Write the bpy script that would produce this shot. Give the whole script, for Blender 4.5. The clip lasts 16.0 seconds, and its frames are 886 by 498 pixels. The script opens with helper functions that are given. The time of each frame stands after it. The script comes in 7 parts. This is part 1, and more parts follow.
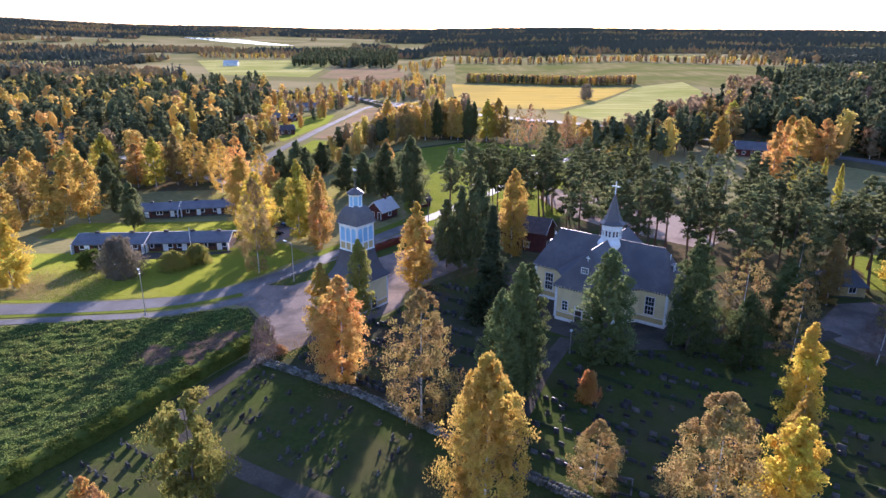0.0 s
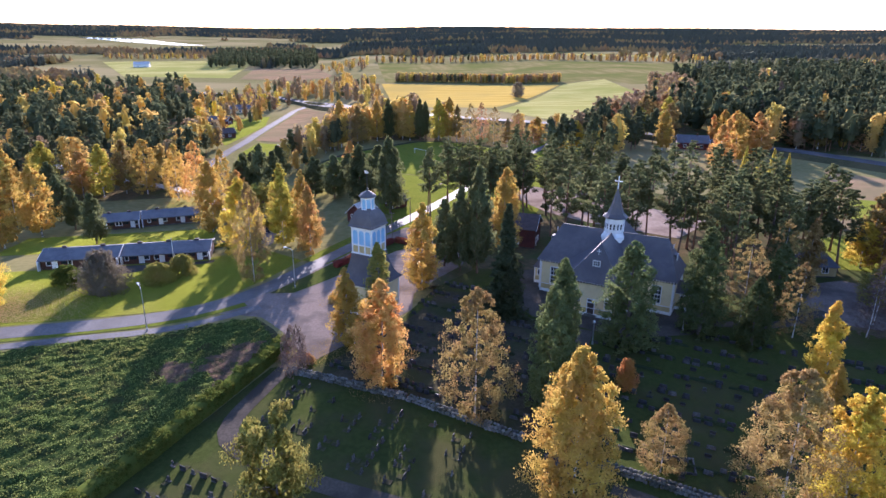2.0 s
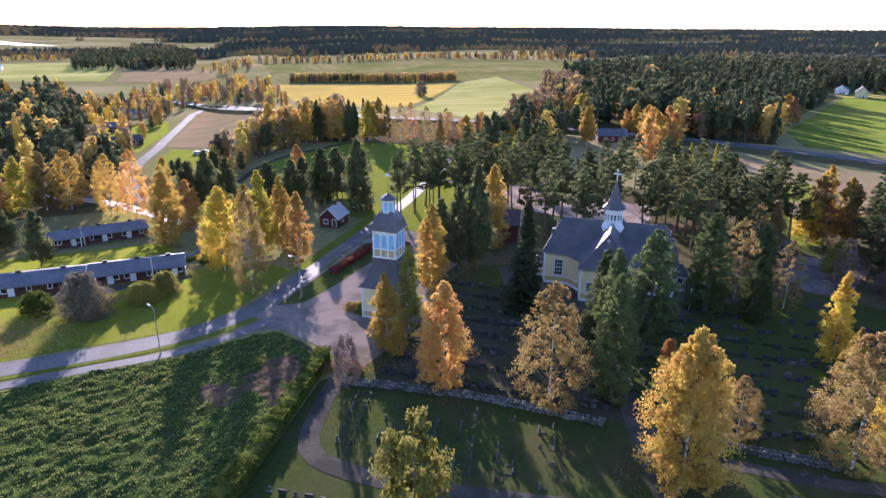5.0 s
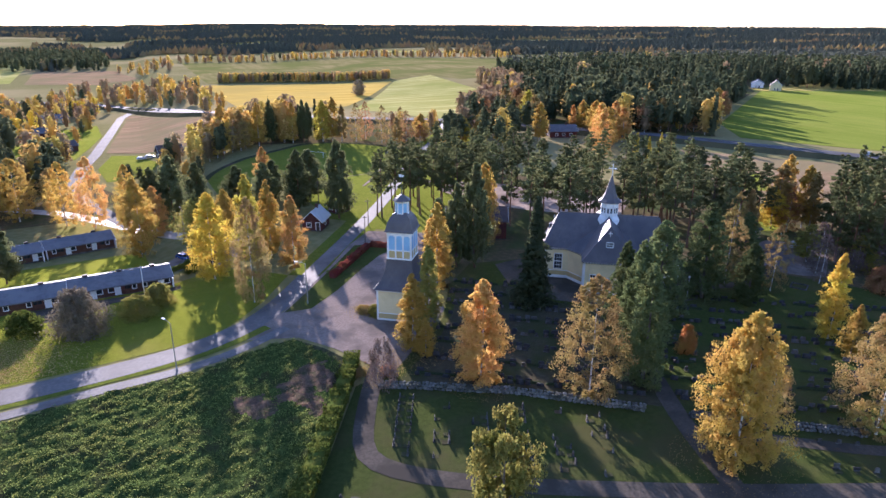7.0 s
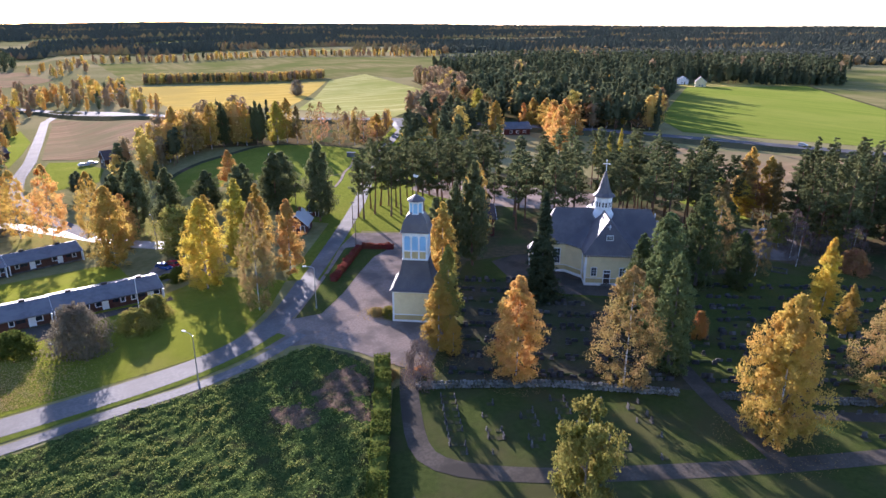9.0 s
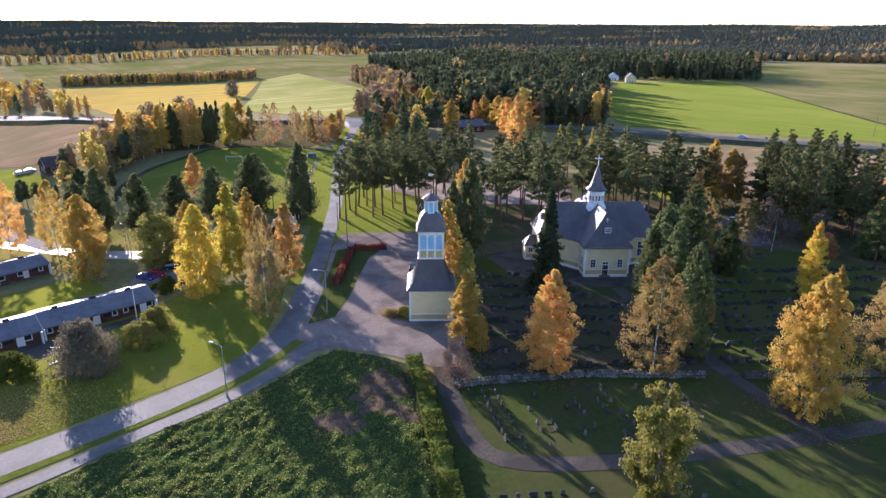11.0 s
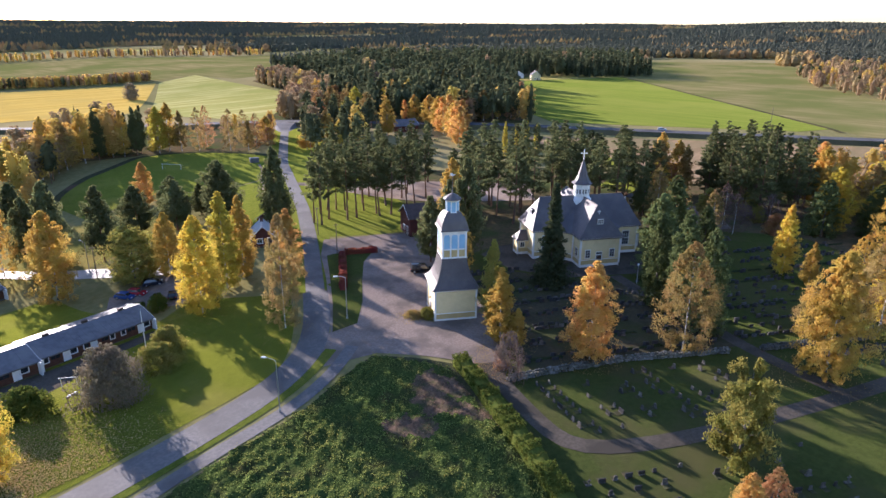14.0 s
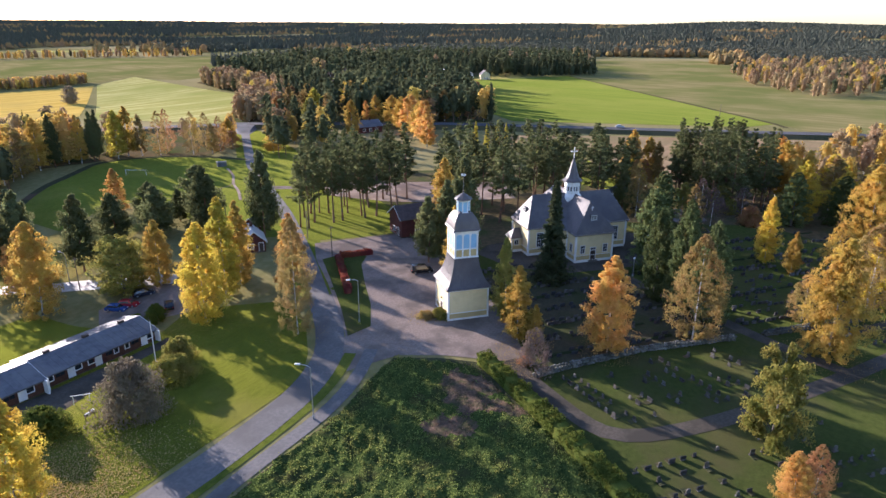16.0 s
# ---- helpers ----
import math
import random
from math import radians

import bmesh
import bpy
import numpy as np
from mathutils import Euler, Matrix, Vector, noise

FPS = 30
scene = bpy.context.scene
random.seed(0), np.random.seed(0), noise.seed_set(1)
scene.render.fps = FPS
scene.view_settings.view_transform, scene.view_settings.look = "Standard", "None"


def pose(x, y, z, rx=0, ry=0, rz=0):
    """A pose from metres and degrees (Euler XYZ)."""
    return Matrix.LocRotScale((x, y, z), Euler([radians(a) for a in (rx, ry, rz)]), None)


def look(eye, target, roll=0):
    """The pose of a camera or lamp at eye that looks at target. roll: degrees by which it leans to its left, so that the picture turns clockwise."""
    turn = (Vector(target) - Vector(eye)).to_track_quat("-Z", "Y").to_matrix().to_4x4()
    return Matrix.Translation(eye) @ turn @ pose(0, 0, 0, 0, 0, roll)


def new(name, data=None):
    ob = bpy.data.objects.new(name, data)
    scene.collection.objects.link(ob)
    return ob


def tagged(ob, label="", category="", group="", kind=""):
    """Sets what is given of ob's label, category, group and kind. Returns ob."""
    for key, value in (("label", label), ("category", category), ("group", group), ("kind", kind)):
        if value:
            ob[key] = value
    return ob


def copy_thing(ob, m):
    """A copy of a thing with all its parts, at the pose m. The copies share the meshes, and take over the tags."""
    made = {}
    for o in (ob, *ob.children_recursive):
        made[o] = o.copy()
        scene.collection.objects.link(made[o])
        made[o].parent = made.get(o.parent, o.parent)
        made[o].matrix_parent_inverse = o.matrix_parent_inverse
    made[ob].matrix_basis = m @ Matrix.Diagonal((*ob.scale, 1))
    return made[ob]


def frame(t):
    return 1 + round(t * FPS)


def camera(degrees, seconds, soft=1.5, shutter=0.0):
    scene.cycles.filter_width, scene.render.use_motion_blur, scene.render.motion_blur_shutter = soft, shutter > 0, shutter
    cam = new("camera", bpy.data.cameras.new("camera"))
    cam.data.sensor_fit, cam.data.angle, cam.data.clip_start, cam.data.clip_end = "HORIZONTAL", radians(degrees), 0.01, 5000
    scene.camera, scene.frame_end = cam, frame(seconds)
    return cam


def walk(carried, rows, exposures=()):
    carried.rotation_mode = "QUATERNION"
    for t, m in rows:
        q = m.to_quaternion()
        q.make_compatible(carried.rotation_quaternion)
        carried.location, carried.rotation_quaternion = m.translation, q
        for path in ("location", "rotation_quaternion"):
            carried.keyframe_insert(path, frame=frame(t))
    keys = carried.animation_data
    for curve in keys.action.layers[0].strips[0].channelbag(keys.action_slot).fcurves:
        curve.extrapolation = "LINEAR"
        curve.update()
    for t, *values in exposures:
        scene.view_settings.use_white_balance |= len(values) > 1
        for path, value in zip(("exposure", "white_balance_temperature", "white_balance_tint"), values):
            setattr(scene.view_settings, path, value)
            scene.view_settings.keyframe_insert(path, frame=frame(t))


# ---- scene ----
cam = camera(68.7, 16.0)
METRES, EYE, TILT, LEAN, TURN = 125.0, 52.2, -18.8, -0.5, 0.0
ROWS = [
    (0.0, 0.0, 0.0, 0.0, 0.0, 0.0, 0.0),
    (0.5, -0.0329, -0.001, -0.0003, -1.66, -0.02, 0.6),
    (1.0, -0.0678, -0.0012, 0.0006, -3.45, -0.1, 1.22),
    (1.5, -0.1009, 0.0, 0.0025, -5.14, -0.15, 1.82),
    (2.0, -0.1367, 0.0027, 0.0039, -6.99, -0.23, 2.45),
    (2.5, -0.1697, 0.0067, 0.0061, -8.7, -0.32, 3.01),
    (3.0, -0.2037, 0.0116, 0.0082, -10.45, -0.44, 3.61),
    (3.5, -0.2358, 0.0171, 0.0107, -12.11, -0.56, 4.13),
    (4.0, -0.2702, 0.0234, 0.0129, -13.9, -0.7, 4.69),
    (6.5, -0.4237, 0.0676, 0.0322, -22.18, -1.77, 7.46),
    (7.0, -0.4541, 0.0787, 0.0366, -23.89, -2.04, 8.0),
    (7.5, -0.4822, 0.0903, 0.0408, -25.48, -2.3, 8.45),
    (8.0, -0.5111, 0.1032, 0.0458, -27.15, -2.59, 8.95),
    (8.5, -0.5378, 0.1168, 0.0505, -28.72, -2.86, 9.39),
    (9.0, -0.5657, 0.1325, 0.0563, -30.42, -3.15, 9.86),
    (11.5, -0.6948, 0.2185, 0.086, -38.74, -4.89, 12.09),
    (12.0, -0.7197, 0.2377, 0.0932, -40.47, -5.27, 12.54),
    (12.5, -0.7418, 0.2558, 0.0999, -42.04, -5.65, 12.9),
    (13.0, -0.7646, 0.2758, 0.107, -43.65, -6.02, 13.25),
    (13.5, -0.7856, 0.2944, 0.1136, -45.19, -6.38, 13.58),
    (14.0, -0.806, 0.3134, 0.1208, -46.74, -6.75, 13.92),
    (14.5, -0.8236, 0.3313, 0.127, -48.13, -7.09, 14.25),
    (15.0, -0.8414, 0.3493, 0.134, -49.55, -7.45, 14.53),
    (15.5, -0.8568, 0.3655, 0.1399, -50.82, -7.76, 14.78),
    (16.0, -0.8728, 0.3831, 0.1471, -52.15, -8.13, 15.0),
]
walk(cam, [(t, pose(0, 0, EYE, TILT, LEAN, TURN) @ pose(METRES * x, METRES * y, METRES * z, 90 + pitch, roll, yaw)) for t, x, y, z, yaw, pitch, roll in ROWS],
     exposures=[(0, 1.65, 5400, 35), (9, 1.58, 5500, 31), (16, 1.48, 5750, 26)])

# ---- light ----
SUN_AZ, SUN_EL = 6.2, 14.0          # degrees clockwise from +y, degrees above the horizon
world = bpy.data.worlds.new("sky")
scene.world = world
world.use_nodes = True
wn = world.node_tree.nodes
sky = wn.new("ShaderNodeTexSky")
sky.sky_type, sky.sun_disc = "NISHITA", False
sky.sun_elevation, sky.sun_rotation = radians(SUN_EL), radians(SUN_AZ)
sky.altitude, sky.air_density, sky.dust_density, sky.ozone_density = 100, 1.0, 0.4, 2.0
wn["Background"].inputs["Strength"].default_value = 0.115
world.node_tree.links.new(sky.outputs[0], wn["Background"].inputs["Color"])
sun = new("sun", bpy.data.lights.new("sun", "SUN"))
sun.data.energy, sun.data.angle, sun.data.color = 5.0, radians(0.6), (1.0, 0.88, 0.70)
sun.matrix_world = look((0, 0, 0), (-math.sin(radians(SUN_AZ)) * math.cos(radians(SUN_EL)), -math.cos(radians(SUN_AZ)) * math.cos(radians(SUN_EL)), -math.sin(radians(SUN_EL))))


# ---- terrain ----
def smooth(v):
    v = min(1.0, max(0.0, v))
    return v * v * (3 - 2 * v)


def land(x, y):
    """Height of the ground: a low church hill, falling to the houses and the fields, hills at the horizon."""
    z = 1.6 * smooth((x + 62) / 40) - 5.5 * smooth((y - 120) / 90) * smooth((-x - 15) / 45) - 6.0 * smooth((y - 340) / 240) * smooth((320 - x) / 200)
    d = math.hypot(x, y)
    if d > 900:
        a = math.degrees(math.atan2(x, y))
        far = smooth((d - 1500) / 3000)
        n = noise.noise((x * 0.0011, y * 0.0011, 3.1))
        z += far * (44 + 14 * n + 52 * math.exp(-((a + 40) / 15) ** 2) + 10 * math.exp(-((a - 78) / 12) ** 2)) + smooth((d - 900) / 900) * 5 * n
    return z


def lines(stops):
    out = []
    for a, b, step in stops:
        n = max(1, round((b - a) / step))
        out += [a + (b - a) * i / n for i in range(n)]
    return out + [stops[-1][1]]


XS = lines([(-4300, -1300, 250), (-1300, -400, 75), (-400, -140, 20), (-140, 140, 5), (140, 420, 20), (420, 1300, 80), (1300, 4800, 250)])
YS = lines([(-1500, -200, 260), (-200, 20, 20), (20, 260, 5), (260, 640, 20), (640, 1300, 60), (1300, 4800, 250)])


def mesh_ob(name, verts, faces, mats, parent=None, label="", smooth_faces=False):
    me = bpy.data.meshes.new(name)
    me.from_pydata(verts, [], faces)
    for m in mats if isinstance(mats, (list, tuple)) else [mats]:
        me.materials.append(m)
    if smooth_faces:
        me.polygons.foreach_set("use_smooth", [True] * len(me.polygons))
    ob = new(name, me)
    if parent is not None:
        ob.parent = parent
    if label:
        ob["label"] = label
    return ob


def part(name, bm, material, parent, label=""):
    """Links a bmesh as one mesh under a thing or a part."""
    me = bpy.data.meshes.new(name)
    bmesh.ops.recalc_face_normals(bm, faces=bm.faces)
    bm.to_mesh(me)
    bm.free()
    me.materials.append(material)
    ob = new(name, me)
    if parent is not None:
        ob.parent = parent
    if label:
        ob["label"] = label
    return ob


def box(bm, x0, x1, y0, y1, z0, z1, m=None, bevel=0.0):
    r = bmesh.ops.create_cube(bm, size=1)
    vs = r["verts"]
    bmesh.ops.scale(bm, vec=(x1 - x0, y1 - y0, z1 - z0), verts=vs)
    bmesh.ops.translate(bm, vec=((x0 + x1) / 2, (y0 + y1) / 2, (z0 + z1) / 2), verts=vs)
    if bevel:
        es = list({e for v in vs for e in v.link_edges})
        got = bmesh.ops.bevel(bm, geom=es, offset=bevel, segments=1, affect="EDGES", profile=0.5)
        vs = list({v for f in got["faces"] for v in f.verts} | {v for v in vs if v.is_valid})
    if m is not None:
        bmesh.ops.transform(bm, matrix=m, verts=vs)
    return vs


def boxes(*items, m=None, bevel=0.0):
    bm = bmesh.new()
    for it in items:
        box(bm, *it, m=m, bevel=bevel)
    return bm


def rings(bm, profile, sides, turn=0.0, cap=True):
    """Loft of regular polygons: profile rows of (apothem, z)."""
    k = 1 / math.cos(math.pi / sides)
    loops = []
    for r, z in profile:
        loops.append([bm.verts.new((r * k * math.cos(turn + 2 * math.pi * i / sides), r * k * math.sin(turn + 2 * math.pi * i / sides), z)) for i in range(sides)])
    for a, b in zip(loops, loops[1:]):
        for i in range(sides):
            bm.faces.new((a[i], a[(i + 1) % sides], b[(i + 1) % sides], b[i]))
    if cap:
        bm.faces.new(loops[0][::-1])
        bm.faces.new(loops[-1])
    return bm


def tube(bm, pts, radii, sides=6):
    """Tapered tube along points."""
    loops = []
    for i, p in enumerate(pts):
        p = Vector(p)
        d = (Vector(pts[min(i + 1, len(pts) - 1)]) - Vector(pts[max(i - 1, 0)])).normalized()
        s = d.orthogonal().normalized()
        c = d.cross(s)
        loops.append([bm.verts.new(p + radii[i] * (math.cos(2 * math.pi * k / sides) * s + math.sin(2 * math.pi * k / sides) * c)) for k in range(sides)])
    for a, b in zip(loops, loops[1:]):
        for k in range(sides):
            bm.faces.new((a[k], a[(k + 1) % sides], b[(k + 1) % sides], b[k]))
    bm.faces.new(loops[0][::-1])
    bm.faces.new(loops[-1])


# ---- materials ----
def mix_rgb(nt, fac, a, b, kind="MIX"):
    n = nt.nodes.new("ShaderNodeMix")
    n.data_type, n.blend_type = "RGBA", kind
    for sock, val in ((n.inputs[0], fac), (n.inputs[6], a), (n.inputs[7], b)):
        if isinstance(val, bpy.types.NodeSocket):
            nt.links.new(val, sock)
        elif isinstance(val, (int, float)):
            sock.default_value = val
        else:
            sock.default_value = (*val, 1)
    return n.outputs[2]


def noise_node(nt, scale, detail=4.0, coords=None, rough=0.55):
    n = nt.nodes.new("ShaderNodeTexNoise")
    n.inputs["Scale"].default_value, n.inputs["Detail"].default_value, n.inputs["Roughness"].default_value = scale, detail, rough
    if coords is not None:
        nt.links.new(coords, n.inputs["Vector"])
    return n.outputs[0]


def ramp(nt, fac, lo, hi):
    n = nt.nodes.new("ShaderNodeMapRange")
    nt.links.new(fac, n.inputs[0])
    n.inputs[1].default_value, n.inputs[2].default_value = lo, hi
    return n.outputs[0]


def surface(name, a, b, scale=3.0, c=None, scale2=0.2, cut=(0.4, 0.6), rough=0.85, bump=0.02, bump_scale=None, metal=0.0, stretch=None, spread=0.0, cut2=(0.45, 0.62), spec=0.3, sheen=None):
    """Two colours mixed by a fine noise, a third by a coarse one, and a bump."""
    m = bpy.data.materials.new(name)
    m.use_nodes = True
    nt = m.node_tree
    bsdf = nt.nodes["Principled BSDF"]
    pos = nt.nodes.new("ShaderNodeNewGeometry").outputs["Position"]
    if stretch:
        mp = nt.nodes.new("ShaderNodeMapping")
        nt.links.new(pos, mp.inputs[0])
        mp.inputs["Rotation"].default_value = (0, 0, radians(stretch[0]))
        mp.inputs["Scale"].default_value = stretch[1:]
        pos2 = mp.outputs[0]
    else:
        pos2 = pos
    col = mix_rgb(nt, ramp(nt, noise_node(nt, scale, 5, pos2), *cut), a, b)
    if c is not None:
        col = mix_rgb(nt, ramp(nt, noise_node(nt, scale2, 4, pos), *cut2), col, c)
    if spread:
        info = nt.nodes.new("ShaderNodeObjectInfo").outputs["Random"]
        hsv = nt.nodes.new("ShaderNodeHueSaturation")
        nt.links.new(col, hsv.inputs["Color"])
        v = nt.nodes.new("ShaderNodeMapRange")
        nt.links.new(info, v.inputs[0])
        v.inputs[3].default_value, v.inputs[4].default_value = 1 - spread, 1 + spread
        nt.links.new(v.outputs[0], hsv.inputs["Value"])
        col = hsv.outputs[0]
    nt.links.new(col, bsdf.inputs["Base Color"])
    bsdf.inputs["Roughness"].default_value, bsdf.inputs["Metallic"].default_value = rough, metal
    bsdf.inputs["Specular IOR Level"].default_value = spec
    if sheen:
        # blades that catch the low light along the ground
        bsdf.inputs["Sheen Weight"].default_value, bsdf.inputs["Sheen Roughness"].default_value = sheen[3], 0.5
        bsdf.inputs["Sheen Tint"].default_value = (*sheen[:3], 1)
    if bump:
        bn = nt.nodes.new("ShaderNodeBump")
        bn.inputs["Strength"].default_value, bn.inputs["Distance"].default_value = 1.0, bump
        nt.links.new(noise_node(nt, bump_scale or scale * 2, 6, pos2), bn.inputs["Height"])
        nt.links.new(bn.outputs[0], bsdf.inputs["Normal"])
    return m


def foliage(name, a, b, through_light=0.45, hue=0.02, value=0.25, patch=0.35, stand_value=0.0):
    """Leaves: diffuse with light coming through, varied from leaf to leaf, tree to tree and over the stand."""
    m = bpy.data.materials.new(name)
    m.use_nodes = True
    nt = m.node_tree
    nt.nodes.remove(nt.nodes["Principled BSDF"])
    geo = nt.nodes.new("ShaderNodeNewGeometry")
    col = mix_rgb(nt, geo.outputs["Random Per Island"], a, b)
    hsv = nt.nodes.new("ShaderNodeHueSaturation")
    nt.links.new(col, hsv.inputs["Color"])
    info = nt.nodes.new("ShaderNodeObjectInfo").outputs["Random"]
    big = noise_node(nt, patch, 2, geo.outputs["Position"])
    h = nt.nodes.new("ShaderNodeMapRange")
    nt.links.new(big, h.inputs[0])
    h.inputs[1].default_value, h.inputs[2].default_value = 0.3, 0.7
    h.inputs[3].default_value, h.inputs[4].default_value = 0.5 - hue, 0.5 + hue
    nt.links.new(h.outputs[0], hsv.inputs["Hue"])
    v = nt.nodes.new("ShaderNodeMapRange")
    nt.links.new(info, v.inputs[0])
    v.inputs[3].default_value, v.inputs[4].default_value = 1 - value, 1 + value
    level = v.outputs[0]
    if stand_value:
        # one tree darker or lighter than the next
        w = nt.nodes.new("ShaderNodeMapRange")
        nt.links.new(noise_node(nt, patch * 1.7, 1, geo.outputs["Position"]), w.inputs[0])
        w.inputs[1].default_value, w.inputs[2].default_value = 0.35, 0.65
        w.inputs[3].default_value, w.inputs[4].default_value = 1 - stand_value, 1 + stand_value
        level = w.outputs[0]
    nt.links.new(level, hsv.inputs["Value"])
    d, t, mx = nt.nodes.new("ShaderNodeBsdfDiffuse"), nt.nodes.new("ShaderNodeBsdfTranslucent"), nt.nodes.new("ShaderNodeMixShader")
    nt.links.new(hsv.outputs[0], d.inputs[0])
    nt.links.new(hsv.outputs[0], t.inputs[0])
    mx.inputs[0].default_value = through_light
    nt.links.new(d.outputs[0], mx.inputs[1])
    nt.links.new(t.outputs[0], mx.inputs[2])
    nt.links.new(mx.outputs[0], nt.nodes["Material Output"].inputs[0])
    return m


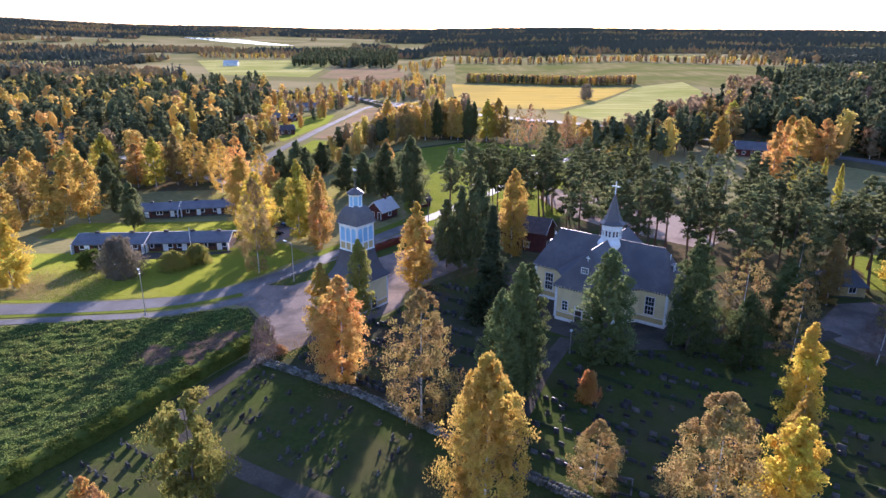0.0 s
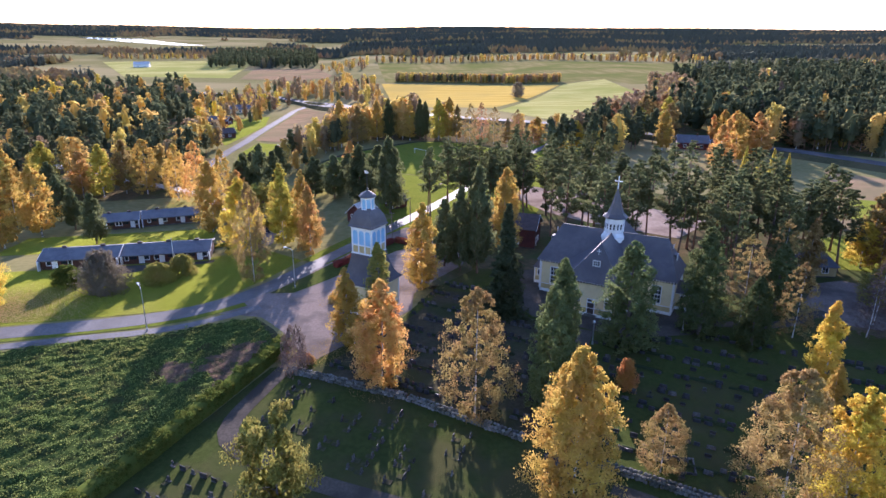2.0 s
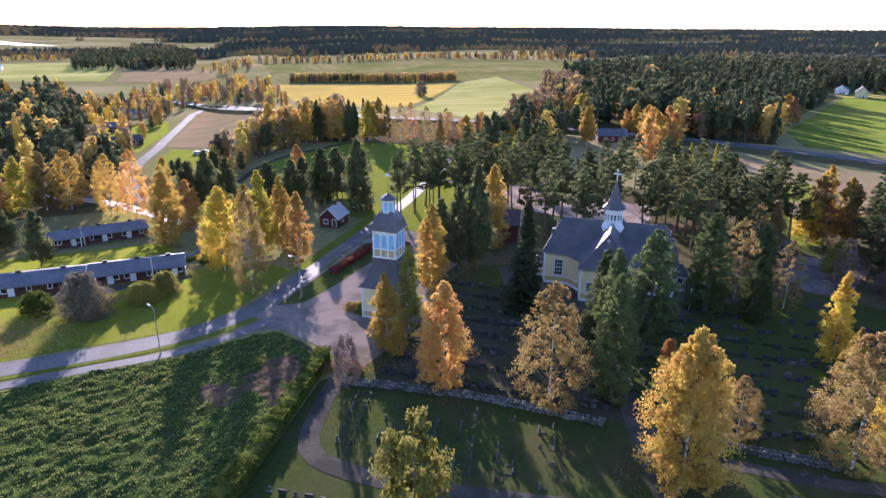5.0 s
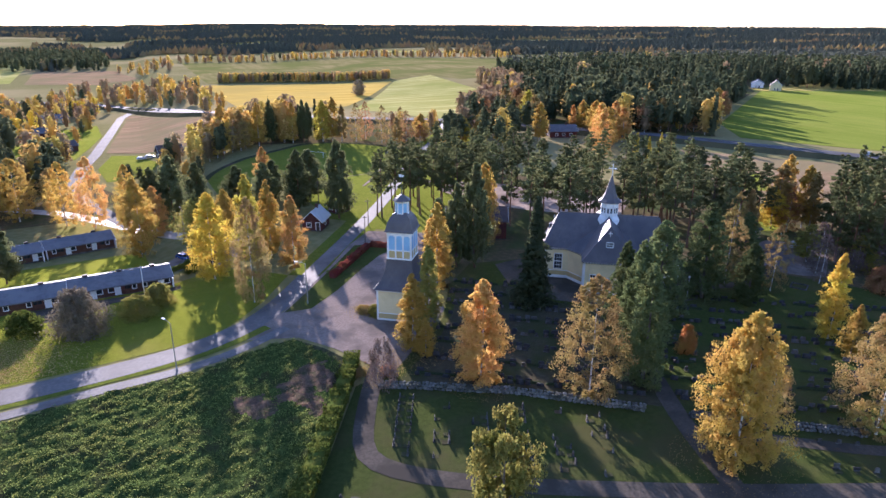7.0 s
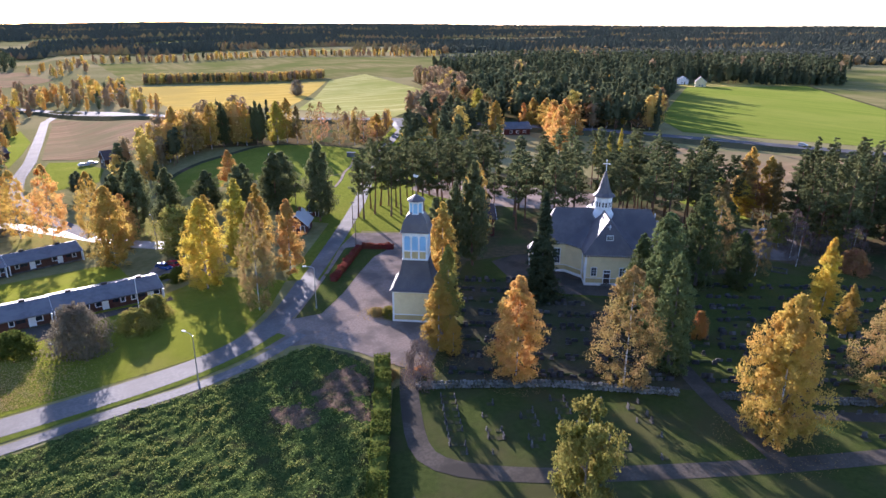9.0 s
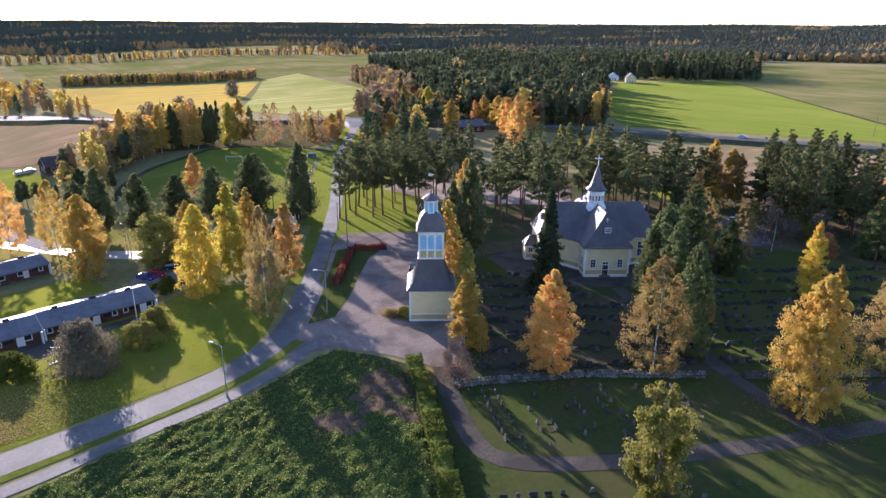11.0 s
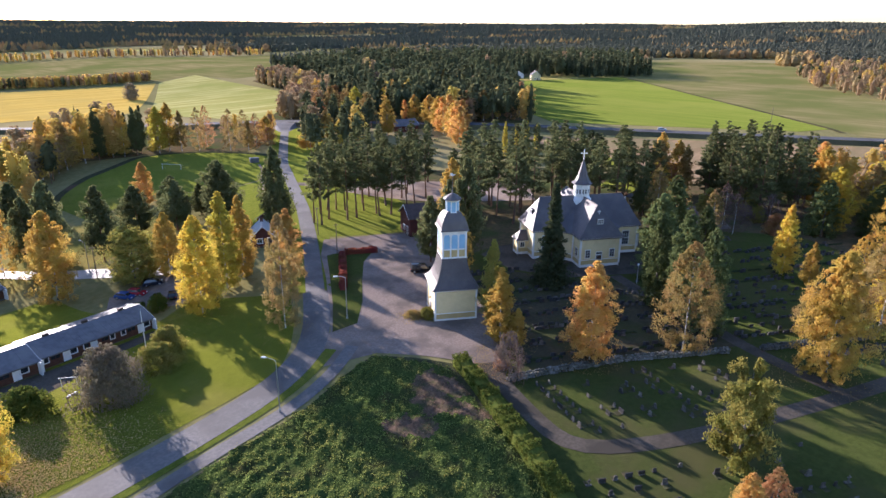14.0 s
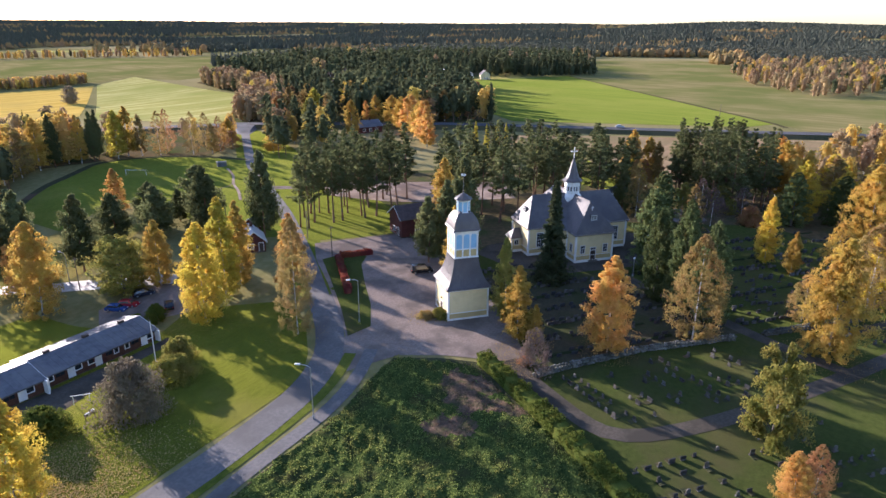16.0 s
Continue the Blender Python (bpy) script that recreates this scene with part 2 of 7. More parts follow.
MAT = dict(
    ground=surface("ground_mix", (0.19, 0.175, 0.07), (0.24, 0.21, 0.09), 0.5, (0.31, 0.255, 0.125), 0.0035, bump=0.06, cut2=(0.47, 0.57), spec=0.0),
    grass=surface("lawn_grass", (0.04, 0.05, 0.011), (0.06, 0.068, 0.015), 1.2, (0.095, 0.082, 0.028), 0.07, bump=0.06, bump_scale=9, stretch=(12, 0.35, 1.6, 1.0), cut2=(0.5, 0.68), spec=0.0, sheen=(0.62, 0.66, 0.07, 0.54)),
    green_grass=surface("green_grass", (0.06, 0.082, 0.016), (0.09, 0.108, 0.022), 1.0, (0.115, 0.115, 0.03), 0.05, bump=0.06, bump_scale=8, cut2=(0.52, 0.7), spec=0.0, sheen=(0.56, 0.6, 0.08, 0.27)),
    grave_grass=surface("churchyard_grass", (0.036, 0.05, 0.016), (0.05, 0.062, 0.02), 1.4, (0.06, 0.056, 0.027), 0.1, bump=0.06, bump_scale=9, spec=0.0, sheen=(0.38, 0.45, 0.08, 0.2)),
    grave_earth=surface("worn_grave_turf", (0.058, 0.052, 0.034), (0.076, 0.066, 0.042), 1.6, (0.048, 0.056, 0.024), 0.14, bump=0.06, bump_scale=9, spec=0.0, sheen=(0.42, 0.4, 0.2, 0.1)),
    dry_grass=surface("dry_grass", (0.19, 0.15, 0.055), (0.14, 0.13, 0.045), 1.0, (0.09, 0.11, 0.03), 0.08, bump=0.06, bump_scale=7, spec=0.0, sheen=(0.6, 0.5, 0.15, 0.35)),
    forest_floor=surface("forest_floor", (0.10, 0.085, 0.045), (0.15, 0.11, 0.06), 0.8, (0.08, 0.095, 0.035), 0.08, bump=0.1, spec=0.0),
    asphalt=surface("asphalt", (0.13, 0.124, 0.12), (0.165, 0.154, 0.147), 2.0, (0.105, 0.098, 0.093), 0.12, rough=0.75, bump=0.012, bump_scale=30, spec=0.18),
    bank_grass=surface("bank_grass", (0.07, 0.07, 0.035), (0.10, 0.09, 0.045), 0.8, (0.12, 0.1, 0.05), 0.08, bump=0.08, spec=0.0),
    highway=surface("dark_asphalt", (0.10, 0.098, 0.10), (0.125, 0.12, 0.12), 2.0, (0.085, 0.08, 0.08), 0.12, rough=0.85, bump=0.01, bump_scale=30, spec=0.05),
    gravel=surface("gravel", (0.225, 0.18, 0.15), (0.275, 0.22, 0.185), 2.5, (0.16, 0.132, 0.112), 0.2, rough=0.9, bump=0.03, bump_scale=12, spec=0.0),
    path=surface("dark_gravel", (0.09, 0.078, 0.062), (0.118, 0.1, 0.08), 2.5, (0.068, 0.06, 0.048), 0.2, rough=0.9, bump=0.03, bump_scale=12, spec=0.0),
    sand=surface("pale_gravel", (0.34, 0.265, 0.215), (0.4, 0.32, 0.26), 1.5, (0.24, 0.18, 0.145), 0.1, rough=0.9, bump=0.03, bump_scale=9, spec=0.0),
    pale_lane=surface("damp_pale_gravel", (0.5, 0.44, 0.38), (0.58, 0.52, 0.45), 1.5, (0.42, 0.36, 0.31), 0.15, rough=0.6, bump=0.02, bump_scale=9, spec=0.3),
    soil=surface("soil", (0.055, 0.06, 0.032), (0.08, 0.078, 0.04), 2.0, (0.11, 0.078, 0.052), 0.09, bump=0.12, bump_scale=4, cut2=(0.57, 0.68), spec=0.0),
    yellow_field=surface("stubble_gold", (0.50, 0.34, 0.075), (0.61, 0.42, 0.105), 0.2, (0.46, 0.33, 0.09), 0.012, stretch=(-8, 0.06, 1.0, 1.0), bump=0.15, bump_scale=2, cut=(0.42, 0.58), spec=0.0),
    pale_field=surface("stubble_pale", (0.32, 0.30, 0.085), (0.48, 0.43, 0.17), 0.22, (0.30, 0.30, 0.085), 0.012, stretch=(-14, 0.05, 1.0, 1.0), bump=0.15, bump_scale=2, cut=(0.44, 0.56), spec=0.0),
    brown_field=surface("ploughed", (0.26, 0.175, 0.095), (0.36, 0.245, 0.14), 0.25, (0.25, 0.195, 0.10), 0.03, stretch=(20, 0.05, 1.0, 1.0), bump=0.15, bump_scale=2, spec=0.0),
    green_field=surface("green_field", (0.08, 0.105, 0.02), (0.11, 0.128, 0.028), 0.15, (0.135, 0.135, 0.035), 0.01, stretch=(-45, 1.0, 0.1, 1.0), bump=0.1, bump_scale=2, spec=0.0, sheen=(0.48, 0.58, 0.08, 0.16)),
    tan_field=surface("tan_field", (0.21, 0.185, 0.07), (0.29, 0.235, 0.1), 0.12, (0.16, 0.165, 0.05), 0.014, stretch=(-60, 1.0, 0.12, 1.0), bump=0.1, bump_scale=2, cut2=(0.4, 0.6), spec=0.0),
    water=surface("lake_water", (0.03, 0.05, 0.07), (0.04, 0.06, 0.08), 0.1, rough=0.12, bump=0.0, spec=0.5),
    yellow_paint=surface("yellow_boards", (0.72, 0.60, 0.33), (0.76, 0.64, 0.37), 2.0, (0.66, 0.55, 0.31), 0.4, rough=0.7, bump=0.01, stretch=(0, 1, 1, 8)),
    ochre_paint=surface("ochre_boards", (0.50, 0.38, 0.17), (0.54, 0.42, 0.2), 2.0, (0.45, 0.35, 0.16), 0.4, rough=0.7, bump=0.01),
    white_paint=surface("white_paint", (0.80, 0.80, 0.78), (0.76, 0.76, 0.74), 1.5, (0.70, 0.69, 0.66), 0.5, rough=0.6, bump=0.004),
    blue_paint=surface("pale_blue_boards", (0.27, 0.48, 0.66), (0.30, 0.51, 0.69), 2.0, (0.25, 0.44, 0.61), 0.5, rough=0.65, bump=0.006),
    roof_grey=surface("grey_sheet_roof", (0.105, 0.094, 0.098), (0.128, 0.114, 0.115), 1.2, (0.088, 0.08, 0.085), 0.3, rough=0.55, bump=0.01, spec=0.4),
    roof_dark=surface("felt_roof", (0.085, 0.085, 0.095), (0.11, 0.11, 0.12), 1.2, (0.13, 0.13, 0.135), 0.3, rough=0.55, bump=0.01, spec=0.5),
    roof_brown=surface("brown_roof", (0.07, 0.05, 0.045), (0.1, 0.07, 0.06), 1.2, rough=0.6, bump=0.02),
    metal_roof=surface("light_metal_roof", (0.5, 0.5, 0.5), (0.55, 0.55, 0.54), 1.0, rough=0.35, bump=0.004, spec=0.6),
    red_wood=surface("red_ochre_boards", (0.095, 0.03, 0.024), (0.12, 0.036, 0.028), 2.0, (0.075, 0.026, 0.022), 0.5, rough=0.85, bump=0.02),
    brown_wood=surface("brown_stained_boards", (0.08, 0.035, 0.022), (0.11, 0.05, 0.03), 2.0, rough=0.8, bump=0.02),
    dark_wood=surface("dark_door", (0.05, 0.035, 0.03), (0.07, 0.05, 0.04), 3.0, rough=0.6, bump=0.005),
    glass=surface("dark_glass", (0.02, 0.025, 0.03), (0.03, 0.035, 0.04), 1.0, rough=0.08, bump=0, spec=0.8),
    stone=surface("fieldstone", (0.13, 0.127, 0.115), (0.2, 0.192, 0.175), 3.0, (0.085, 0.088, 0.07), 0.6, rough=0.9, bump=0.03, spread=0.35),
    granite=surface("granite", (0.08, 0.075, 0.067), (0.14, 0.131, 0.117), 6.0, (0.055, 0.052, 0.047), 0.7, rough=0.75, bump=0.004, spread=0.45, spec=0.12),
    black_stone=surface("black_granite", (0.03, 0.029, 0.029), (0.055, 0.053, 0.051), 6.0, rough=0.5, bump=0, spread=0.3, spec=0.12),
    steel=surface("galvanised_steel", (0.42, 0.43, 0.44), (0.5, 0.5, 0.5), 3.0, rough=0.4, metal=0.8, bump=0),
    wood_pole=surface("weathered_pole", (0.16, 0.12, 0.09), (0.21, 0.17, 0.13), 4.0, rough=0.9, bump=0.01),
    birch_bark=surface("birch_bark", (0.62, 0.60, 0.56), (0.45, 0.42, 0.38), 3.0, (0.06, 0.05, 0.045), 1.6, rough=0.8, bump=0.01, cut2=(0.56, 0.6)),
    pine_bark=surface("pine_bark", (0.20, 0.105, 0.062), (0.28, 0.14, 0.075), 2.0, (0.13, 0.09, 0.07), 0.5, rough=0.9, bump=0.03),
    grey_bark=surface("grey_bark", (0.12, 0.10, 0.085), (0.17, 0.145, 0.12), 3.0, rough=0.9, bump=0.02),
    gold=foliage("golden_leaves", (0.61, 0.42, 0.092), (0.51, 0.345, 0.092), 0.5, hue=0.015, value=0.15),
    wood_pine=foliage("woodland_pine_needles", (0.1, 0.115, 0.058), (0.135, 0.142, 0.07), 0.45, stand_value=0.25, patch=0.06),
    wood_spruce=foliage("woodland_spruce_needles", (0.08, 0.095, 0.052), (0.108, 0.12, 0.062), 0.42, stand_value=0.25, patch=0.06),
    wood_gold=foliage("woodland_birch_leaves", (0.62, 0.44, 0.115), (0.53, 0.375, 0.11), 0.5, hue=0.025, patch=0.06, stand_value=0.22),
    yellow=foliage("yellow_leaves", (0.74, 0.56, 0.08), (0.62, 0.47, 0.085), 0.5, hue=0.02, value=0.15),
    orange=foliage("orange_leaves", (0.67, 0.41, 0.12), (0.6, 0.36, 0.12), 0.5, value=0.15),
    tan=foliage("faded_leaves", (0.41, 0.295, 0.105), (0.325, 0.232, 0.093), 0.45, value=0.12),
    olive=foliage("olive_leaves", (0.22, 0.23, 0.06), (0.36, 0.30, 0.075), 0.45),
    lemon=foliage("yellow_green_leaves", (0.56, 0.45, 0.07), (0.42, 0.38, 0.075), 0.5, value=0.1),
    rust=foliage("rust_leaves", (0.45, 0.27, 0.12), (0.37, 0.20, 0.095), value=0.15),
    red=foliage("red_leaves", (0.24, 0.07, 0.045), (0.18, 0.06, 0.045), 0.35),
    twigs=foliage("bare_twigs", (0.17, 0.12, 0.10), (0.23, 0.17, 0.14), 0.15),
    pine=foliage("pine_needles", (0.13, 0.148, 0.062), (0.172, 0.178, 0.078), 0.5),
    spruce=foliage("spruce_needles", (0.088, 0.108, 0.054), (0.12, 0.137, 0.067), 0.38),
    stone_pine=foliage("stone_pine_needles", (0.122, 0.152, 0.058), (0.162, 0.19, 0.076), 0.45),
    crop=foliage("crop_leaves", (0.13, 0.165, 0.042), (0.19, 0.207, 0.06), 0.45, hue=0.035, patch=0.18),
    crop_bed=surface("crop_bed", (0.03, 0.05, 0.014), (0.095, 0.125, 0.034), 3.2, (0.06, 0.055, 0.025), 0.25, bump=0.3, bump_scale=4.5, cut=(0.35, 0.65), cut2=(0.5, 0.75), spec=0.0),
    weed_bed=surface("weed_bed", (0.115, 0.08, 0.055), (0.165, 0.112, 0.078), 2.5, (0.07, 0.07, 0.035), 0.5, bump=0.25, bump_scale=4.5, spec=0.0),
    weeds=foliage("withered_weeds", (0.19, 0.13, 0.085), (0.14, 0.10, 0.065), 0.3),
    litter=foliage("dry_leaf_litter", (0.54, 0.40, 0.19), (0.42, 0.30, 0.14), 0.3),
    grey_leaf=foliage("grey_green_leaves", (0.19, 0.16, 0.11), (0.25, 0.21, 0.145), 0.35),
    brick_leaf=foliage("bright_orange_leaves", (0.62, 0.34, 0.10), (0.52, 0.27, 0.09), 0.5, value=0.1),
    bare=foliage("thin_brown_leaves", (0.38, 0.27, 0.145), (0.31, 0.22, 0.125), 0.4, patch=0.06, stand_value=0.2),
    hedge_dark=surface("clipped_evergreen", (0.03, 0.042, 0.02), (0.05, 0.062, 0.028), 5.0, bump=0.05, spec=0.0),
    hedge=foliage("hedge_leaves", (0.095, 0.135, 0.026), (0.165, 0.185, 0.042), 0.4, patch=0.8),
    # distance haze is put into the conifers' colour: paler, greyer greens
    far_pine_haze=foliage("hazed_far_conifers", (0.11, 0.12, 0.09), (0.135, 0.14, 0.105), 0.48, value=0.0, patch=0.02),
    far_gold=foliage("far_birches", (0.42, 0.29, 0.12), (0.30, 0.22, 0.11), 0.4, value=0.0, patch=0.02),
)

# ---- ground ----
gv = [(x, y, land(x, y)) for y in YS for x in XS]
nx = len(XS)
gf = [(j * nx + i, j * nx + i + 1, (j + 1) * nx + i + 1, (j + 1) * nx + i) for j in range(len(YS) - 1) for i in range(nx - 1)]
tagged(mesh_ob("ground", gv, gf, MAT["ground"], smooth_faces=True), "rough autumn grass and low growth over gently rolling land", "ground", kind="structure")


def inside(x, y, poly):
    hit = False
    j = len(poly) - 1
    for i in range(len(poly)):
        (xi, yi), (xj, yj) = poly[i], poly[j]
        if (yi > y) != (yj > y) and x < (xj - xi) * (y - yi) / (yj - yi) + xi:
            hit = not hit
        j = i
    return hit


def sheet(name, poly, material, up, label, category):
    """A surface laid on the land: a polygon cut along the ground's own lines."""
    bm = bmesh.new()
    bm.faces.new([bm.verts.new((x, y, 0)) for x, y in poly])
    xs, ys = [p[0] for p in poly], [p[1] for p in poly]
    bmesh.ops.triangulate(bm, faces=bm.faces[:])
    for axis, stops, lo, hi in ((0, XS, min(xs), max(xs)), (1, YS, min(ys), max(ys))):
        for s in stops:
            if lo < s < hi:
                co, no = [0, 0, 0], [0, 0, 0]
                co[axis], no[axis] = s, 1
                bmesh.ops.bisect_plane(bm, geom=bm.verts[:] + bm.edges[:] + bm.faces[:], plane_co=co, plane_no=no)
    for v in bm.verts:
        v.co.z = land(v.co.x, v.co.y) + up
    for f in bm.faces:
        f.normal_update()
        if f.normal.z < 0:
            f.normal_flip()
    bm.verts.index_update()
    ob = mesh_ob(name, [tuple(v.co) for v in bm.verts], [[v.index for v in f.verts] for f in bm.faces], material)
    bm.free()
    return tagged(ob, label, category, kind="structure")


def ribbon(pts, width):
    """Outline of a way of some width along points."""
    left, right = [], []
    for i, p in enumerate(pts):
        a, b = Vector(pts[max(i - 1, 0)]), Vector(pts[min(i + 1, len(pts) - 1)])
        n = (b - a).normalized()
        w = width[i] if isinstance(width, (list, tuple)) else width
        left.append((p[0] - n.y * w / 2, p[1] + n.x * w / 2))
        right.append((p[0] + n.y * w / 2, p[1] - n.x * w / 2))
    return left + right[::-1]


def way(name, pts, width, material, up, label, category):
    """A road as quads along its line, cut fine enough to follow the land."""
    fine = []
    for a, b in zip(pts, pts[1:]):
        n = max(1, round(math.dist(a, b) / 3))
        fine += [(a[0] + (b[0] - a[0]) * i / n, a[1] + (b[1] - a[1]) * i / n) for i in range(n)]
    fine.append(pts[-1])
    for _ in range(3):
        fine = [fine[0]] + [((a[0] + 2 * b[0] + c[0]) / 4, (a[1] + 2 * b[1] + c[1]) / 4) for a, b, c in zip(fine, fine[1:], fine[2:])] + [fine[-1]]
    edge = ribbon(fine, width)
    n = len(fine)
    rows = []
    for i in range(n):
        l, r = edge[i], edge[2 * n - 1 - i]
        rows.append([(l[0] + (r[0] - l[0]) * k / 4, l[1] + (r[1] - l[1]) * k / 4) for k in range(5)])
    v = [(x, y, land(x, y) + up) for row in rows for x, y in row]
    f = [(i * 5 + k, i * 5 + k + 1, i * 5 + k + 6, i * 5 + k + 5) for i in range(n - 1) for k in range(4)]
    return tagged(mesh_ob(name, v, f, material), label, category, kind="structure")


ROAD = [(-260, 100), (-130, 111.5), (-82, 114.8), (-68, 116.2), (-52, 119), (-42, 123.5), (-35, 131), (-27, 142), (-14, 160), (-3, 176), (9.5, 195), (44, 254), (75, 297), (105, 338)]
FOOT = [(-260, 94), (-130, 105.5), (-82, 108.7), (-68.3, 111), (-52, 112.6), (-43, 115.5), (-37, 119)]
HIGHWAY = [(-340, 760), (-190, 690), (-96, 640), (-62, 590), (-47, 555), (-24, 468), (1, 421), (45, 379), (105, 338), (173, 252), (226, 150), (264, 80), (320, -60)]
SIDE = [(-58, 572), (-66, 535), (-72, 418), (-76, 355), (-80.5, 320), (-82, 290), (-76, 258), (-62, 222)]
sheet("forest_floor", [(-4, 124), (13, 131), (60, 112), (80, 80), (62, 40), (300, -70), (252, 78), (200, 96), (150, 142), (115, 168), (82, 194), (58, 222), (44, 222), (24, 198), (26, 170), (12, 158)], MAT["forest_floor"], 0.012, "brown needle-covered ground under the pines", "forest floor")
sheet("forest_floor", [(-64, 262), (-75, 236), (-160, 226), (-400, 296), (-425, 705), (-190, 730), (-150, 600), (-126, 440), (-100, 345)], MAT["forest_floor"], 0.05, "dark brown woodland floor", "forest floor")
sheet("forest_floor", [(110, 342), (112, 365), (218, 474), (256, 605), (330, 642), (460, 745), (600, 745), (855, 482), (600, 486), (433, 416), (236, 286), (204, 246), (178, 262), (148, 300)], MAT["forest_floor"], 0.05, "dark brown woodland floor", "forest floor")
sheet("lawn", [(-140, 118), (-82, 118), (-67, 120), (-50, 122), (-44, 127), (-38, 134), (-31, 145), (-44, 162), (-55, 157), (-95, 152), (-140, 150)], MAT["grass"], 0.03, "green mown lawn with fallen leaves", "lawn")
sheet("lawn", [(-110, 168), (-56, 172), (-60, 194), (-110, 188)], MAT["grass"], 0.03, "yellowing lawn between the row houses", "lawn")
sheet("lawn", [(10, 303.5), (21, 303.5), (34, 295.5), (44, 281.5), (49, 266), (46, 258), (20, 235), (4, 232), (-9, 240), (-35, 236), (-36, 262), (-30, 269), (-17, 280.5), (-1, 293.5)], MAT["green_grass"], 0.066, "green hollow of mown grass with an earth rim", "lawn")
sheet("lawn", [(-3.5, 168.5), (5, 162), (13, 157), (26, 163), (40, 190), (50, 216), (46, 225), (32, 225.5), (12, 192)], MAT["green_grass"], 0.03, "grass under the pines beside the road", "lawn")
# shade on the island is put into its colour: duller, darker turf
sheet("lawn", [(-36, 125.5), (-31, 124.6), (-24, 131), (-17, 139), (-9, 147.5), (-4, 150.5), (-8, 156), (-12, 157), (-20, 146), (-29, 134)], MAT["grave_grass"], 0.1, "grass island between road and car park", "lawn")
sheet("lawn", [(-80, 205), (-40, 205), (-20, 215), (-30, 235), (-60, 240), (-85, 250)], MAT["dry_grass"], 0.03, "rough yellow grass below the pines", "lawn")
sheet("meadow", [(-260, 21), (-82, 21), (-52, 62), (-30, 46), (10, 36), (60, 40), (120, 40), (260, -40), (260, -240), (-260, -240)], MAT["green_grass"], 0.02, "mown meadow beyond the churchyard", "meadow")
sheet("graveyard", [(-27, 95), (-19, 101), (-10, 110), (-2, 124), (8, 134), (20, 132), (60, 112), (80, 80), (60, 40), (10, 36), (-30, 46), (-52, 62), (-40, 80), (-32, 94)], MAT["grave_grass"], 0.035, "shaded churchyard grass strewn with leaves", "graveyard")
sheet("grave_field", [(-15, 101.5), (-6.5, 112.5), (-1.5, 122), (9, 119.5), (13.5, 107), (20.5, 101.5), (14, 88.5), (9.8, 77), (6, 70), (-11, 83.6), (-26, 92.2), (-18, 99)], MAT["grave_earth"], 0.05, "leaf-brown worn turf between close rows of graves", "graveyard")
sheet("crop_field", [(-260, 92), (-130, 103), (-82, 106.6), (-69, 109.2), (-53, 110.6), (-44, 113), (-37, 114), (-33, 108), (-30.5, 102), (-42, 77), (-54, 56), (-80, 20), (-260, 20)], MAT["soil"], 0.04, "field of low green plants with rust-brown patches", "field")
sheet("car_park", [(-36, 114), (-31.5, 107), (-28, 99), (-25, 95.5), (-19, 101.5), (-14, 106.5), (-8, 113.5), (-7, 121), (-2, 128), (5, 136), (12, 146), (13, 156), (5, 161), (-5, 167), (-13, 158), (-21, 146), (-30, 134), (-36, 126), (-40, 124), (-45, 118)], MAT["gravel"], 0.06, "worn reddish-grey gravel and asphalt car park", "car park")
sheet("church_yard", [(13, 131), (20, 132), (47, 120), (52, 106), (40, 97), (28, 97), (14, 108), (10, 120)], MAT["path"], 0.065, "dark gravel yard round the church", "yard")
sheet("rear_car_park", [(33, 190), (30.5, 201), (38, 208), (49, 203), (66, 184), (80, 164), (64, 150), (46, 166), (37, 178)], MAT["sand"], 0.05, "pale gravel car park among pine trunks", "car park")
way("drive", [(25.5, 222.5), (31, 215), (38, 209.5), (48, 203), (56, 195)], 4.2, MAT["gravel"], 0.075, "grey gravel drive from the road to the rear car park", "drive")
way("lane", [(-150, 300), (-118, 272), (-100, 260), (-82.5, 247), (-68, 228.5), (-57, 213), (-48, 200), (-41, 187), (-36, 178)], 4.6, MAT["pale_lane"], 0.085, "pale gravel village lane in low sunlight", "lane")
sheet("yard", [(-57, 172), (-43, 160), (-38, 166), (-38, 180), (-52, 182)], MAT["gravel"], 0.05, "gravel parking place behind the row house", "yard")
YARD = [(69, 108), (68.3, 100.5), (71, 97), (75, 94.5), (88, 103), (91, 112), (85, 118), (78, 117)]
sheet("yard", YARD, MAT["gravel"], 0.055, "gravel turning place beside a small house", "yard")
sheet("lawn", [(88.5, 125), (93.5, 134), (94, 145), (112, 148), (108, 132), (96, 122)], MAT["green_grass"], 0.04, "rough green grass behind the small house", "lawn")
sheet("yard", [(-84, 144), (-84, 152.8), (-52.6, 155.2), (-52.6, 152.5), (-66, 150.5), (-68.3, 148), (-72.6, 146.2), (-78, 144)], MAT["path"], 0.045, "dark asphalt forecourt before the row house", "yard")
sheet("lawn", [(12, 190), (22, 205), (34, 216), (46, 222), (60, 245), (76, 264), (96, 305), (104, 330), (77, 293), (47, 250)], MAT["green_grass"], 0.042, "green verge between road and wood", "lawn")
sheet("rough_ground", [(-10, 312), (10, 308), (22, 307), (36, 299), (47, 284), (70, 300), (98, 330), (60, 366), (20, 392), (-6, 410), (-14, 334)], MAT["forest_floor"], 0.03, "brown rough ground below the highway bank", "ground")
sheet("field", [(10, 712), (195, 675), (80, 464), (11, 481)], MAT["yellow_field"], 0.15, "golden stubble field with faint tractor lines", "field")
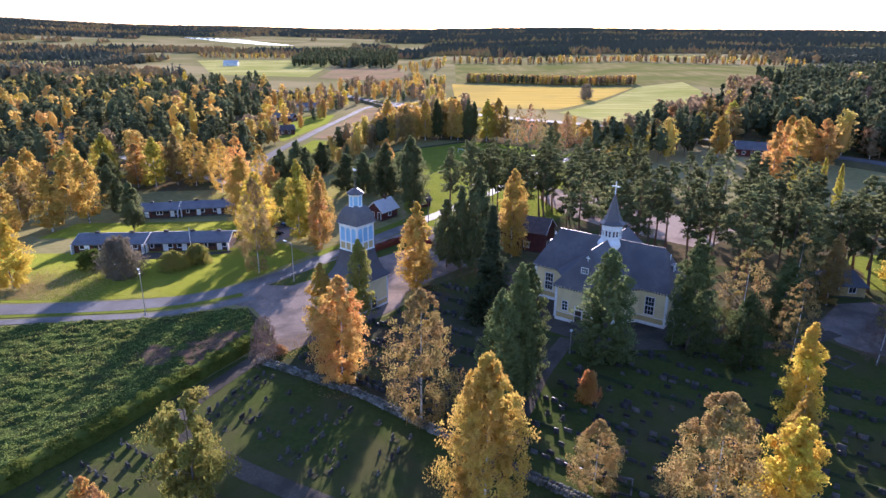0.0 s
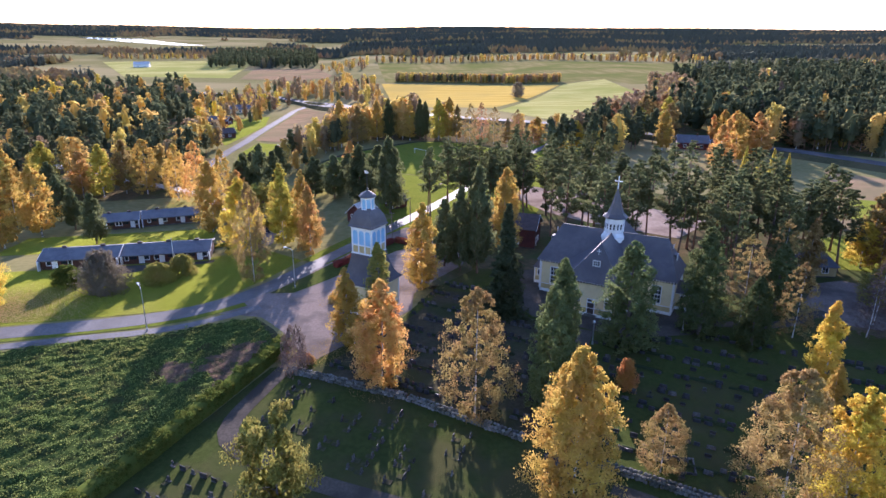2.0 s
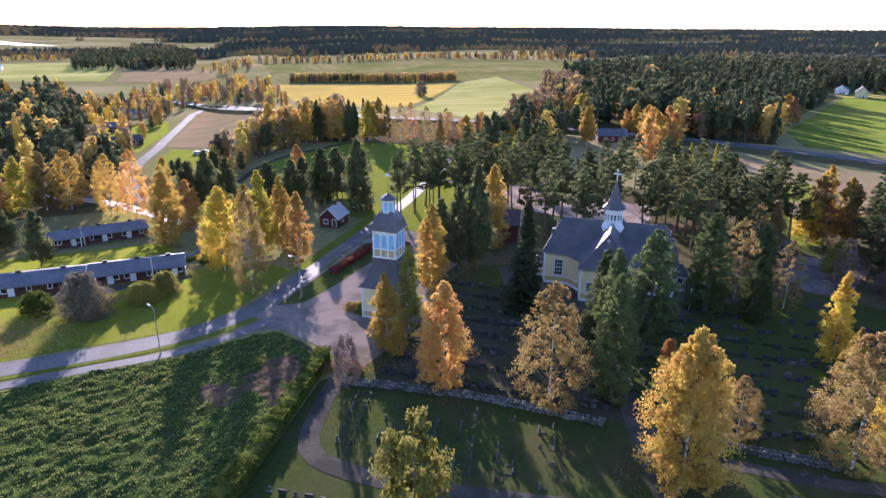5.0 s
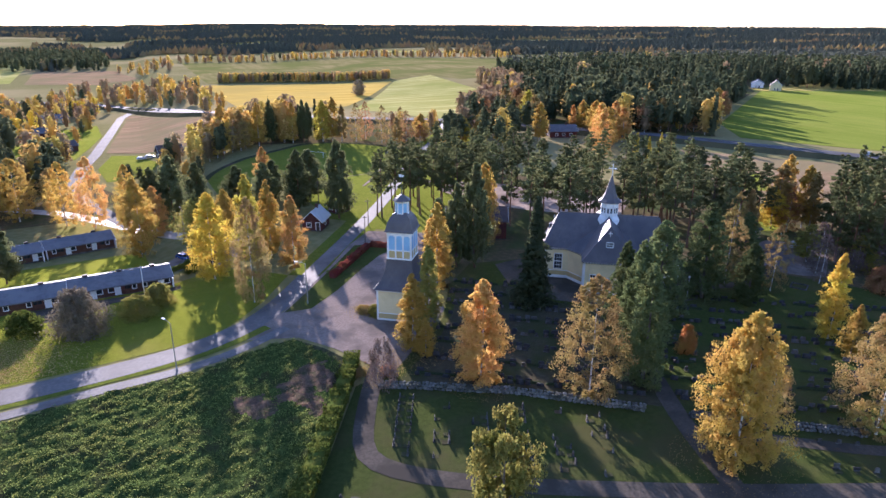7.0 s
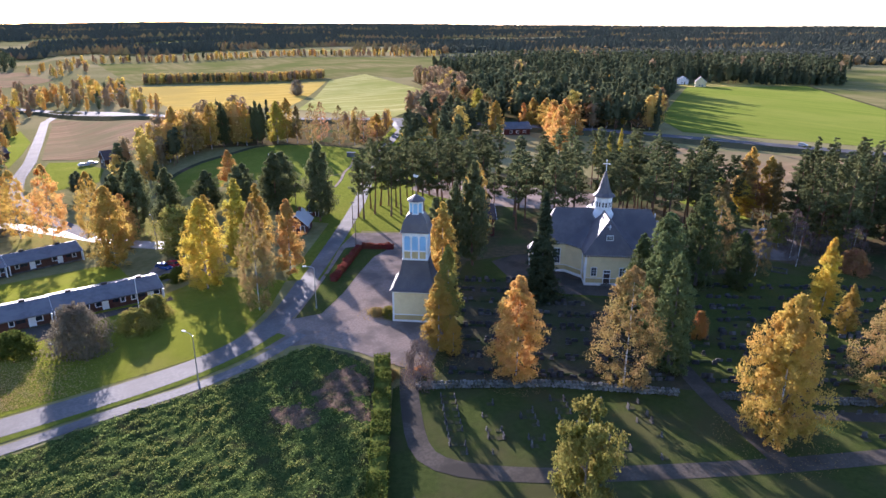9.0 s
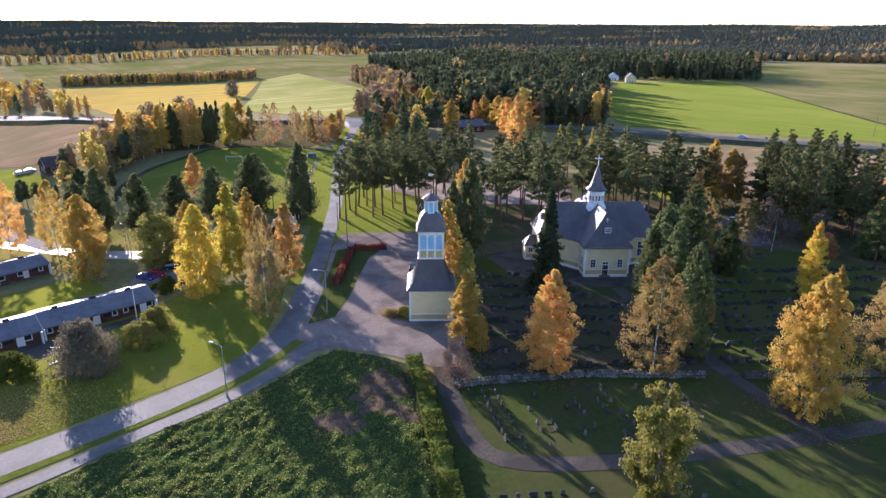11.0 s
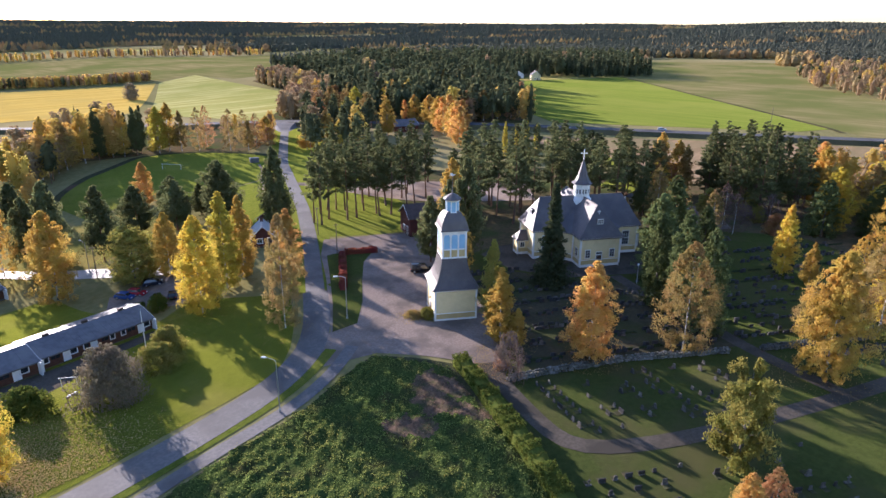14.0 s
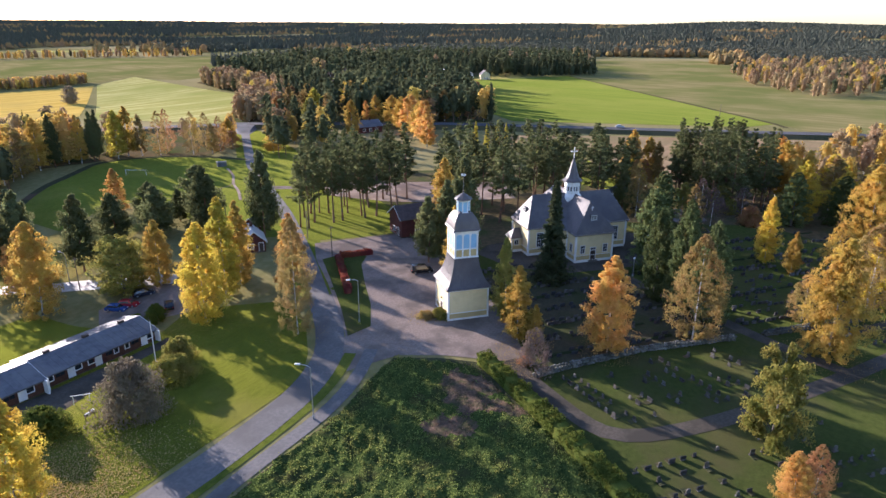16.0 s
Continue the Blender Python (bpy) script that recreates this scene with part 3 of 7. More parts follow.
sheet("field", [(198, 675), (256, 712), (215, 470), (103, 356), (78, 440)], MAT["pale_field"], 0.16, "pale green stubble field with parallel swathes", "field")
sheet("lawn", [(-58, 345), (-50, 318), (-54, 296), (-70, 290), (-74, 318), (-69, 350)], MAT["green_grass"], 0.045, "green lawn before a red house", "lawn")
sheet("lawn", [(-110, 350), (-84, 345), (-79, 380), (-75, 425), (-80, 490), (-100, 470), (-115, 400)], MAT["green_grass"], 0.06, "green gardens beside the village road", "lawn")
sheet("field", [(-62, 548), (-56, 545), (-33, 464), (-8, 415), (-14, 330), (-48, 346), (-71.5, 358), (-68, 418), (-63, 500)], MAT["brown_field"], 0.1, "brown ploughed field", "field")
sheet("field", [(433, 412), (545, 366), (292, 118), (272, 128), (212, 238), (241, 278)], MAT["green_field"], 0.1, "bright green winter crop field with long tree shadows", "field")
sheet("field", [(547, 366), (600, 480), (840, 470), (960, 380), (960, 240), (420, 40), (290, 62), (276, 98), (294, 117)], MAT["tan_field"], 0.12, "tan hayfield with mown stripes", "field")
sheet("field", [(198, 172), (250, 84), (200, 80), (150, 108), (120, 118), (113, 150), (122, 180), (140, 192), (160, 225)], MAT["brown_field"], 0.1, "brown bare field by the highway", "field")
HAY = [(20, 1140), (420, 1065), (650, 945), (632, 862), (440, 850), (312, 640), (258, 640), (254, 712), (198, 690), (15, 730)]
sheet("field", HAY, MAT["tan_field"], 0.12, "far pale hayfield", "field")
sheet("field", [(-520, 1420), (-210, 1400), (-180, 900), (-320, 930)], MAT["pale_field"], 0.12, "far light green field", "field")
sheet("field", [(-176, 1104), (-76, 1104), (-46, 910), (-90, 850), (-164, 880)], MAT["brown_field"], 0.2, "far brown ploughed field before a dark wood", "field")
sheet("field", [(-560, 900), (-420, 880), (-400, 740), (-560, 720)], MAT["yellow_field"], 0.12, "far yellow field", "field")
sheet("lake", [(-1010, 2600), (-800, 2600), (-590, 2300), (-470, 2150), (-560, 2150), (-760, 2330)], MAT["water"], 0.8, "far lake shining under the sky", "lake")
sheet("lawn", [(122, 162), (136, 184), (151, 176), (131, 154)], MAT["green_grass"], 0.13, "sunlit green lawn behind the pines", "lawn")
sheet("meadow", [(418, 403), (440, 428), (500, 442), (600, 486), (549, 370), (433, 414)], MAT["dry_grass"], 0.09, "rough meadow round the farm houses", "meadow")
way("ditch", [(282, 110), (294, 117.5), (420, 242), (546, 366)], 3.0, MAT["bank_grass"], 0.16, "dark overgrown ditch between two fields", "ditch")
way("highway", HIGHWAY, 9, MAT["highway"], 1.85, "asphalt highway on a low bank along the fields", "road")
BANK = []
for a, b in zip(HIGHWAY, HIGHWAY[1:]):
    n = max(1, round(math.dist(a, b) / 3))
    BANK += [(a[0] + (b[0] - a[0]) * i / n, a[1] + (b[1] - a[1]) * i / n) for i in range(n)]
for _ in range(3):
    BANK = [BANK[0]] + [((a[0] + 2 * b[0] + c[0]) / 4, (a[1] + 2 * b[1] + c[1]) / 4) for a, b, c in zip(BANK, BANK[1:], BANK[2:])] + [BANK[-1]]
rims = [ribbon(BANK, w) for w in (18, 9.6, 8.6)]
v = []
for i in range(len(BANK)):
    k = 2 * len(BANK) - 1 - i
    v += [(p[0], p[1], land(*p) + z) for p, z in ((rims[0][i], -0.1), (rims[1][i], 1.8), (rims[2][i], 1.82), (rims[2][k], 1.82), (rims[1][k], 1.8), (rims[0][k], -0.1))]
tagged(mesh_ob("highway_bank", v, [(i * 6 + k, i * 6 + k + 1, i * 6 + k + 7, i * 6 + k + 6) for i in range(len(BANK) - 1) for k in range(5)], MAT["bank_grass"]), "dark grassy bank that carries the highway", "bank", kind="structure")
sheet("lawn", [(46, 264), (70, 294), (72, 290), (41, 254), (6, 195), (-6, 177), (-11, 182), (-12, 205), (-9, 239), (4, 231), (20, 234)], MAT["green_grass"], 0.042, "green verge between the hollow and the road", "lawn")
way("road", ROAD[:8], 5.0, MAT["asphalt"], 0.09, "grey asphalt village road with worn edges", "road")
way("verge", [(-130, 108.5), (-82, 111.8), (-68, 113.7), (-52, 115.9), (-44.5, 118.6), (-40, 121)], 2.0, MAT["green_grass"], 0.07, "strip of grass between road and footway", "verge")
way("verge", ROAD[7:], 10, MAT["green_grass"], 0.054, "green grass verge along the narrow road", "verge")
way("road", ROAD[6:], 3.8, MAT["asphalt"], 0.095, "narrow asphalt road between lawn and pines", "road")
# the road climbs the bank to the highway
rv, n = [], 8
for i in range(n + 1):
    q = i / n
    cx, cy, half, up = 90 + 13 * q, 317.5 + 18.5 * q, 2.0 + 5.5 * q ** 2, 0.1 + 1.78 * smooth(q)
    for side_w, drop in ((-half - 2.5, up + 0.1), (-half, 0), (half, 0), (half + 2.5, up + 0.1)):
        px_, py_ = cx + 0.82 * side_w, cy - 0.57 * side_w
        rv.append((px_, py_, land(cx, cy) + up - drop))
tagged(mesh_ob("junction", rv, [(i * 4 + k, i * 4 + k + 1, i * 4 + k + 5, i * 4 + k + 4) for i in range(n) for k in range(3)], MAT["asphalt"]), "asphalt slope where the road meets the highway", "road", kind="structure")
way("footpath", FOOT, 2.3, MAT["asphalt"], 0.08, "asphalt footway along the road", "path")
way("side_road", SIDE, 5.0, MAT["highway"], 0.12, "village road shining in the low sun", "road")
way("gravel_path", [(-27, 98), (-30.5, 92), (-34.5, 83), (-37, 77.5), (-34, 73), (-26, 66.5), (-12, 59), (2, 52), (20, 44)], 2.8, MAT["path"], 0.07, "narrow gravel churchyard path", "path")
way("gravel_path", [(22, 101), (15, 88), (11, 77), (6.5, 68), (3, 58), (1, 52)], 2.8, MAT["path"], 0.075, "narrow gravel path to the church door", "path")
way("gravel_path", [(11, 60), (24, 50), (44, 42)], 2.2, MAT["path"], 0.08, "narrow gravel churchyard path", "path")
way("gravel_path", [(42, 102), (58, 98), (70, 104)], 2.6, MAT["path"], 0.08, "narrow gravel churchyard path", "path")
way("earth_bank", [(-40, 252), (-33, 268), (-18, 281.5), (-2, 294.5), (10, 305), (21, 305), (35, 297), (45.5, 282), (51, 266)], 3.0, MAT["soil"], 0.1, "dark earth bank round the grassy hollow", "bank")
way("gravel_path", [(36, 258), (30, 246), (22, 236), (17, 226), (10, 216)], 0.9, MAT["sand"], 0.1, "pale winding footpath in the hollow", "path")
sheet("field", [(420, 1400), (800, 1250), (780, 1150), (440, 1310)], MAT["pale_field"], 0.3, "far pale field between forests", "field")
sheet("field", [(-150, 2000), (420, 2000), (400, 1700), (-120, 1750)], MAT["tan_field"], 0.3, "far hayfield below the horizon", "field")
sheet("field", [(1000, 1250), (1500, 1050), (1420, 900), (1000, 1060)], MAT["yellow_field"], 0.3, "far golden field among dark forest", "field")
sheet("field", [(-900, 1250), (-620, 1300), (-560, 1050), (-800, 980)], MAT["pale_field"], 0.3, "far pale field beyond the wood", "field")

# ---- trees ----
def kites(c, size, rng, lean=None, out=None, loose=0.6):
    """A small kite-shaped leaf spray at each centre. Returns vertices and faces. out: the way the crown's surface faces."""
    n = len(c)
    a = rng.normal(size=(n, 3))
    if lean is not None:
        a = a * 0.45 + lean
    if out is not None:
        nrm = out / (np.linalg.norm(out, axis=1)[:, None] + 1e-6) + loose * rng.normal(size=(n, 3))
        nrm /= np.linalg.norm(nrm, axis=1)[:, None]
        a -= nrm * (a * nrm).sum(axis=1)[:, None]
        a /= np.linalg.norm(a, axis=1)[:, None]
        b = np.cross(nrm, a)
    else:
        a /= np.linalg.norm(a, axis=1)[:, None]
        b = np.cross(a, rng.normal(size=(n, 3)))
        b /= np.linalg.norm(b, axis=1)[:, None]
        nrm = np.cross(a, b)
    s = (size * rng.uniform(0.6, 1.35, n))[:, None]
    v = np.stack([c - a * s, c + b * s * 0.55, c + a * s * 0.8, c - b * s * 0.55], axis=1)
    v[:, 1] -= nrm * s * 0.2
    v[:, 3] -= nrm * s * 0.2
    return v.reshape(-1, 3), np.arange(4 * n).reshape(-1, 4)


SHAPES = dict(
    birch=lambda u: max(0.05, min(1.0, (u + 0.2) / 0.45) ** 0.6 * (1.0 - u ** 2.15) ** 0.66),
    slim=lambda u: max(0.05, min(1.0, (u + 0.25) / 0.5) ** 0.6 * (1.0 - u ** 2.0) ** 0.75),
    taper=lambda u: max(0.05, min(1.0, (u + 0.25) / 0.5) ** 0.6 * (1.0 - u ** 2.0) ** 0.7),
    bushy=lambda u: max(0.12, min(1.0, (u + 0.3) / 0.45) * (1.0 - u ** 2.0) ** 0.75),
    round=lambda u: max(0.1, math.sin(math.pi * min(1, u * 0.72 + 0.2)) ** 0.6),
    column=lambda u: max(0.05, min(1, (u + 0.3) / 0.4) * (1 - u ** 2.6) ** 0.7),
    pine=lambda u: max(0.12, math.sin(math.pi * min(1, u * 0.62 + 0.31)) ** 0.75 * (1.08 - 0.4 * u)),
    spruce=lambda u: max(0.02, 1.02 - u) * (0.85 + 0.15 * math.sin(u * 60)),
    bush=lambda u: max(0.1, math.cos(u * 1.45) ** 0.6),
)


def crown_centres(rng, shape, h0, h1, r, clumps, leaves, clump_r, hollow=0.45):
    f = SHAPES[shape]
    u = np.sort(rng.uniform(0, 1, clumps) ** (1.25 if shape == "spruce" else 0.95))
    ang = rng.uniform(0, 2 * math.pi, clumps)
    lump = 1 + 0.12 * np.sin(ang * 2 + rng.uniform(0, 6)) + 0.16 * np.sin(ang * 3 + u * 9 + rng.uniform(0, 6)) + 0.1 * np.sin(ang * 5 - u * 17 + rng.uniform(0, 6))
    rad = np.array([f(x) for x in u]) * r * lump * (hollow + (1 - hollow) * rng.uniform(0, 1, clumps) ** 0.55)
    cc = np.stack([rad * np.cos(ang), rad * np.sin(ang), h0 + (h1 - h0) * u], axis=1)
    pick = rng.integers(0, clumps, leaves)
    weight = np.clip(rad[pick] / r, 0.35, 1)[:, None]
    flat = 0.42 if shape == "pine" else 0.8
    p = cc[pick] + np.clip(rng.normal(size=(leaves, 3)), -1.5, 1.5) * clump_r * weight * np.array([1, 1, flat])
    if shape == "spruce":
        p[:, 2] -= 0.25 * np.hypot(p[:, 0], p[:, 1])
    return cc, p


def trunk_mesh(rng, h, r0, limbs, reach, low, sides=7, bend=0.25, limb_share=1.0):
    bm = bmesh.new()
    bx, by = rng.normal(0, bend, 2)
    line = [(bx * math.sin(k / 5 * 2.2), by * math.sin(k / 5 * 2.6), h * k / 6) for k in range(7)]
    tube(bm, line, [r0 * (1.25 if k == 0 else 1 - 0.92 * (k / 6) ** 1.1) for k in range(7)], sides)
    bm.faces.ensure_lookup_table()
    stem_faces = len(bm.faces)
    for i in range(limbs):
        u = low + (0.95 - low) * (i + rng.uniform(0, 1)) / limbs
        a = rng.uniform(0, 2 * math.pi)
        z = h * u
        k = min(5, int(u * 6))
        s = u * 6 - k
        ox, oy = line[k][0] * (1 - s) + line[k + 1][0] * s, line[k][1] * (1 - s) + line[k + 1][1] * s
        L = reach * (1.05 - u) ** 0.6 * rng.uniform(0.6, 1.0) * limb_share
        lift = L * rng.uniform(0.35, 0.9)
        p = [(ox, oy, z), (ox + math.cos(a) * L * 0.5, oy + math.sin(a) * L * 0.5, z + lift * 0.6), (ox + math.cos(a + 0.2) * L, oy + math.sin(a + 0.2) * L, z + lift)]
        rr = r0 * (1 - u * 0.9) * 0.42
        tube(bm, p, [rr, rr * 0.6, rr * 0.15], 4)
    bm.faces.ensure_lookup_table()
    return bm, set(bm.faces[stem_faces:])


# kind: shape, height, radius, crown from, clumps, leaves, leaf size, clump radius, trunk radius, limbs, bark
KINDS = dict(
    birch=("birch", 18, 4.5, 0.05, 340, 17000, 0.165, 0.5, 0.15, 18, "birch_bark"),
    slim=("slim", 18, 3.2, 0.05, 240, 10500, 0.18, 0.45, 0.14, 16, "birch_bark"),
    thin=("birch", 18, 5.0, 0.05, 360, 19000, 0.15, 0.5, 0.15, 30, "birch_bark"),
    lime=("round", 16, 5.5, 0.06, 300, 10500, 0.24, 0.6, 0.25, 14, "grey_bark"),
    column=("column", 18, 3.6, 0.01, 460, 14500, 0.175, 0.32, 0.3, 8, "grey_bark"),
    pine=("pine", 20, 3.0, 0.4, 60, 5000, 0.2, 0.55, 0.25, 14, "pine_bark"),
    spruce=("spruce", 22, 3.2, 0.02, 420, 11000, 0.27, 0.5, 0.22, 10, "grey_bark"),
    bush=("bush", 4, 3.4, 0.02, 220, 5200, 0.17, 0.42, 0.06, 6, "grey_bark"),
    thicket=("bush", 4, 3.4, 0.01, 400, 11500, 0.097, 0.36, 0.05, 14, "grey_bark"),
    back_pine=("pine", 20, 3.0, 0.4, 52, 3200, 0.25, 0.55, 0.24, 8, "pine_bark"),
    far_thin=("birch", 18, 5.0, 0.05, 220, 7000, 0.185, 0.5, 0.15, 24, "birch_bark"),
    fine_pine=("pine", 20, 3.0, 0.2, 80, 6200, 0.205, 0.5, 0.24, 16, "pine_bark"),
    loose=("round", 16, 5.5, 0.08, 75, 10500, 0.25, 0.8, 0.25, 16, "grey_bark"),
    far_birch=("birch", 18, 4.5, 0.1, 170, 5200, 0.28, 0.6, 0.19, 12, "birch_bark"),
    far_slim=("slim", 18, 3.2, 0.1, 140, 4600, 0.25, 0.5, 0.17, 12, "birch_bark"),
    big_birch=("taper", 20, 6.8, 0.04, 500, 25000, 0.172, 0.55, 0.22, 24, "birch_bark"),
    young=("bushy", 13, 4.0, 0.13, 160, 9000, 0.225, 0.6, 0.2, 12, "pine_bark"),
)
LOOKS = dict(gold="golden", yellow="bright yellow", orange="deep orange", tan="thinning brown-yellow", olive="olive-yellow", lemon="yellow-green", rust="rust-brown", brick_leaf="dull orange", grey_leaf="grey-green", red="red", twigs="bare grey", hedge="green-brown", pine="dark green", spruce="dark green", stone_pine="grey-green")
PROTO, USED = {}, set()


def tree_thing(kind, leaf, variant):
    shape, h, r, low, clumps, n, size, cr, tr, limbs, bark = KINDS[kind]
    rng = np.random.default_rng(sum(map(ord, kind + leaf)) * 13 + variant)
    name = dict(bush="shrub", thicket="shrub", back_pine="pine_tree", fine_pine="pine_tree", far_thin="birch_tree", loose="lime_tree", column="stone_pine_tree", thin="birch_tree", slim="birch_tree", far_birch="birch_tree", big_birch="birch_tree", far_slim="birch_tree", young="pine_tree").get(kind, kind + "_tree")
    ob = new(name)
    stem, boughs = trunk_mesh(rng, h * (0.6 if kind in ("bush", "thicket") else 0.96), tr, limbs, r, max(low, 0.15), limb_share=0.6 if kind in ("bush", "thicket", "spruce") else 1.0)
    for fc in stem.faces:
        fc.material_index = 1 if fc in boughs else 0
    tk = part("trunk", stem, MAT[bark], ob)
    tk.data.materials.append(MAT["pine_bark" if bark == "pine_bark" else "grey_bark"])
    if leaf == "twigs":
        n = int(n * 0.7)
        size *= 0.8
    cc, p = crown_centres(rng, shape, h * low, h, r, clumps, n, cr, 0.6 if kind in ("column", "bush", "thicket") else 0.3 if kind == "fine_pine" else 0.45)
    lean = None
    if shape in ("spruce", "pine", "column", "bushy"):
        lean = np.concatenate([p[:, :2] / (np.hypot(p[:, 0], p[:, 1])[:, None] + 0.1), np.full((len(p), 1), -0.35 if shape == "spruce" else 0.6)], axis=1) * 0.8
    elif kind not in ("bush", "thicket"):
        lean = np.tile([0.0, 0.0, -0.5], (len(p), 1))
    mid = np.array([0, 0, h * (low + 1) * 0.45])
    away = (p - mid) * np.array([1 / r, 1 / r, 1.6 / h])
    v, f = kites(p, size, rng, lean, away, 0.75)
    if kind not in ("thin", "far_thin") and leaf != "twigs":
        # larger sprays added deep inside the crown to thicken it and its shadow
        q = p[rng.integers(0, len(p), len(p) // (14 if "pine" in kind else 5))] * np.array([0.6, 0.6, 0.94])
        v2, f2 = kites(q, size * 2.2, rng)
        v, f = np.concatenate([v, v2]), np.concatenate([f, f2 + len(v)])
    crown = mesh_ob("crown", v.tolist(), f.tolist(), MAT[leaf], ob)
    return ob


def plant(kind, leaf, x, y, h, r=None, variant=0, label="", group=""):
    key = (kind, leaf, variant)
    if key not in PROTO:
        PROTO[key] = tree_thing(kind, leaf, variant)
    ob = PROTO[key]
    kh, kr = KINDS[kind][1], KINDS[kind][2]
    s = (r or kr * h / kh) / kr
    rng = random.Random(int(x * 31 + y * 17))
    m = pose(x, y, land(x, y) - 0.1, 0, 0, rng.uniform(0, 360)) @ Matrix.Diagonal((s, s, h / kh, 1))
    if key in USED:
        ob = copy_thing(ob, m @ Matrix.Diagonal((1 / ob.scale[0], 1 / ob.scale[1], 1 / ob.scale[2], 1)))
    else:
        ob.matrix_basis = m
        USED.add(key)
    what = dict(birch="birch tree", slim="slender birch tree", big_birch="broad birch tree", far_birch="birch tree", far_slim="slender birch tree", thin="birch tree with sparse leaves", lime="broad lime tree", loose="irregular lime tree", column="columnar stone pine", pine="tall Scots pine with a bare trunk", spruce="narrow pointed spruce", bush="rounded shrub", thicket="rounded fine-twigged shrub", far_thin="birch tree with sparse leaves", fine_pine="tall Scots pine with a bare trunk", back_pine="tall Scots pine with a bare trunk", young="bushy young pine")[kind]
    cat = "shrub" if kind in ("bush", "thicket") else "tree"
    tagged(ob, label or f"{LOOKS[leaf]} {what} standing in grass", cat, group)
    return ob


# churchyard and car park
def plant_all(group, *rows):
    for row in rows:
        plant(*row, group=group)


plant_all("churchyard trees",
    ("birch", "orange", -14.8, 86.3, 17, 4.3), ("thin", "tan", -2.5, 76, 19.4, 4.9), ("big_birch", "gold", 4.8, 56.4, 20.7, 5.4), ("loose", "olive", -27, 59, 14.8, 3.7),
    ("slim", "gold", -5, 123.5, 18.3, 3.7), ("slim", "gold", -20, 100.5, 13.8, 3.0), ("slim", "olive", -14.5, 106.5, 16, 2.7), ("slim", "gold", -18.8, 97.8, 7, 1.7),
    ("bush", "twigs", -28, 92.8, 7.5, 2.3), ("spruce", "spruce", 9.0, 109.0, 21.5, 4.6), ("column", "stone_pine", 13, 88.1, 18.6, 3.0), ("column", "stone_pine", 11, 82.3, 20.8, 3.1),
    ("column", "stone_pine", 7.9, 76.5, 19.3, 3.3), ("column", "stone_pine", 26.3, 93.8, 19, 4.3),
)
plant_all("churchyard trees",
    ("column", "stone_pine", 41.3, 97.2, 19.8, 3.9), ("column", "stone_pine", 84, 75, 15, 4.0), ("column", "stone_pine", 92, 64.5, 14, 4.0), ("slim", "yellow", 47.5, 74.5, 15.8, 2.9),
    ("slim", "gold", 44.6, 68.4, 9.6, 1.9), ("thin", "tan", 27.2, 53, 18.5, 5.6), ("birch", "yellow", 34, 52, 16.5, 4.0), ("thin", "tan", 17.9, 62.2, 9.5, 3.0),
    ("bush", "brick_leaf", 21.2, 81.0, 5, 1.5), ("far_thin", "tan", 51, 100.5, 17, 4.2), ("far_thin", "tan", 57, 94, 14, 3.4), ("birch", "yellow", 88.6, 74, 17.5, 4.6),
    ("big_birch", "gold", 80, 57, 20, 6.2), ("thin", "gold", 56, 61, 10, 3.2),
)
plant_all("churchyard trees",
    ("far_birch", "tan", 98, 126, 17, 4.4), ("far_birch", "gold", 124, 92, 15, 5.0), ("far_birch", "gold", 131, 86, 16, 5.0), ("far_birch", "orange", 146, 90, 15, 5.0), ("far_thin", "twigs", 93, 97, 13, 3.0), ("far_birch", "olive", 80, 103, 9, 3.4), ("far_birch", "gold", 117, 85, 12, 4.4), ("far_birch", "yellow", 94.5, 124.5, 11, 4.2), ("far_slim", "tan", 102, 119, 16, 3.0), ("bush", "rust", 77.5, 84, 5.5, 3),
    ("column", "stone_pine", 48, 92, 12.5, 3.0), ("far_thin", "twigs", 70, 92.5, 11, 3.4), ("far_thin", "twigs", 75, 97, 12, 3.0), ("far_thin", "tan", 66, 112, 16, 3.2),
    ("pine", "pine", 71, 119, 20, 3.2), ("column", "stone_pine", 60, 104, 14, 3.4), ("pine", "pine", 62, 122, 21, 3.4), ("far_thin", "twigs", 85, 88, 9, 3.2),
)
for row in (("far_birch", "gold", 101.9, 127.6, 19, 4.2), ("far_birch", "gold", 103.5, 122.3, 17, 3.8), ("far_thin", "rust", 96, 121, 11, 3.2), ("young", "pine", 69.5, 117.4, 13, 3.6),
            ("far_thin", "twigs", 90.5, 99, 10, 2.8), ("far_thin", "olive", 86, 95, 8, 2.8), ("far_thin", "twigs", 90, 91, 9, 3.0), ("far_thin", "olive", 94, 103.5, 8, 2.6), ("far_thin", "twigs", 96.5, 84.5, 9, 2.8), ("bush", "olive", 87, 92, 4.5, 2.6), ("bush", "twigs", 83.5, 94, 5, 2.8), ("bush", "olive", 93, 95, 4.5, 2.6)):
    plant(*row, group="undergrowth beside the pines")
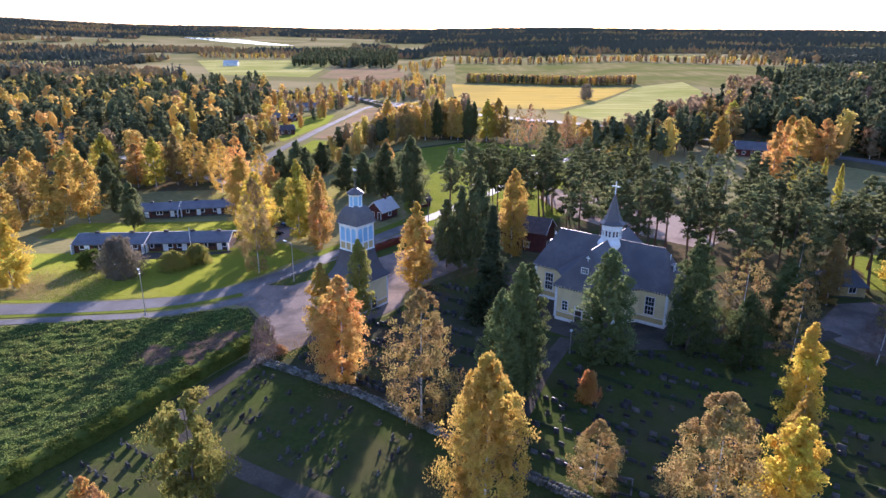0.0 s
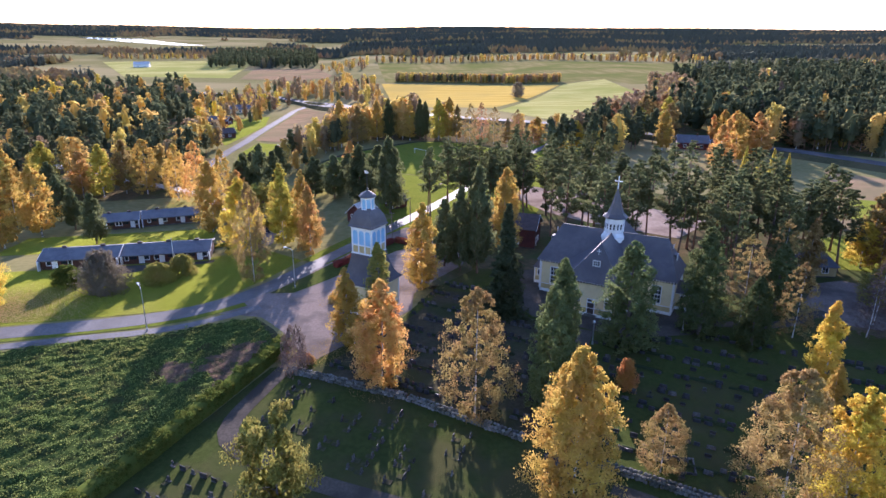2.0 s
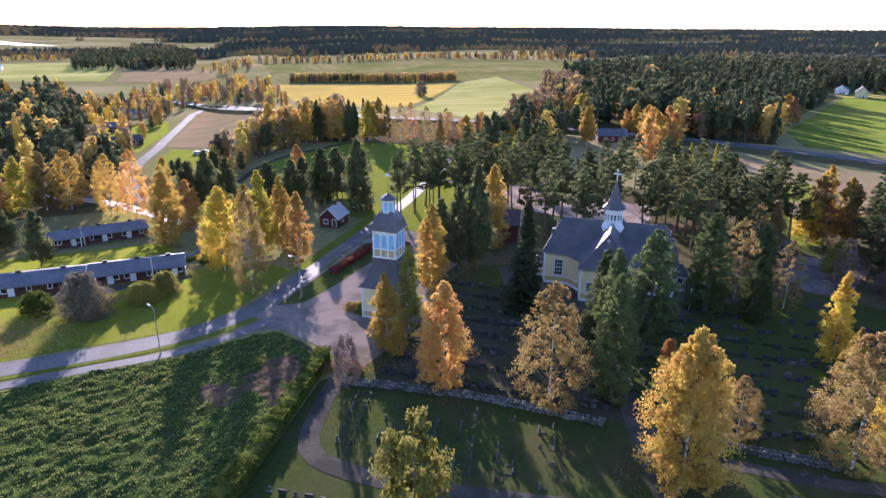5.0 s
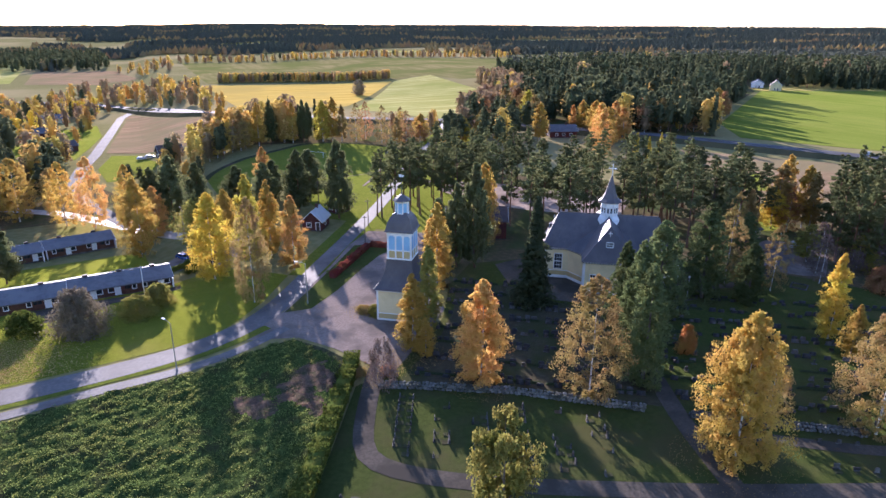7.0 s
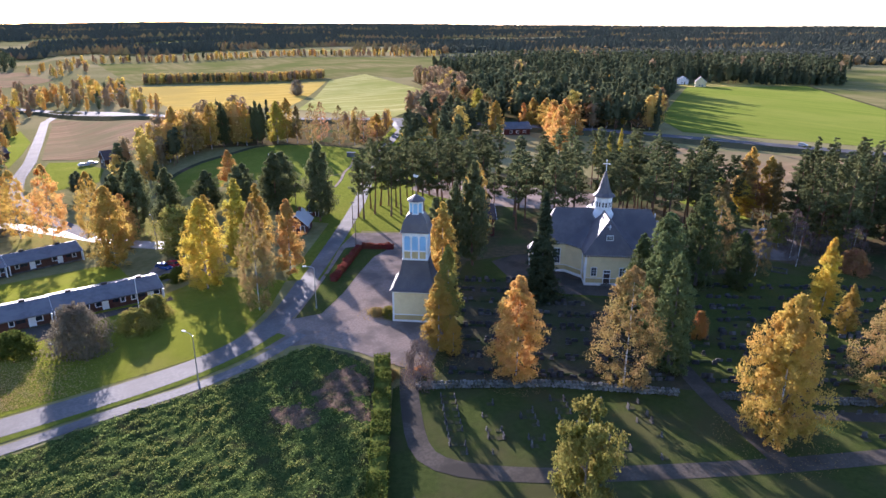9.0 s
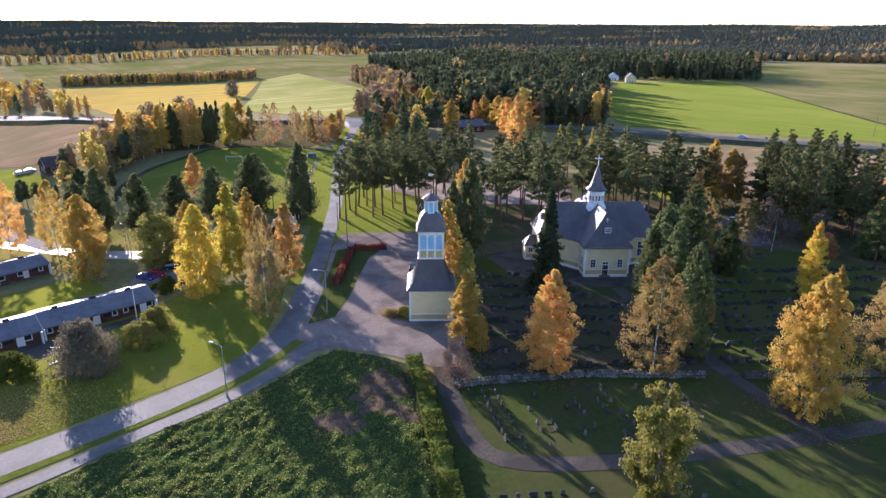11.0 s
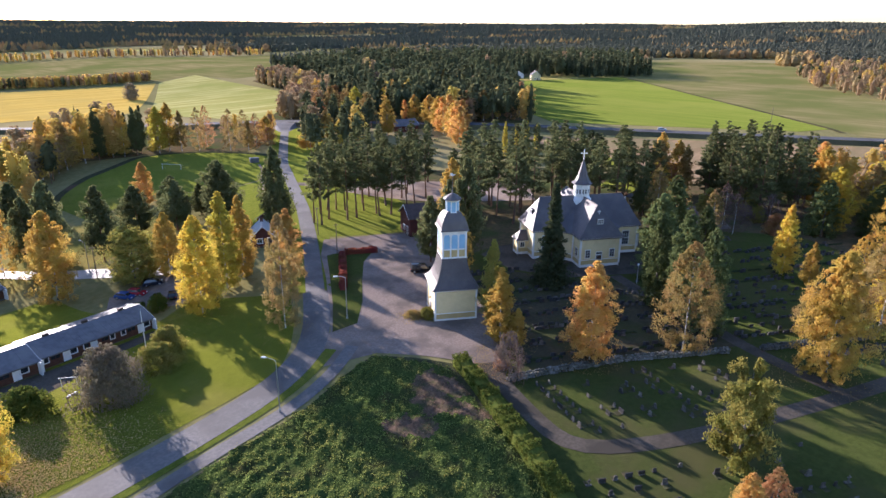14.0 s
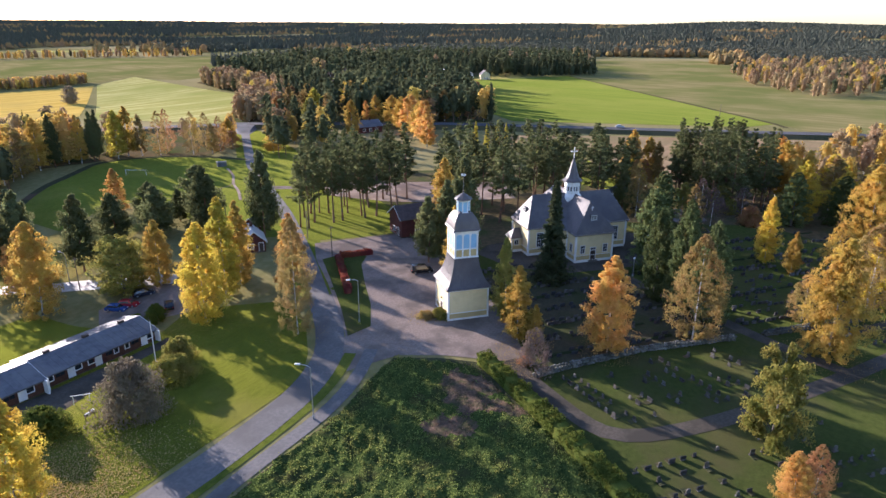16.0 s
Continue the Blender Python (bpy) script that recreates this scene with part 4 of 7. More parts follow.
# by the road and the row houses
for row in (
    ("birch", "yellow", -45.4, 153.6, 19.8, 4.9), ("slim", "lemon", -36.5, 159.5, 21, 4.0), ("slim", "gold", -31.5, 161, 18.5, 3.3), ("thin", "tan", -40.1, 133.8, 21.5, 3.7), ("slim", "orange", -29, 147.6, 17, 3.2),
    ("lime", "olive", -45, 184, 13.0, 5.6), ("birch", "gold", -39.4, 179, 14.9, 3.6), ("birch", "gold", -60, 189, 21, 5.0), 
    ("slim", "orange", -20, 232, 13, 3.4), ("birch", "orange", -55.5, 207, 15, 4.2), ("birch", "gold", 16.5, 143, 21, 3.6),
    ("thicket", "grey_leaf", -71.0, 134.2, 9.0, 4.7), ("bush", "hedge", -80.2, 140.0, 4.3, 3.7), ("bush", "olive", -57.4, 143.6, 4.8, 2.8), ("thicket", "olive", -61.2, 139.0, 4.4, 3.6), ("bush", "hedge", -49.3, 164.4, 3.5, 2.2),
    ("birch", "yellow", -89.2, 125.5, 15.5, 4.0), ("thin", "rust", -34.4, 53, 7.9, 1.9), ("birch", "orange", -36.6, 54.9, 7.6, 2.0),
):
    plant(*row, group="roadside trees")
for row in ((-43.6, 204.7, 19, 4.2), (-31.6, 212, 13, 4.8), (-20.5, 213.4, 12, 4.4), (-10.8, 206, 15.5, 5.4), (-14.1, 210.3, 9, 2.8), (-50, 221, 20, 4.9), (-55.5, 219.5, 18, 4.2), (-48, 257, 13, 4.6), (-25, 203, 14, 4.4), (-8.6, 181.5, 22, 4.4), (-17, 193.5, 18, 4.4)):
    plant("young", "pine", *row, variant=int(row[2]) % 2, group="pines by the lane")
for row in ((7.8, 131.2, 23.5, 4.2), (4.4, 133.4, 19, 3.3)):
    plant("young", "pine", *row, variant=1, label="tall dense dark spruce behind the bell tower", group="spruces behind the tower")
plant("young", "pine", 1.2, 136.2, 15.5, 3.6, 1, group="spruces behind the tower")
for x, y, h in ((107.0, 193.7, 15.5), (109.7, 190.3, 14.3), (111.8, 186.7, 16), (116, 185.2, 14.6)):
    plant("far_slim", "lemon", x, y, h, 1.5, label="narrow yellow-green poplar behind the pines", group="poplars")


def scatter(poly, gap, seed, keep=()):
    rng = random.Random(seed)
    xs, ys = [p[0] for p in poly], [p[1] for p in poly]
    y = min(ys)
    while y < max(ys):
        x = min(xs)
        while x < max(xs):
            px, py = x + rng.uniform(-0.45, 0.45) * gap, y + rng.uniform(-0.45, 0.45) * gap
            if inside(px, py, poly) and not any(inside(px, py, k) for k in keep) and not near_way(px, py):
                yield px, py, rng
            x += gap
        y += gap


def near_way(x, y):
    for pts, w in ((ROAD, 5), (HIGHWAY, 9), (SIDE, 5)):
        for a, b in zip(pts, pts[1:]):
            dx, dy = b[0] - a[0], b[1] - a[1]
            t = max(0, min(1, ((x - a[0]) * dx + (y - a[1]) * dy) / (dx * dx + dy * dy)))
            if math.hypot(x - a[0] - t * dx, y - a[1] - t * dy) < w:
                return True
    return False


for x, y, rng in scatter([(22, 192), (26, 180), (34, 168), (46, 168), (50, 182), (66, 192), (52, 215), (40, 220)], 8.0, 4):
    plant("pine" if y < 186 else "back_pine", "pine", x, y, rng.uniform(17, 21), rng.uniform(2.5, 3.4), rng.randrange(4), group="pine grove")
for i, (x, y) in enumerate(((2.2, 180.1), (2.6, 177.3), (7.5, 180.4), (13.1, 188), (15.1, 186.5), (16.4, 184), (10.5, 176), (13.6, 175.7), (19.9, 179.9), (20.3, 174.8), (19.3, 172.4), (22.5, 171.2), (9, 186), (20, 196), (28, 170))):
    plant("pine", "pine", x, y, 18.5 + (i * 7 % 5) * 0.7, 2.7 + (i * 5 % 4) * 0.25, i % 4, group="pine grove")
for x, y, rng in scatter([(24, 140), (58, 126), (75, 116), (97, 128), (97, 158), (80, 188), (70, 182), (82, 164), (64, 148), (46, 164), (32, 160)], 7.3, 5):
    if rng.random() < 0.04:
        plant("slim", "tan", x, y, rng.uniform(14, 18), rng.uniform(2.4, 3.4), group="pine grove")
    else:
        plant("pine" if y < 150 else "back_pine", "pine", x, y, rng.uniform(18, 22.5), rng.uniform(2.8, 3.8), rng.randrange(4), group="pine grove")
for x, y, rng in scatter([(84, 108), (80, 96), (93, 84), (112, 84), (130, 98), (114, 116), (96, 113)], 6.0, 6, [YARD]):
    plant("fine_pine", "pine", x, y, rng.uniform(20, 24), rng.uniform(2.8, 3.5), rng.randrange(4), group="pine grove")
for x, y, rng in scatter([(90, 50), (120, 60), (116, 80), (96, 74)], 9, 7):
    plant(rng.choice(["far_birch", "far_slim"]), rng.choice(["gold", "yellow", "tan"]), x, y, rng.uniform(13, 19), rng.uniform(3.4, 4.8), group="eastern birches")
# the birches behind the row houses
for x, y, h, r, kind, leaf in (
    (-114, 238.5, 16.5, 5.0, "far_birch", "orange"), (-107, 238, 18.9, 4.6, "far_birch", "lemon"), (-101, 243, 19.5, 4.6, "far_birch", "tan"), (-93.5, 242, 20, 6.2, "thin", "gold"),
    (-80, 231, 19.8, 4.8, "thin", "gold"), (-72, 225, 21.7, 5.0, "thin", "orange"), (-62, 218, 20, 4.0, "thin", "gold"), (-128, 244, 19.3, 5.0, "far_birch", "lemon"),
    (-107, 189.4, 20.8, 5.0, "far_birch", "gold"), (-111, 177, 16.5, 4.8, "far_birch", "gold"), (-121, 205, 18, 5.0, "far_birch", "gold"), (-131, 222, 17, 4.6, "far_birch", "olive"),
    (-139, 240, 17, 5.0, "far_birch", "gold"), (-124, 184, 16, 4.6, "far_birch", "tan"), (-136, 202, 18, 5.0, "far_birch", "gold"), (-146, 226, 17, 4.8, "far_birch", "gold"),
    (-118, 168, 15, 4.4, "far_birch", "gold"), (-84.5, 248, 15, 4.0, "far_birch", "tan"),
):
    plant(kind, leaf, x, y, h, r, group="birches behind the row houses")
for x, y, h, r in ((-88.6, 178.9, 14.5, 3.4), (-110, 209.5, 14.4, 3.8), (-101, 197, 13, 3.4), (-120, 228, 15, 4.0)):
    plant("young", "pine", x, y, h, r, group="pines by the row houses")


def light_tree(kind, seed):
    """Vertices, faces and bark flag of a simpler tree of height 1 for the woods: boughs of leaf sprays round a dense inside."""
    rng = np.random.default_rng(seed)
    shape, low, r, n, size, full = dict(
        conifer=("spruce", 0.06, 0.165, 92, 0.062, 0.62), pine=("round", 0.2, 0.175, 110, 0.055, 0.55), leafy=("round", 0.06, 0.225, 150, 0.048, 0.5),
        fine_conifer=("spruce", 0.05, 0.16, 300, 0.042, 0.5), fine_leafy=("round", 0.1, 0.2, 430, 0.032, 0.5), fine_pine=("pine", 0.34, 0.165, 230, 0.04, 0.52),
        far_conifer=("spruce", 0.0, 0.17, 8, 0.11, 0.9), far_leafy=("round", 0.02, 0.24, 12, 0.10, 0.9))[kind]
    f_ = SHAPES[shape]
    far = kind.startswith("far_")
    levels = [(0.0, 0.5), (0.35, 1.0), (0.72, 1.0), (1.0, 0.2)] if far else [(0.0, 0.75), (0.1, 0.95), (0.35, 1.0), (0.6, 1.0), (0.82, 1.0), (1.0, 0.3)]
    sides = 5 if far else 7
    core = []
    turn = rng.uniform(0, 6)
    step = 2 * math.pi / sides
    for u, k in levels:
        for a in range(sides):
            q = f_(u) * r * full * k * rng.uniform(0.72, 1.22)
            core.append((q * math.cos(turn + a * step), q * math.sin(turn + a * step), low + (0.97 - low) * u + rng.uniform(-0.02, 0.02)))
    cf = [(i * sides + a, i * sides + (a + 1) % sides, (i + 1) * sides + (a + 1) % sides, (i + 1) * sides + a) for i in range(len(levels) - 1) for a in range(sides)]
    # sprays gather on boughs, so that the outline is uneven
    boughs = max(5, n // 7)
    bu, ba, bq = rng.uniform(0, 1, boughs) ** 0.9, rng.uniform(0, 6.283, boughs), rng.uniform(0.7, 1.12, boughs)
    pick = rng.integers(0, boughs, n)
    u = np.clip(bu[pick] + rng.normal(0, 0.03, n), 0, 1)
    a = ba[pick] + rng.normal(0, 0.28, n)
    rad = np.array([f_(x) for x in u]) * r * bq[pick] * rng.uniform(0.7, 1.05, n)
    p = np.stack([rad * np.cos(a), rad * np.sin(a), low + (1 - low) * u], axis=1)
    out = np.stack([np.cos(a), np.sin(a), 0.35 + 1.2 * (u - 0.5)], axis=1)
    lean = np.concatenate([p[:, :2] * 6, np.full((n, 1), -0.4 if "conifer" in kind else 0.2)], axis=1)
    v, f = kites(p, size, rng, lean, out, 0.45)
    v, f = np.concatenate([np.array(core), v]), np.concatenate([np.array(cf), f + len(core)])
    if far:
        return v, f, len(f)
    k = len(v)
    ring = [(0.009 * math.cos(a), 0.009 * math.sin(a)) for a in (0, 1.57, 3.14, 4.71)]
    tv = [(x, y, -0.02) for x, y in ring] + [(x * 0.4, y * 0.4, 0.85) for x, y in ring]
    tf = [(k + i, k + (i + 1) % 4, k + 4 + (i + 1) % 4, k + 4 + i) for i in range(4)]
    return np.concatenate([v, np.array(tv)]), np.concatenate([f, np.array(tf)]), len(f)


def stand(name, spots, kind, leaf, bark, label, category="woodland"):
    """Many simple trees in one mesh. spots: x, y, height, width factor, turn."""
    if not spots:
        return
    protos = [light_tree(kind, 40 + i) for i in range(5)]
    V, F, M, base = [], [], [], 0
    for i, (x, y, h, w, a) in enumerate(spots):
        v, f, n = protos[i % 5]
        c, s = math.cos(a), math.sin(a)
        q = np.empty_like(v)
        q[:, 0] = (v[:, 0] * c - v[:, 1] * s) * h * w + x
        q[:, 1] = (v[:, 0] * s + v[:, 1] * c) * h * w + y
        q[:, 2] = v[:, 2] * h + land(x, y)
        V.append(q)
        F.append(f + base)
        M.append(np.r_[np.zeros(n, int), np.ones(len(f) - n, int)])
        base += len(v)
    ob = quad_mesh(name, np.concatenate(V), np.concatenate(F), [leaf, bark], np.concatenate(M))
    tagged(ob, label, category, kind="stuff")


def quad_mesh(name, V, F, mats, index=None):
    me = bpy.data.meshes.new(name)
    me.vertices.add(len(V))
    me.vertices.foreach_set("co", V.astype(np.float32).ravel())
    k = F.shape[1]
    me.loops.add(F.size)
    me.loops.foreach_set("vertex_index", F.astype(np.int32).ravel())
    me.polygons.add(len(F))
    me.polygons.foreach_set("loop_start", np.arange(0, F.size, k, dtype=np.int32))
    me.polygons.foreach_set("loop_total", np.full(len(F), k, dtype=np.int32))
    for m in mats:
        me.materials.append(MAT[m])
    if index is not None:
        me.polygons.foreach_set("material_index", index.astype(np.int32))
    me.update(calc_edges=True)
    return new(name, me)


# woods: outline, spacing, height range, shares of conifer, pine, gold, tan, yellow
GREENS = [[], [], [], [], []]
CLEARINGS = [[(-104, 352), (-76, 345), (-80, 384), (-104, 384)], [(-118, 420), (-84, 405), (-92, 452), (-118, 452)], [(-122, 500), (-80, 490), (-94, 538), (-122, 538)], [(-66, 292), (-38, 300), (-36, 332), (-62, 332)], [(372, 384), (404, 366), (484, 430), (476, 474), (424, 470), (392, 420)], [(246, 394), (276, 394), (278, 426), (250, 426)], [(-62, 335), (-52, 330), (-10, 340), (0, 425), (-60, 540)], [(78, 226), (98, 256), (116, 280), (148, 300), (164, 276), (150, 250), (124, 228), (98, 212)]]
wood_count = 0


def wood(poly, gap, heights, shares):
    global wood_count
    for x, y, rng in scatter(poly, gap, 60 + wood_count, CLEARINGS):
        q = rng.random()
        # kinds gather in groups
        q = min(0.999, max(0, q * 0.6 + 0.4 * (0.9 * noise.noise((x * 0.024, y * 0.024, 8)) + 0.5)))
        k, acc = 0, shares[0]
        while q > acc and k < 4:
            k += 1
            acc += shares[k]
        GREENS[k].append((x, y, rng.uniform(*heights), rng.uniform(1.05, 1.75) if k < 2 else rng.uniform(0.9, 1.6), rng.uniform(0, 6.3)))
    wood_count += 1


wood([(136, 346), (138, 352), (240, 456), (268, 545), (284, 620), (330, 640), (460, 740), (600, 740), (850, 480), (600, 488), (433, 418), (238, 284), (206, 244), (180, 262), (150, 300)], 11.5, (16, 23), (0.6, 0.27, 0.03, 0.08, 0.02))
wood([(484, 428), (512, 388), (578, 347), (600, 360), (655, 402), (700, 425), (640, 470), (600, 488), (520, 450)], 9.5, (17, 23), (0.7, 0.1, 0.02, 0.16, 0.02))
wood([(62, 252), (80, 252), (112, 280), (146, 304), (176, 268), (178, 262), (150, 300), (112, 322), (95, 312), (60, 262)], 8.5, (12, 19), (0.3, 0.46, 0.07, 0.14, 0.03))
wood([(152, 302), (180, 264), (206, 246), (238, 286), (262, 316), (205, 350), (170, 330)], 8.5, (14, 20), (0.35, 0.4, 0.1, 0.12, 0.03))
wood([(113, 350), (116, 366), (216, 466), (240, 560), (252, 602), (278, 600), (266, 542), (236, 452), (136, 345)], 7, (12, 16), (0.05, 0.05, 0.16, 0.72, 0.02))
wood([(-38, 276), (-22, 288), (-10, 300), (4, 312), (0, 324), (-14, 330), (-34, 312)], 9.2, (13, 17), (0.08, 0.2, 0.42, 0.2, 0.1))
wood([(0, 312), (22, 310), (28, 326), (10, 350), (-6, 352), (-10, 330)], 8.0, (15, 20), (0.35, 0.05, 0.2, 0.36, 0.04))
wood([(44, 318), (62, 296), (84, 314), (60, 340)], 13, (7, 12), (0.1, 0.05, 0.35, 0.45, 0.05))
wood([(-40, 262), (-20, 300), (-12, 322), (-40, 330), (-58, 300)], 9, (10, 15), (0.1, 0.2, 0.35, 0.25, 0.1))
wood([(-66, 263), (-75, 250), (-166, 250), (-400, 300), (-420, 700), (-190, 724), (-150, 600), (-124, 440), (-98, 345)], 13.0, (13, 20), (0.2, 0.44, 0.17, 0.09, 0.10))
wood([(-98, 345), (-124, 440), (-150, 600), (-112, 640), (-78, 560), (-78, 400), (-84, 345), (-90, 290), (-96, 262), (-104, 280)], 12.5, (9, 15), (0.12, 0.22, 0.38, 0.14, 0.14))
wood([(-100, 252), (-90, 246), (-84, 262), (-79, 300), (-80, 345), (-90, 345), (-102, 300)], 8.5, (10, 15), (0.15, 0.1, 0.45, 0.2, 0.1))
wood([(-140, 560), (-62, 510), (-12, 445), (4, 480), (6, 700), (-90, 769)], 15, (9, 15), (0.08, 0.14, 0.30, 0.42, 0.06))
wood([(20, 1140), (300, 1118), (420, 1072), (540, 1010), (570, 1050), (440, 1140), (300, 1180), (20, 1195)], 13, (8, 13), (0.12, 0.08, 0.35, 0.42, 0.03))
wood([(-60, 905), (14, 945), (16, 1250), (-72, 1100)], 22, (8, 13), (0.04, 0.08, 0.45, 0.38, 0.05))
wood([(-520, 1440), (-330, 1430), (-330, 1520), (-560, 1540)], 15, (8, 12), (0.15, 0.15, 0.3, 0.38, 0.02))
wood([(27, 738), (200, 694), (206, 716), (30, 762)], 4.4, (8.5, 9.8), (0.06, 0.26, 0.3, 0.3, 0.08))
wood([(-330, 1661), (-110, 1651), (-76, 1110), (-254, 1120)], 15, (14, 19), (0.3, 0.67, 0.02, 0.01, 0.0))
wood([(470, 126), (480, 104), (550, 76), (700, 60), (900, 10), (1000, 150), (900, 236), (760, 258), (560, 190)], 13, (10, 15), (0.15, 0.12, 0.13, 0.57, 0.03))
wood([(118, 60), (245, 58), (245, 70), (197, 78), (137, 92), (116, 82)], 9.5, (10, 15), (0.06, 0.1, 0.4, 0.3, 0.14))
wood([(60, 20), (300, -80), (330, 10), (270, 40), (120, 56), (92, 50)], 12, (12, 18), (0.1, 0.2, 0.4, 0.2, 0.1))
wood([(-62, 290), (-30, 262), (-48, 252), (-64, 268)], 8, (7, 10), (0.1, 0.5, 0.2, 0.1, 0.1))
for k, (name, kind, leaf, bark, label) in enumerate((
    ("spruce_wood", "conifer", "wood_spruce", "grey_bark", "dark spruce woodland between the fields"),
    ("pine_wood", "pine", "wood_pine", "pine_bark", "dark green pine woodland"),
    ("birch_wood", "leafy", "wood_gold", "birch_bark", "golden birches among the conifers"),
    ("birch_wood", "leafy", "bare", "birch_bark", "half-bare brown birches"),
    ("birch_wood", "leafy", "yellow", "birch_bark", "bright yellow birches"),
)):
    # the trees of the nearer woods carry more and smaller leaves
    close = [q for q in GREENS[k] if math.hypot(q[0] + 20, q[1]) < 345]
    stand(name, [q for q in GREENS[k] if q not in close], kind, leaf, bark, label)
    stand(name, close, "fine_" + kind, leaf, bark, label + " beside the highway")
for x, y, h, r, leaf in ((115.9, 270.8, 17.8, 4.4, "gold"), (152.8, 295.6, 12.5, 2.6, "orange"), (155.5, 290.4, 15.5, 4.2, "gold"), (154.2, 277.8, 16.5, 5.6, "gold"), (148, 266, 17, 5.4, "gold"), (158, 268, 17, 5.6, "orange"), (140, 256, 18, 5.2, "orange"), (150, 252, 16, 5.2, "orange"), (133, 243, 18, 5.2, "gold"), (124, 234, 19, 4.6, "orange"), (117, 226, 18, 4.4, "orange"), (68, 270, 8, 4.6, "gold"), (96, 292, 13, 4.0, "tan"), (92, 300, 14, 4.2, "tan")):
    plant("far_birch", leaf, x, y, h, r, group="golden birches beyond the pines")
# broad crowns standing out of the wood
for x, y, h, w, kind, leaf in ((127, 366, 13.5, 6.0, "far_birch", "tan"), (161, 363, 16, 7.5, "far_birch", "rust"), (137, 339, 18, 6.2, "far_birch", "tan"), (152, 340, 19, 6.5, "far_birch", "tan"), (144, 326, 18, 5.5, "far_birch", "lemon"), (137, 308, 17, 5.5, "far_birch", "tan"), (112, 319, 17, 5.2, "far_birch", "rust"), (120, 305, 15, 4.6, "far_birch", "olive"), (256, 428, 17, 6.0, "far_thin", "twigs"), (277, 432, 18, 6.0, "far_thin", "twigs"), (246, 424, 15, 5.0, "far_thin", "twigs"), (318, 413, 16, 5.5, "far_birch", "gold"), (323, 401, 15, 5.0, "far_birch", "gold"), (300, 420, 15, 5.0, "far_birch", "rust"), (183, 276, 17, 6.2, "far_birch", "rust"), (190, 270, 17, 6.0, "far_birch", "tan"), (266, 304, 17, 5.4, "far_birch", "gold"), (262, 296, 16, 5.2, "far_birch", "rust"), (228, 290, 15, 4.6, "far_birch", "tan"), (205, 262, 8, 4.0, "far_thin", "rust")):
    plant(kind, leaf, x, y, h, w, group="broad trees in the wood", label=f"{LOOKS[leaf]} broad-crowned tree among dark conifers")
# the row on the rim of the hollow
for x, y, h, kind, leaf in ((-24.5, 296.4, 21, "far_birch", "gold"), (-29.5, 297, 14, "far_birch", "gold"), (-17, 301, 17, "far_birch", "tan"), (-8, 308, 19, "far_birch", "gold"), (-2.4, 309, 19.5, "young", "pine"), (4.5, 313, 20, "far_thin", "gold"), (7.5, 309.5, 19, "far_slim", "gold"), (12.3, 309, 19.5, "young", "pine"), (15, 311, 18, "young", "pine"), (21, 307.5, 19, "far_birch", "lemon"), (26, 309, 20, "far_birch", "gold"), (29.5, 305, 17, "far_slim", "tan"), (35, 300.5, 18, "far_thin", "tan"), (41, 305, 18, "far_thin", "rust"), (44.5, 292, 17.5, "far_thin", "tan"), (49.5, 286, 13, "far_slim", "tan"), (55, 288.5, 15, "far_thin", "rust"), (58, 303, 15, "far_thin", "tan"), (66, 298, 12, "far_birch", "gold"), (78, 277, 13, "far_birch", "yellow"), (63, 291, 8, "far_thin", "rust")):
    plant(kind, leaf, x, y, h, {"young": 3.0, "far_slim": 3.0, "far_birch": 4.6}.get(kind, 4.0), group="trees on the rim of the hollow", label=f"tall {LOOKS[leaf]} {'pine' if kind == 'young' else 'birch'} on the grassy hollow's rim")
# the lone tree in the field
plant("lime", "grey_leaf", 122, 563, 13, 6.0, label="lone dark tree between two stubble fields")


# far forests, open land between them
FAR_OPEN = [[(420, 1400), (800, 1250), (780, 1150), (440, 1310)], [(-330, 1115), (-60, 1110), (-30, 790), (-330, 790)], [(1000, 1250), (1500, 1050), (1420, 900), (1000, 1060)], [(-150, 2000), (420, 2000), (400, 1700), (-120, 1750)], [(-900, 1250), (-620, 1300), (-560, 1050), (-800, 980)]]


def far_trees(seed):
    """Spots of distant trees: dark inside a forest, birches along its edges. Each is x, y, height, spacing."""
    rng = np.random.default_rng(seed)
    dark, gold = [], []
    d = 860.0
    while d < 4600:
        step = 6.5 + d * 0.0034
        n = int(math.radians(140) * d / step)
        for a in np.linspace(-42, 98, n) + rng.uniform(-0.5, 0.5, n) * 140 / n:
            dd = d + rng.uniform(-0.5, 0.5) * step
            x, y = dd * math.sin(math.radians(a)), dd * math.cos(math.radians(a))
            if 420 < x < 880 and 50 < y < 455 or -540 < x < -170 and 880 < y < 1420 or -24 < a < -11 and 1950 < d < 2850 or inside(x, y, HAY) or any(inside(x, y, k) for k in FAR_OPEN):
                continue
            if -150 < x < 20 and y < 1250 or 20 < x < 300 and y < 730:
                continue
            # belts of forest lie across the view with strips of open land between them, fewer to the east
            e = noise.noise((x * 0.0011 + 5, y * 0.0042, 1.7)) + 0.3 * noise.noise((x * 0.007, y * 0.006, 4.2))
            inner = e + 0.05 + 0.17 * smooth((a - 25) / 30) + 0.3 * smooth((d - 2600) / 1500)
            if inner > 0:
                g = noise.noise((x * 0.004, y * 0.004, 9)) + rng.uniform(-0.2, 0.2) + 0.45 * (1 - smooth(inner / 0.12)) - 0.5 * smooth(inner / 0.25) * smooth((a + 12) / 30)
                (gold if g > 0.16 else dark).append((x, y, rng.uniform(11, 18), step))
        d += step * 1.15
    return dark, gold


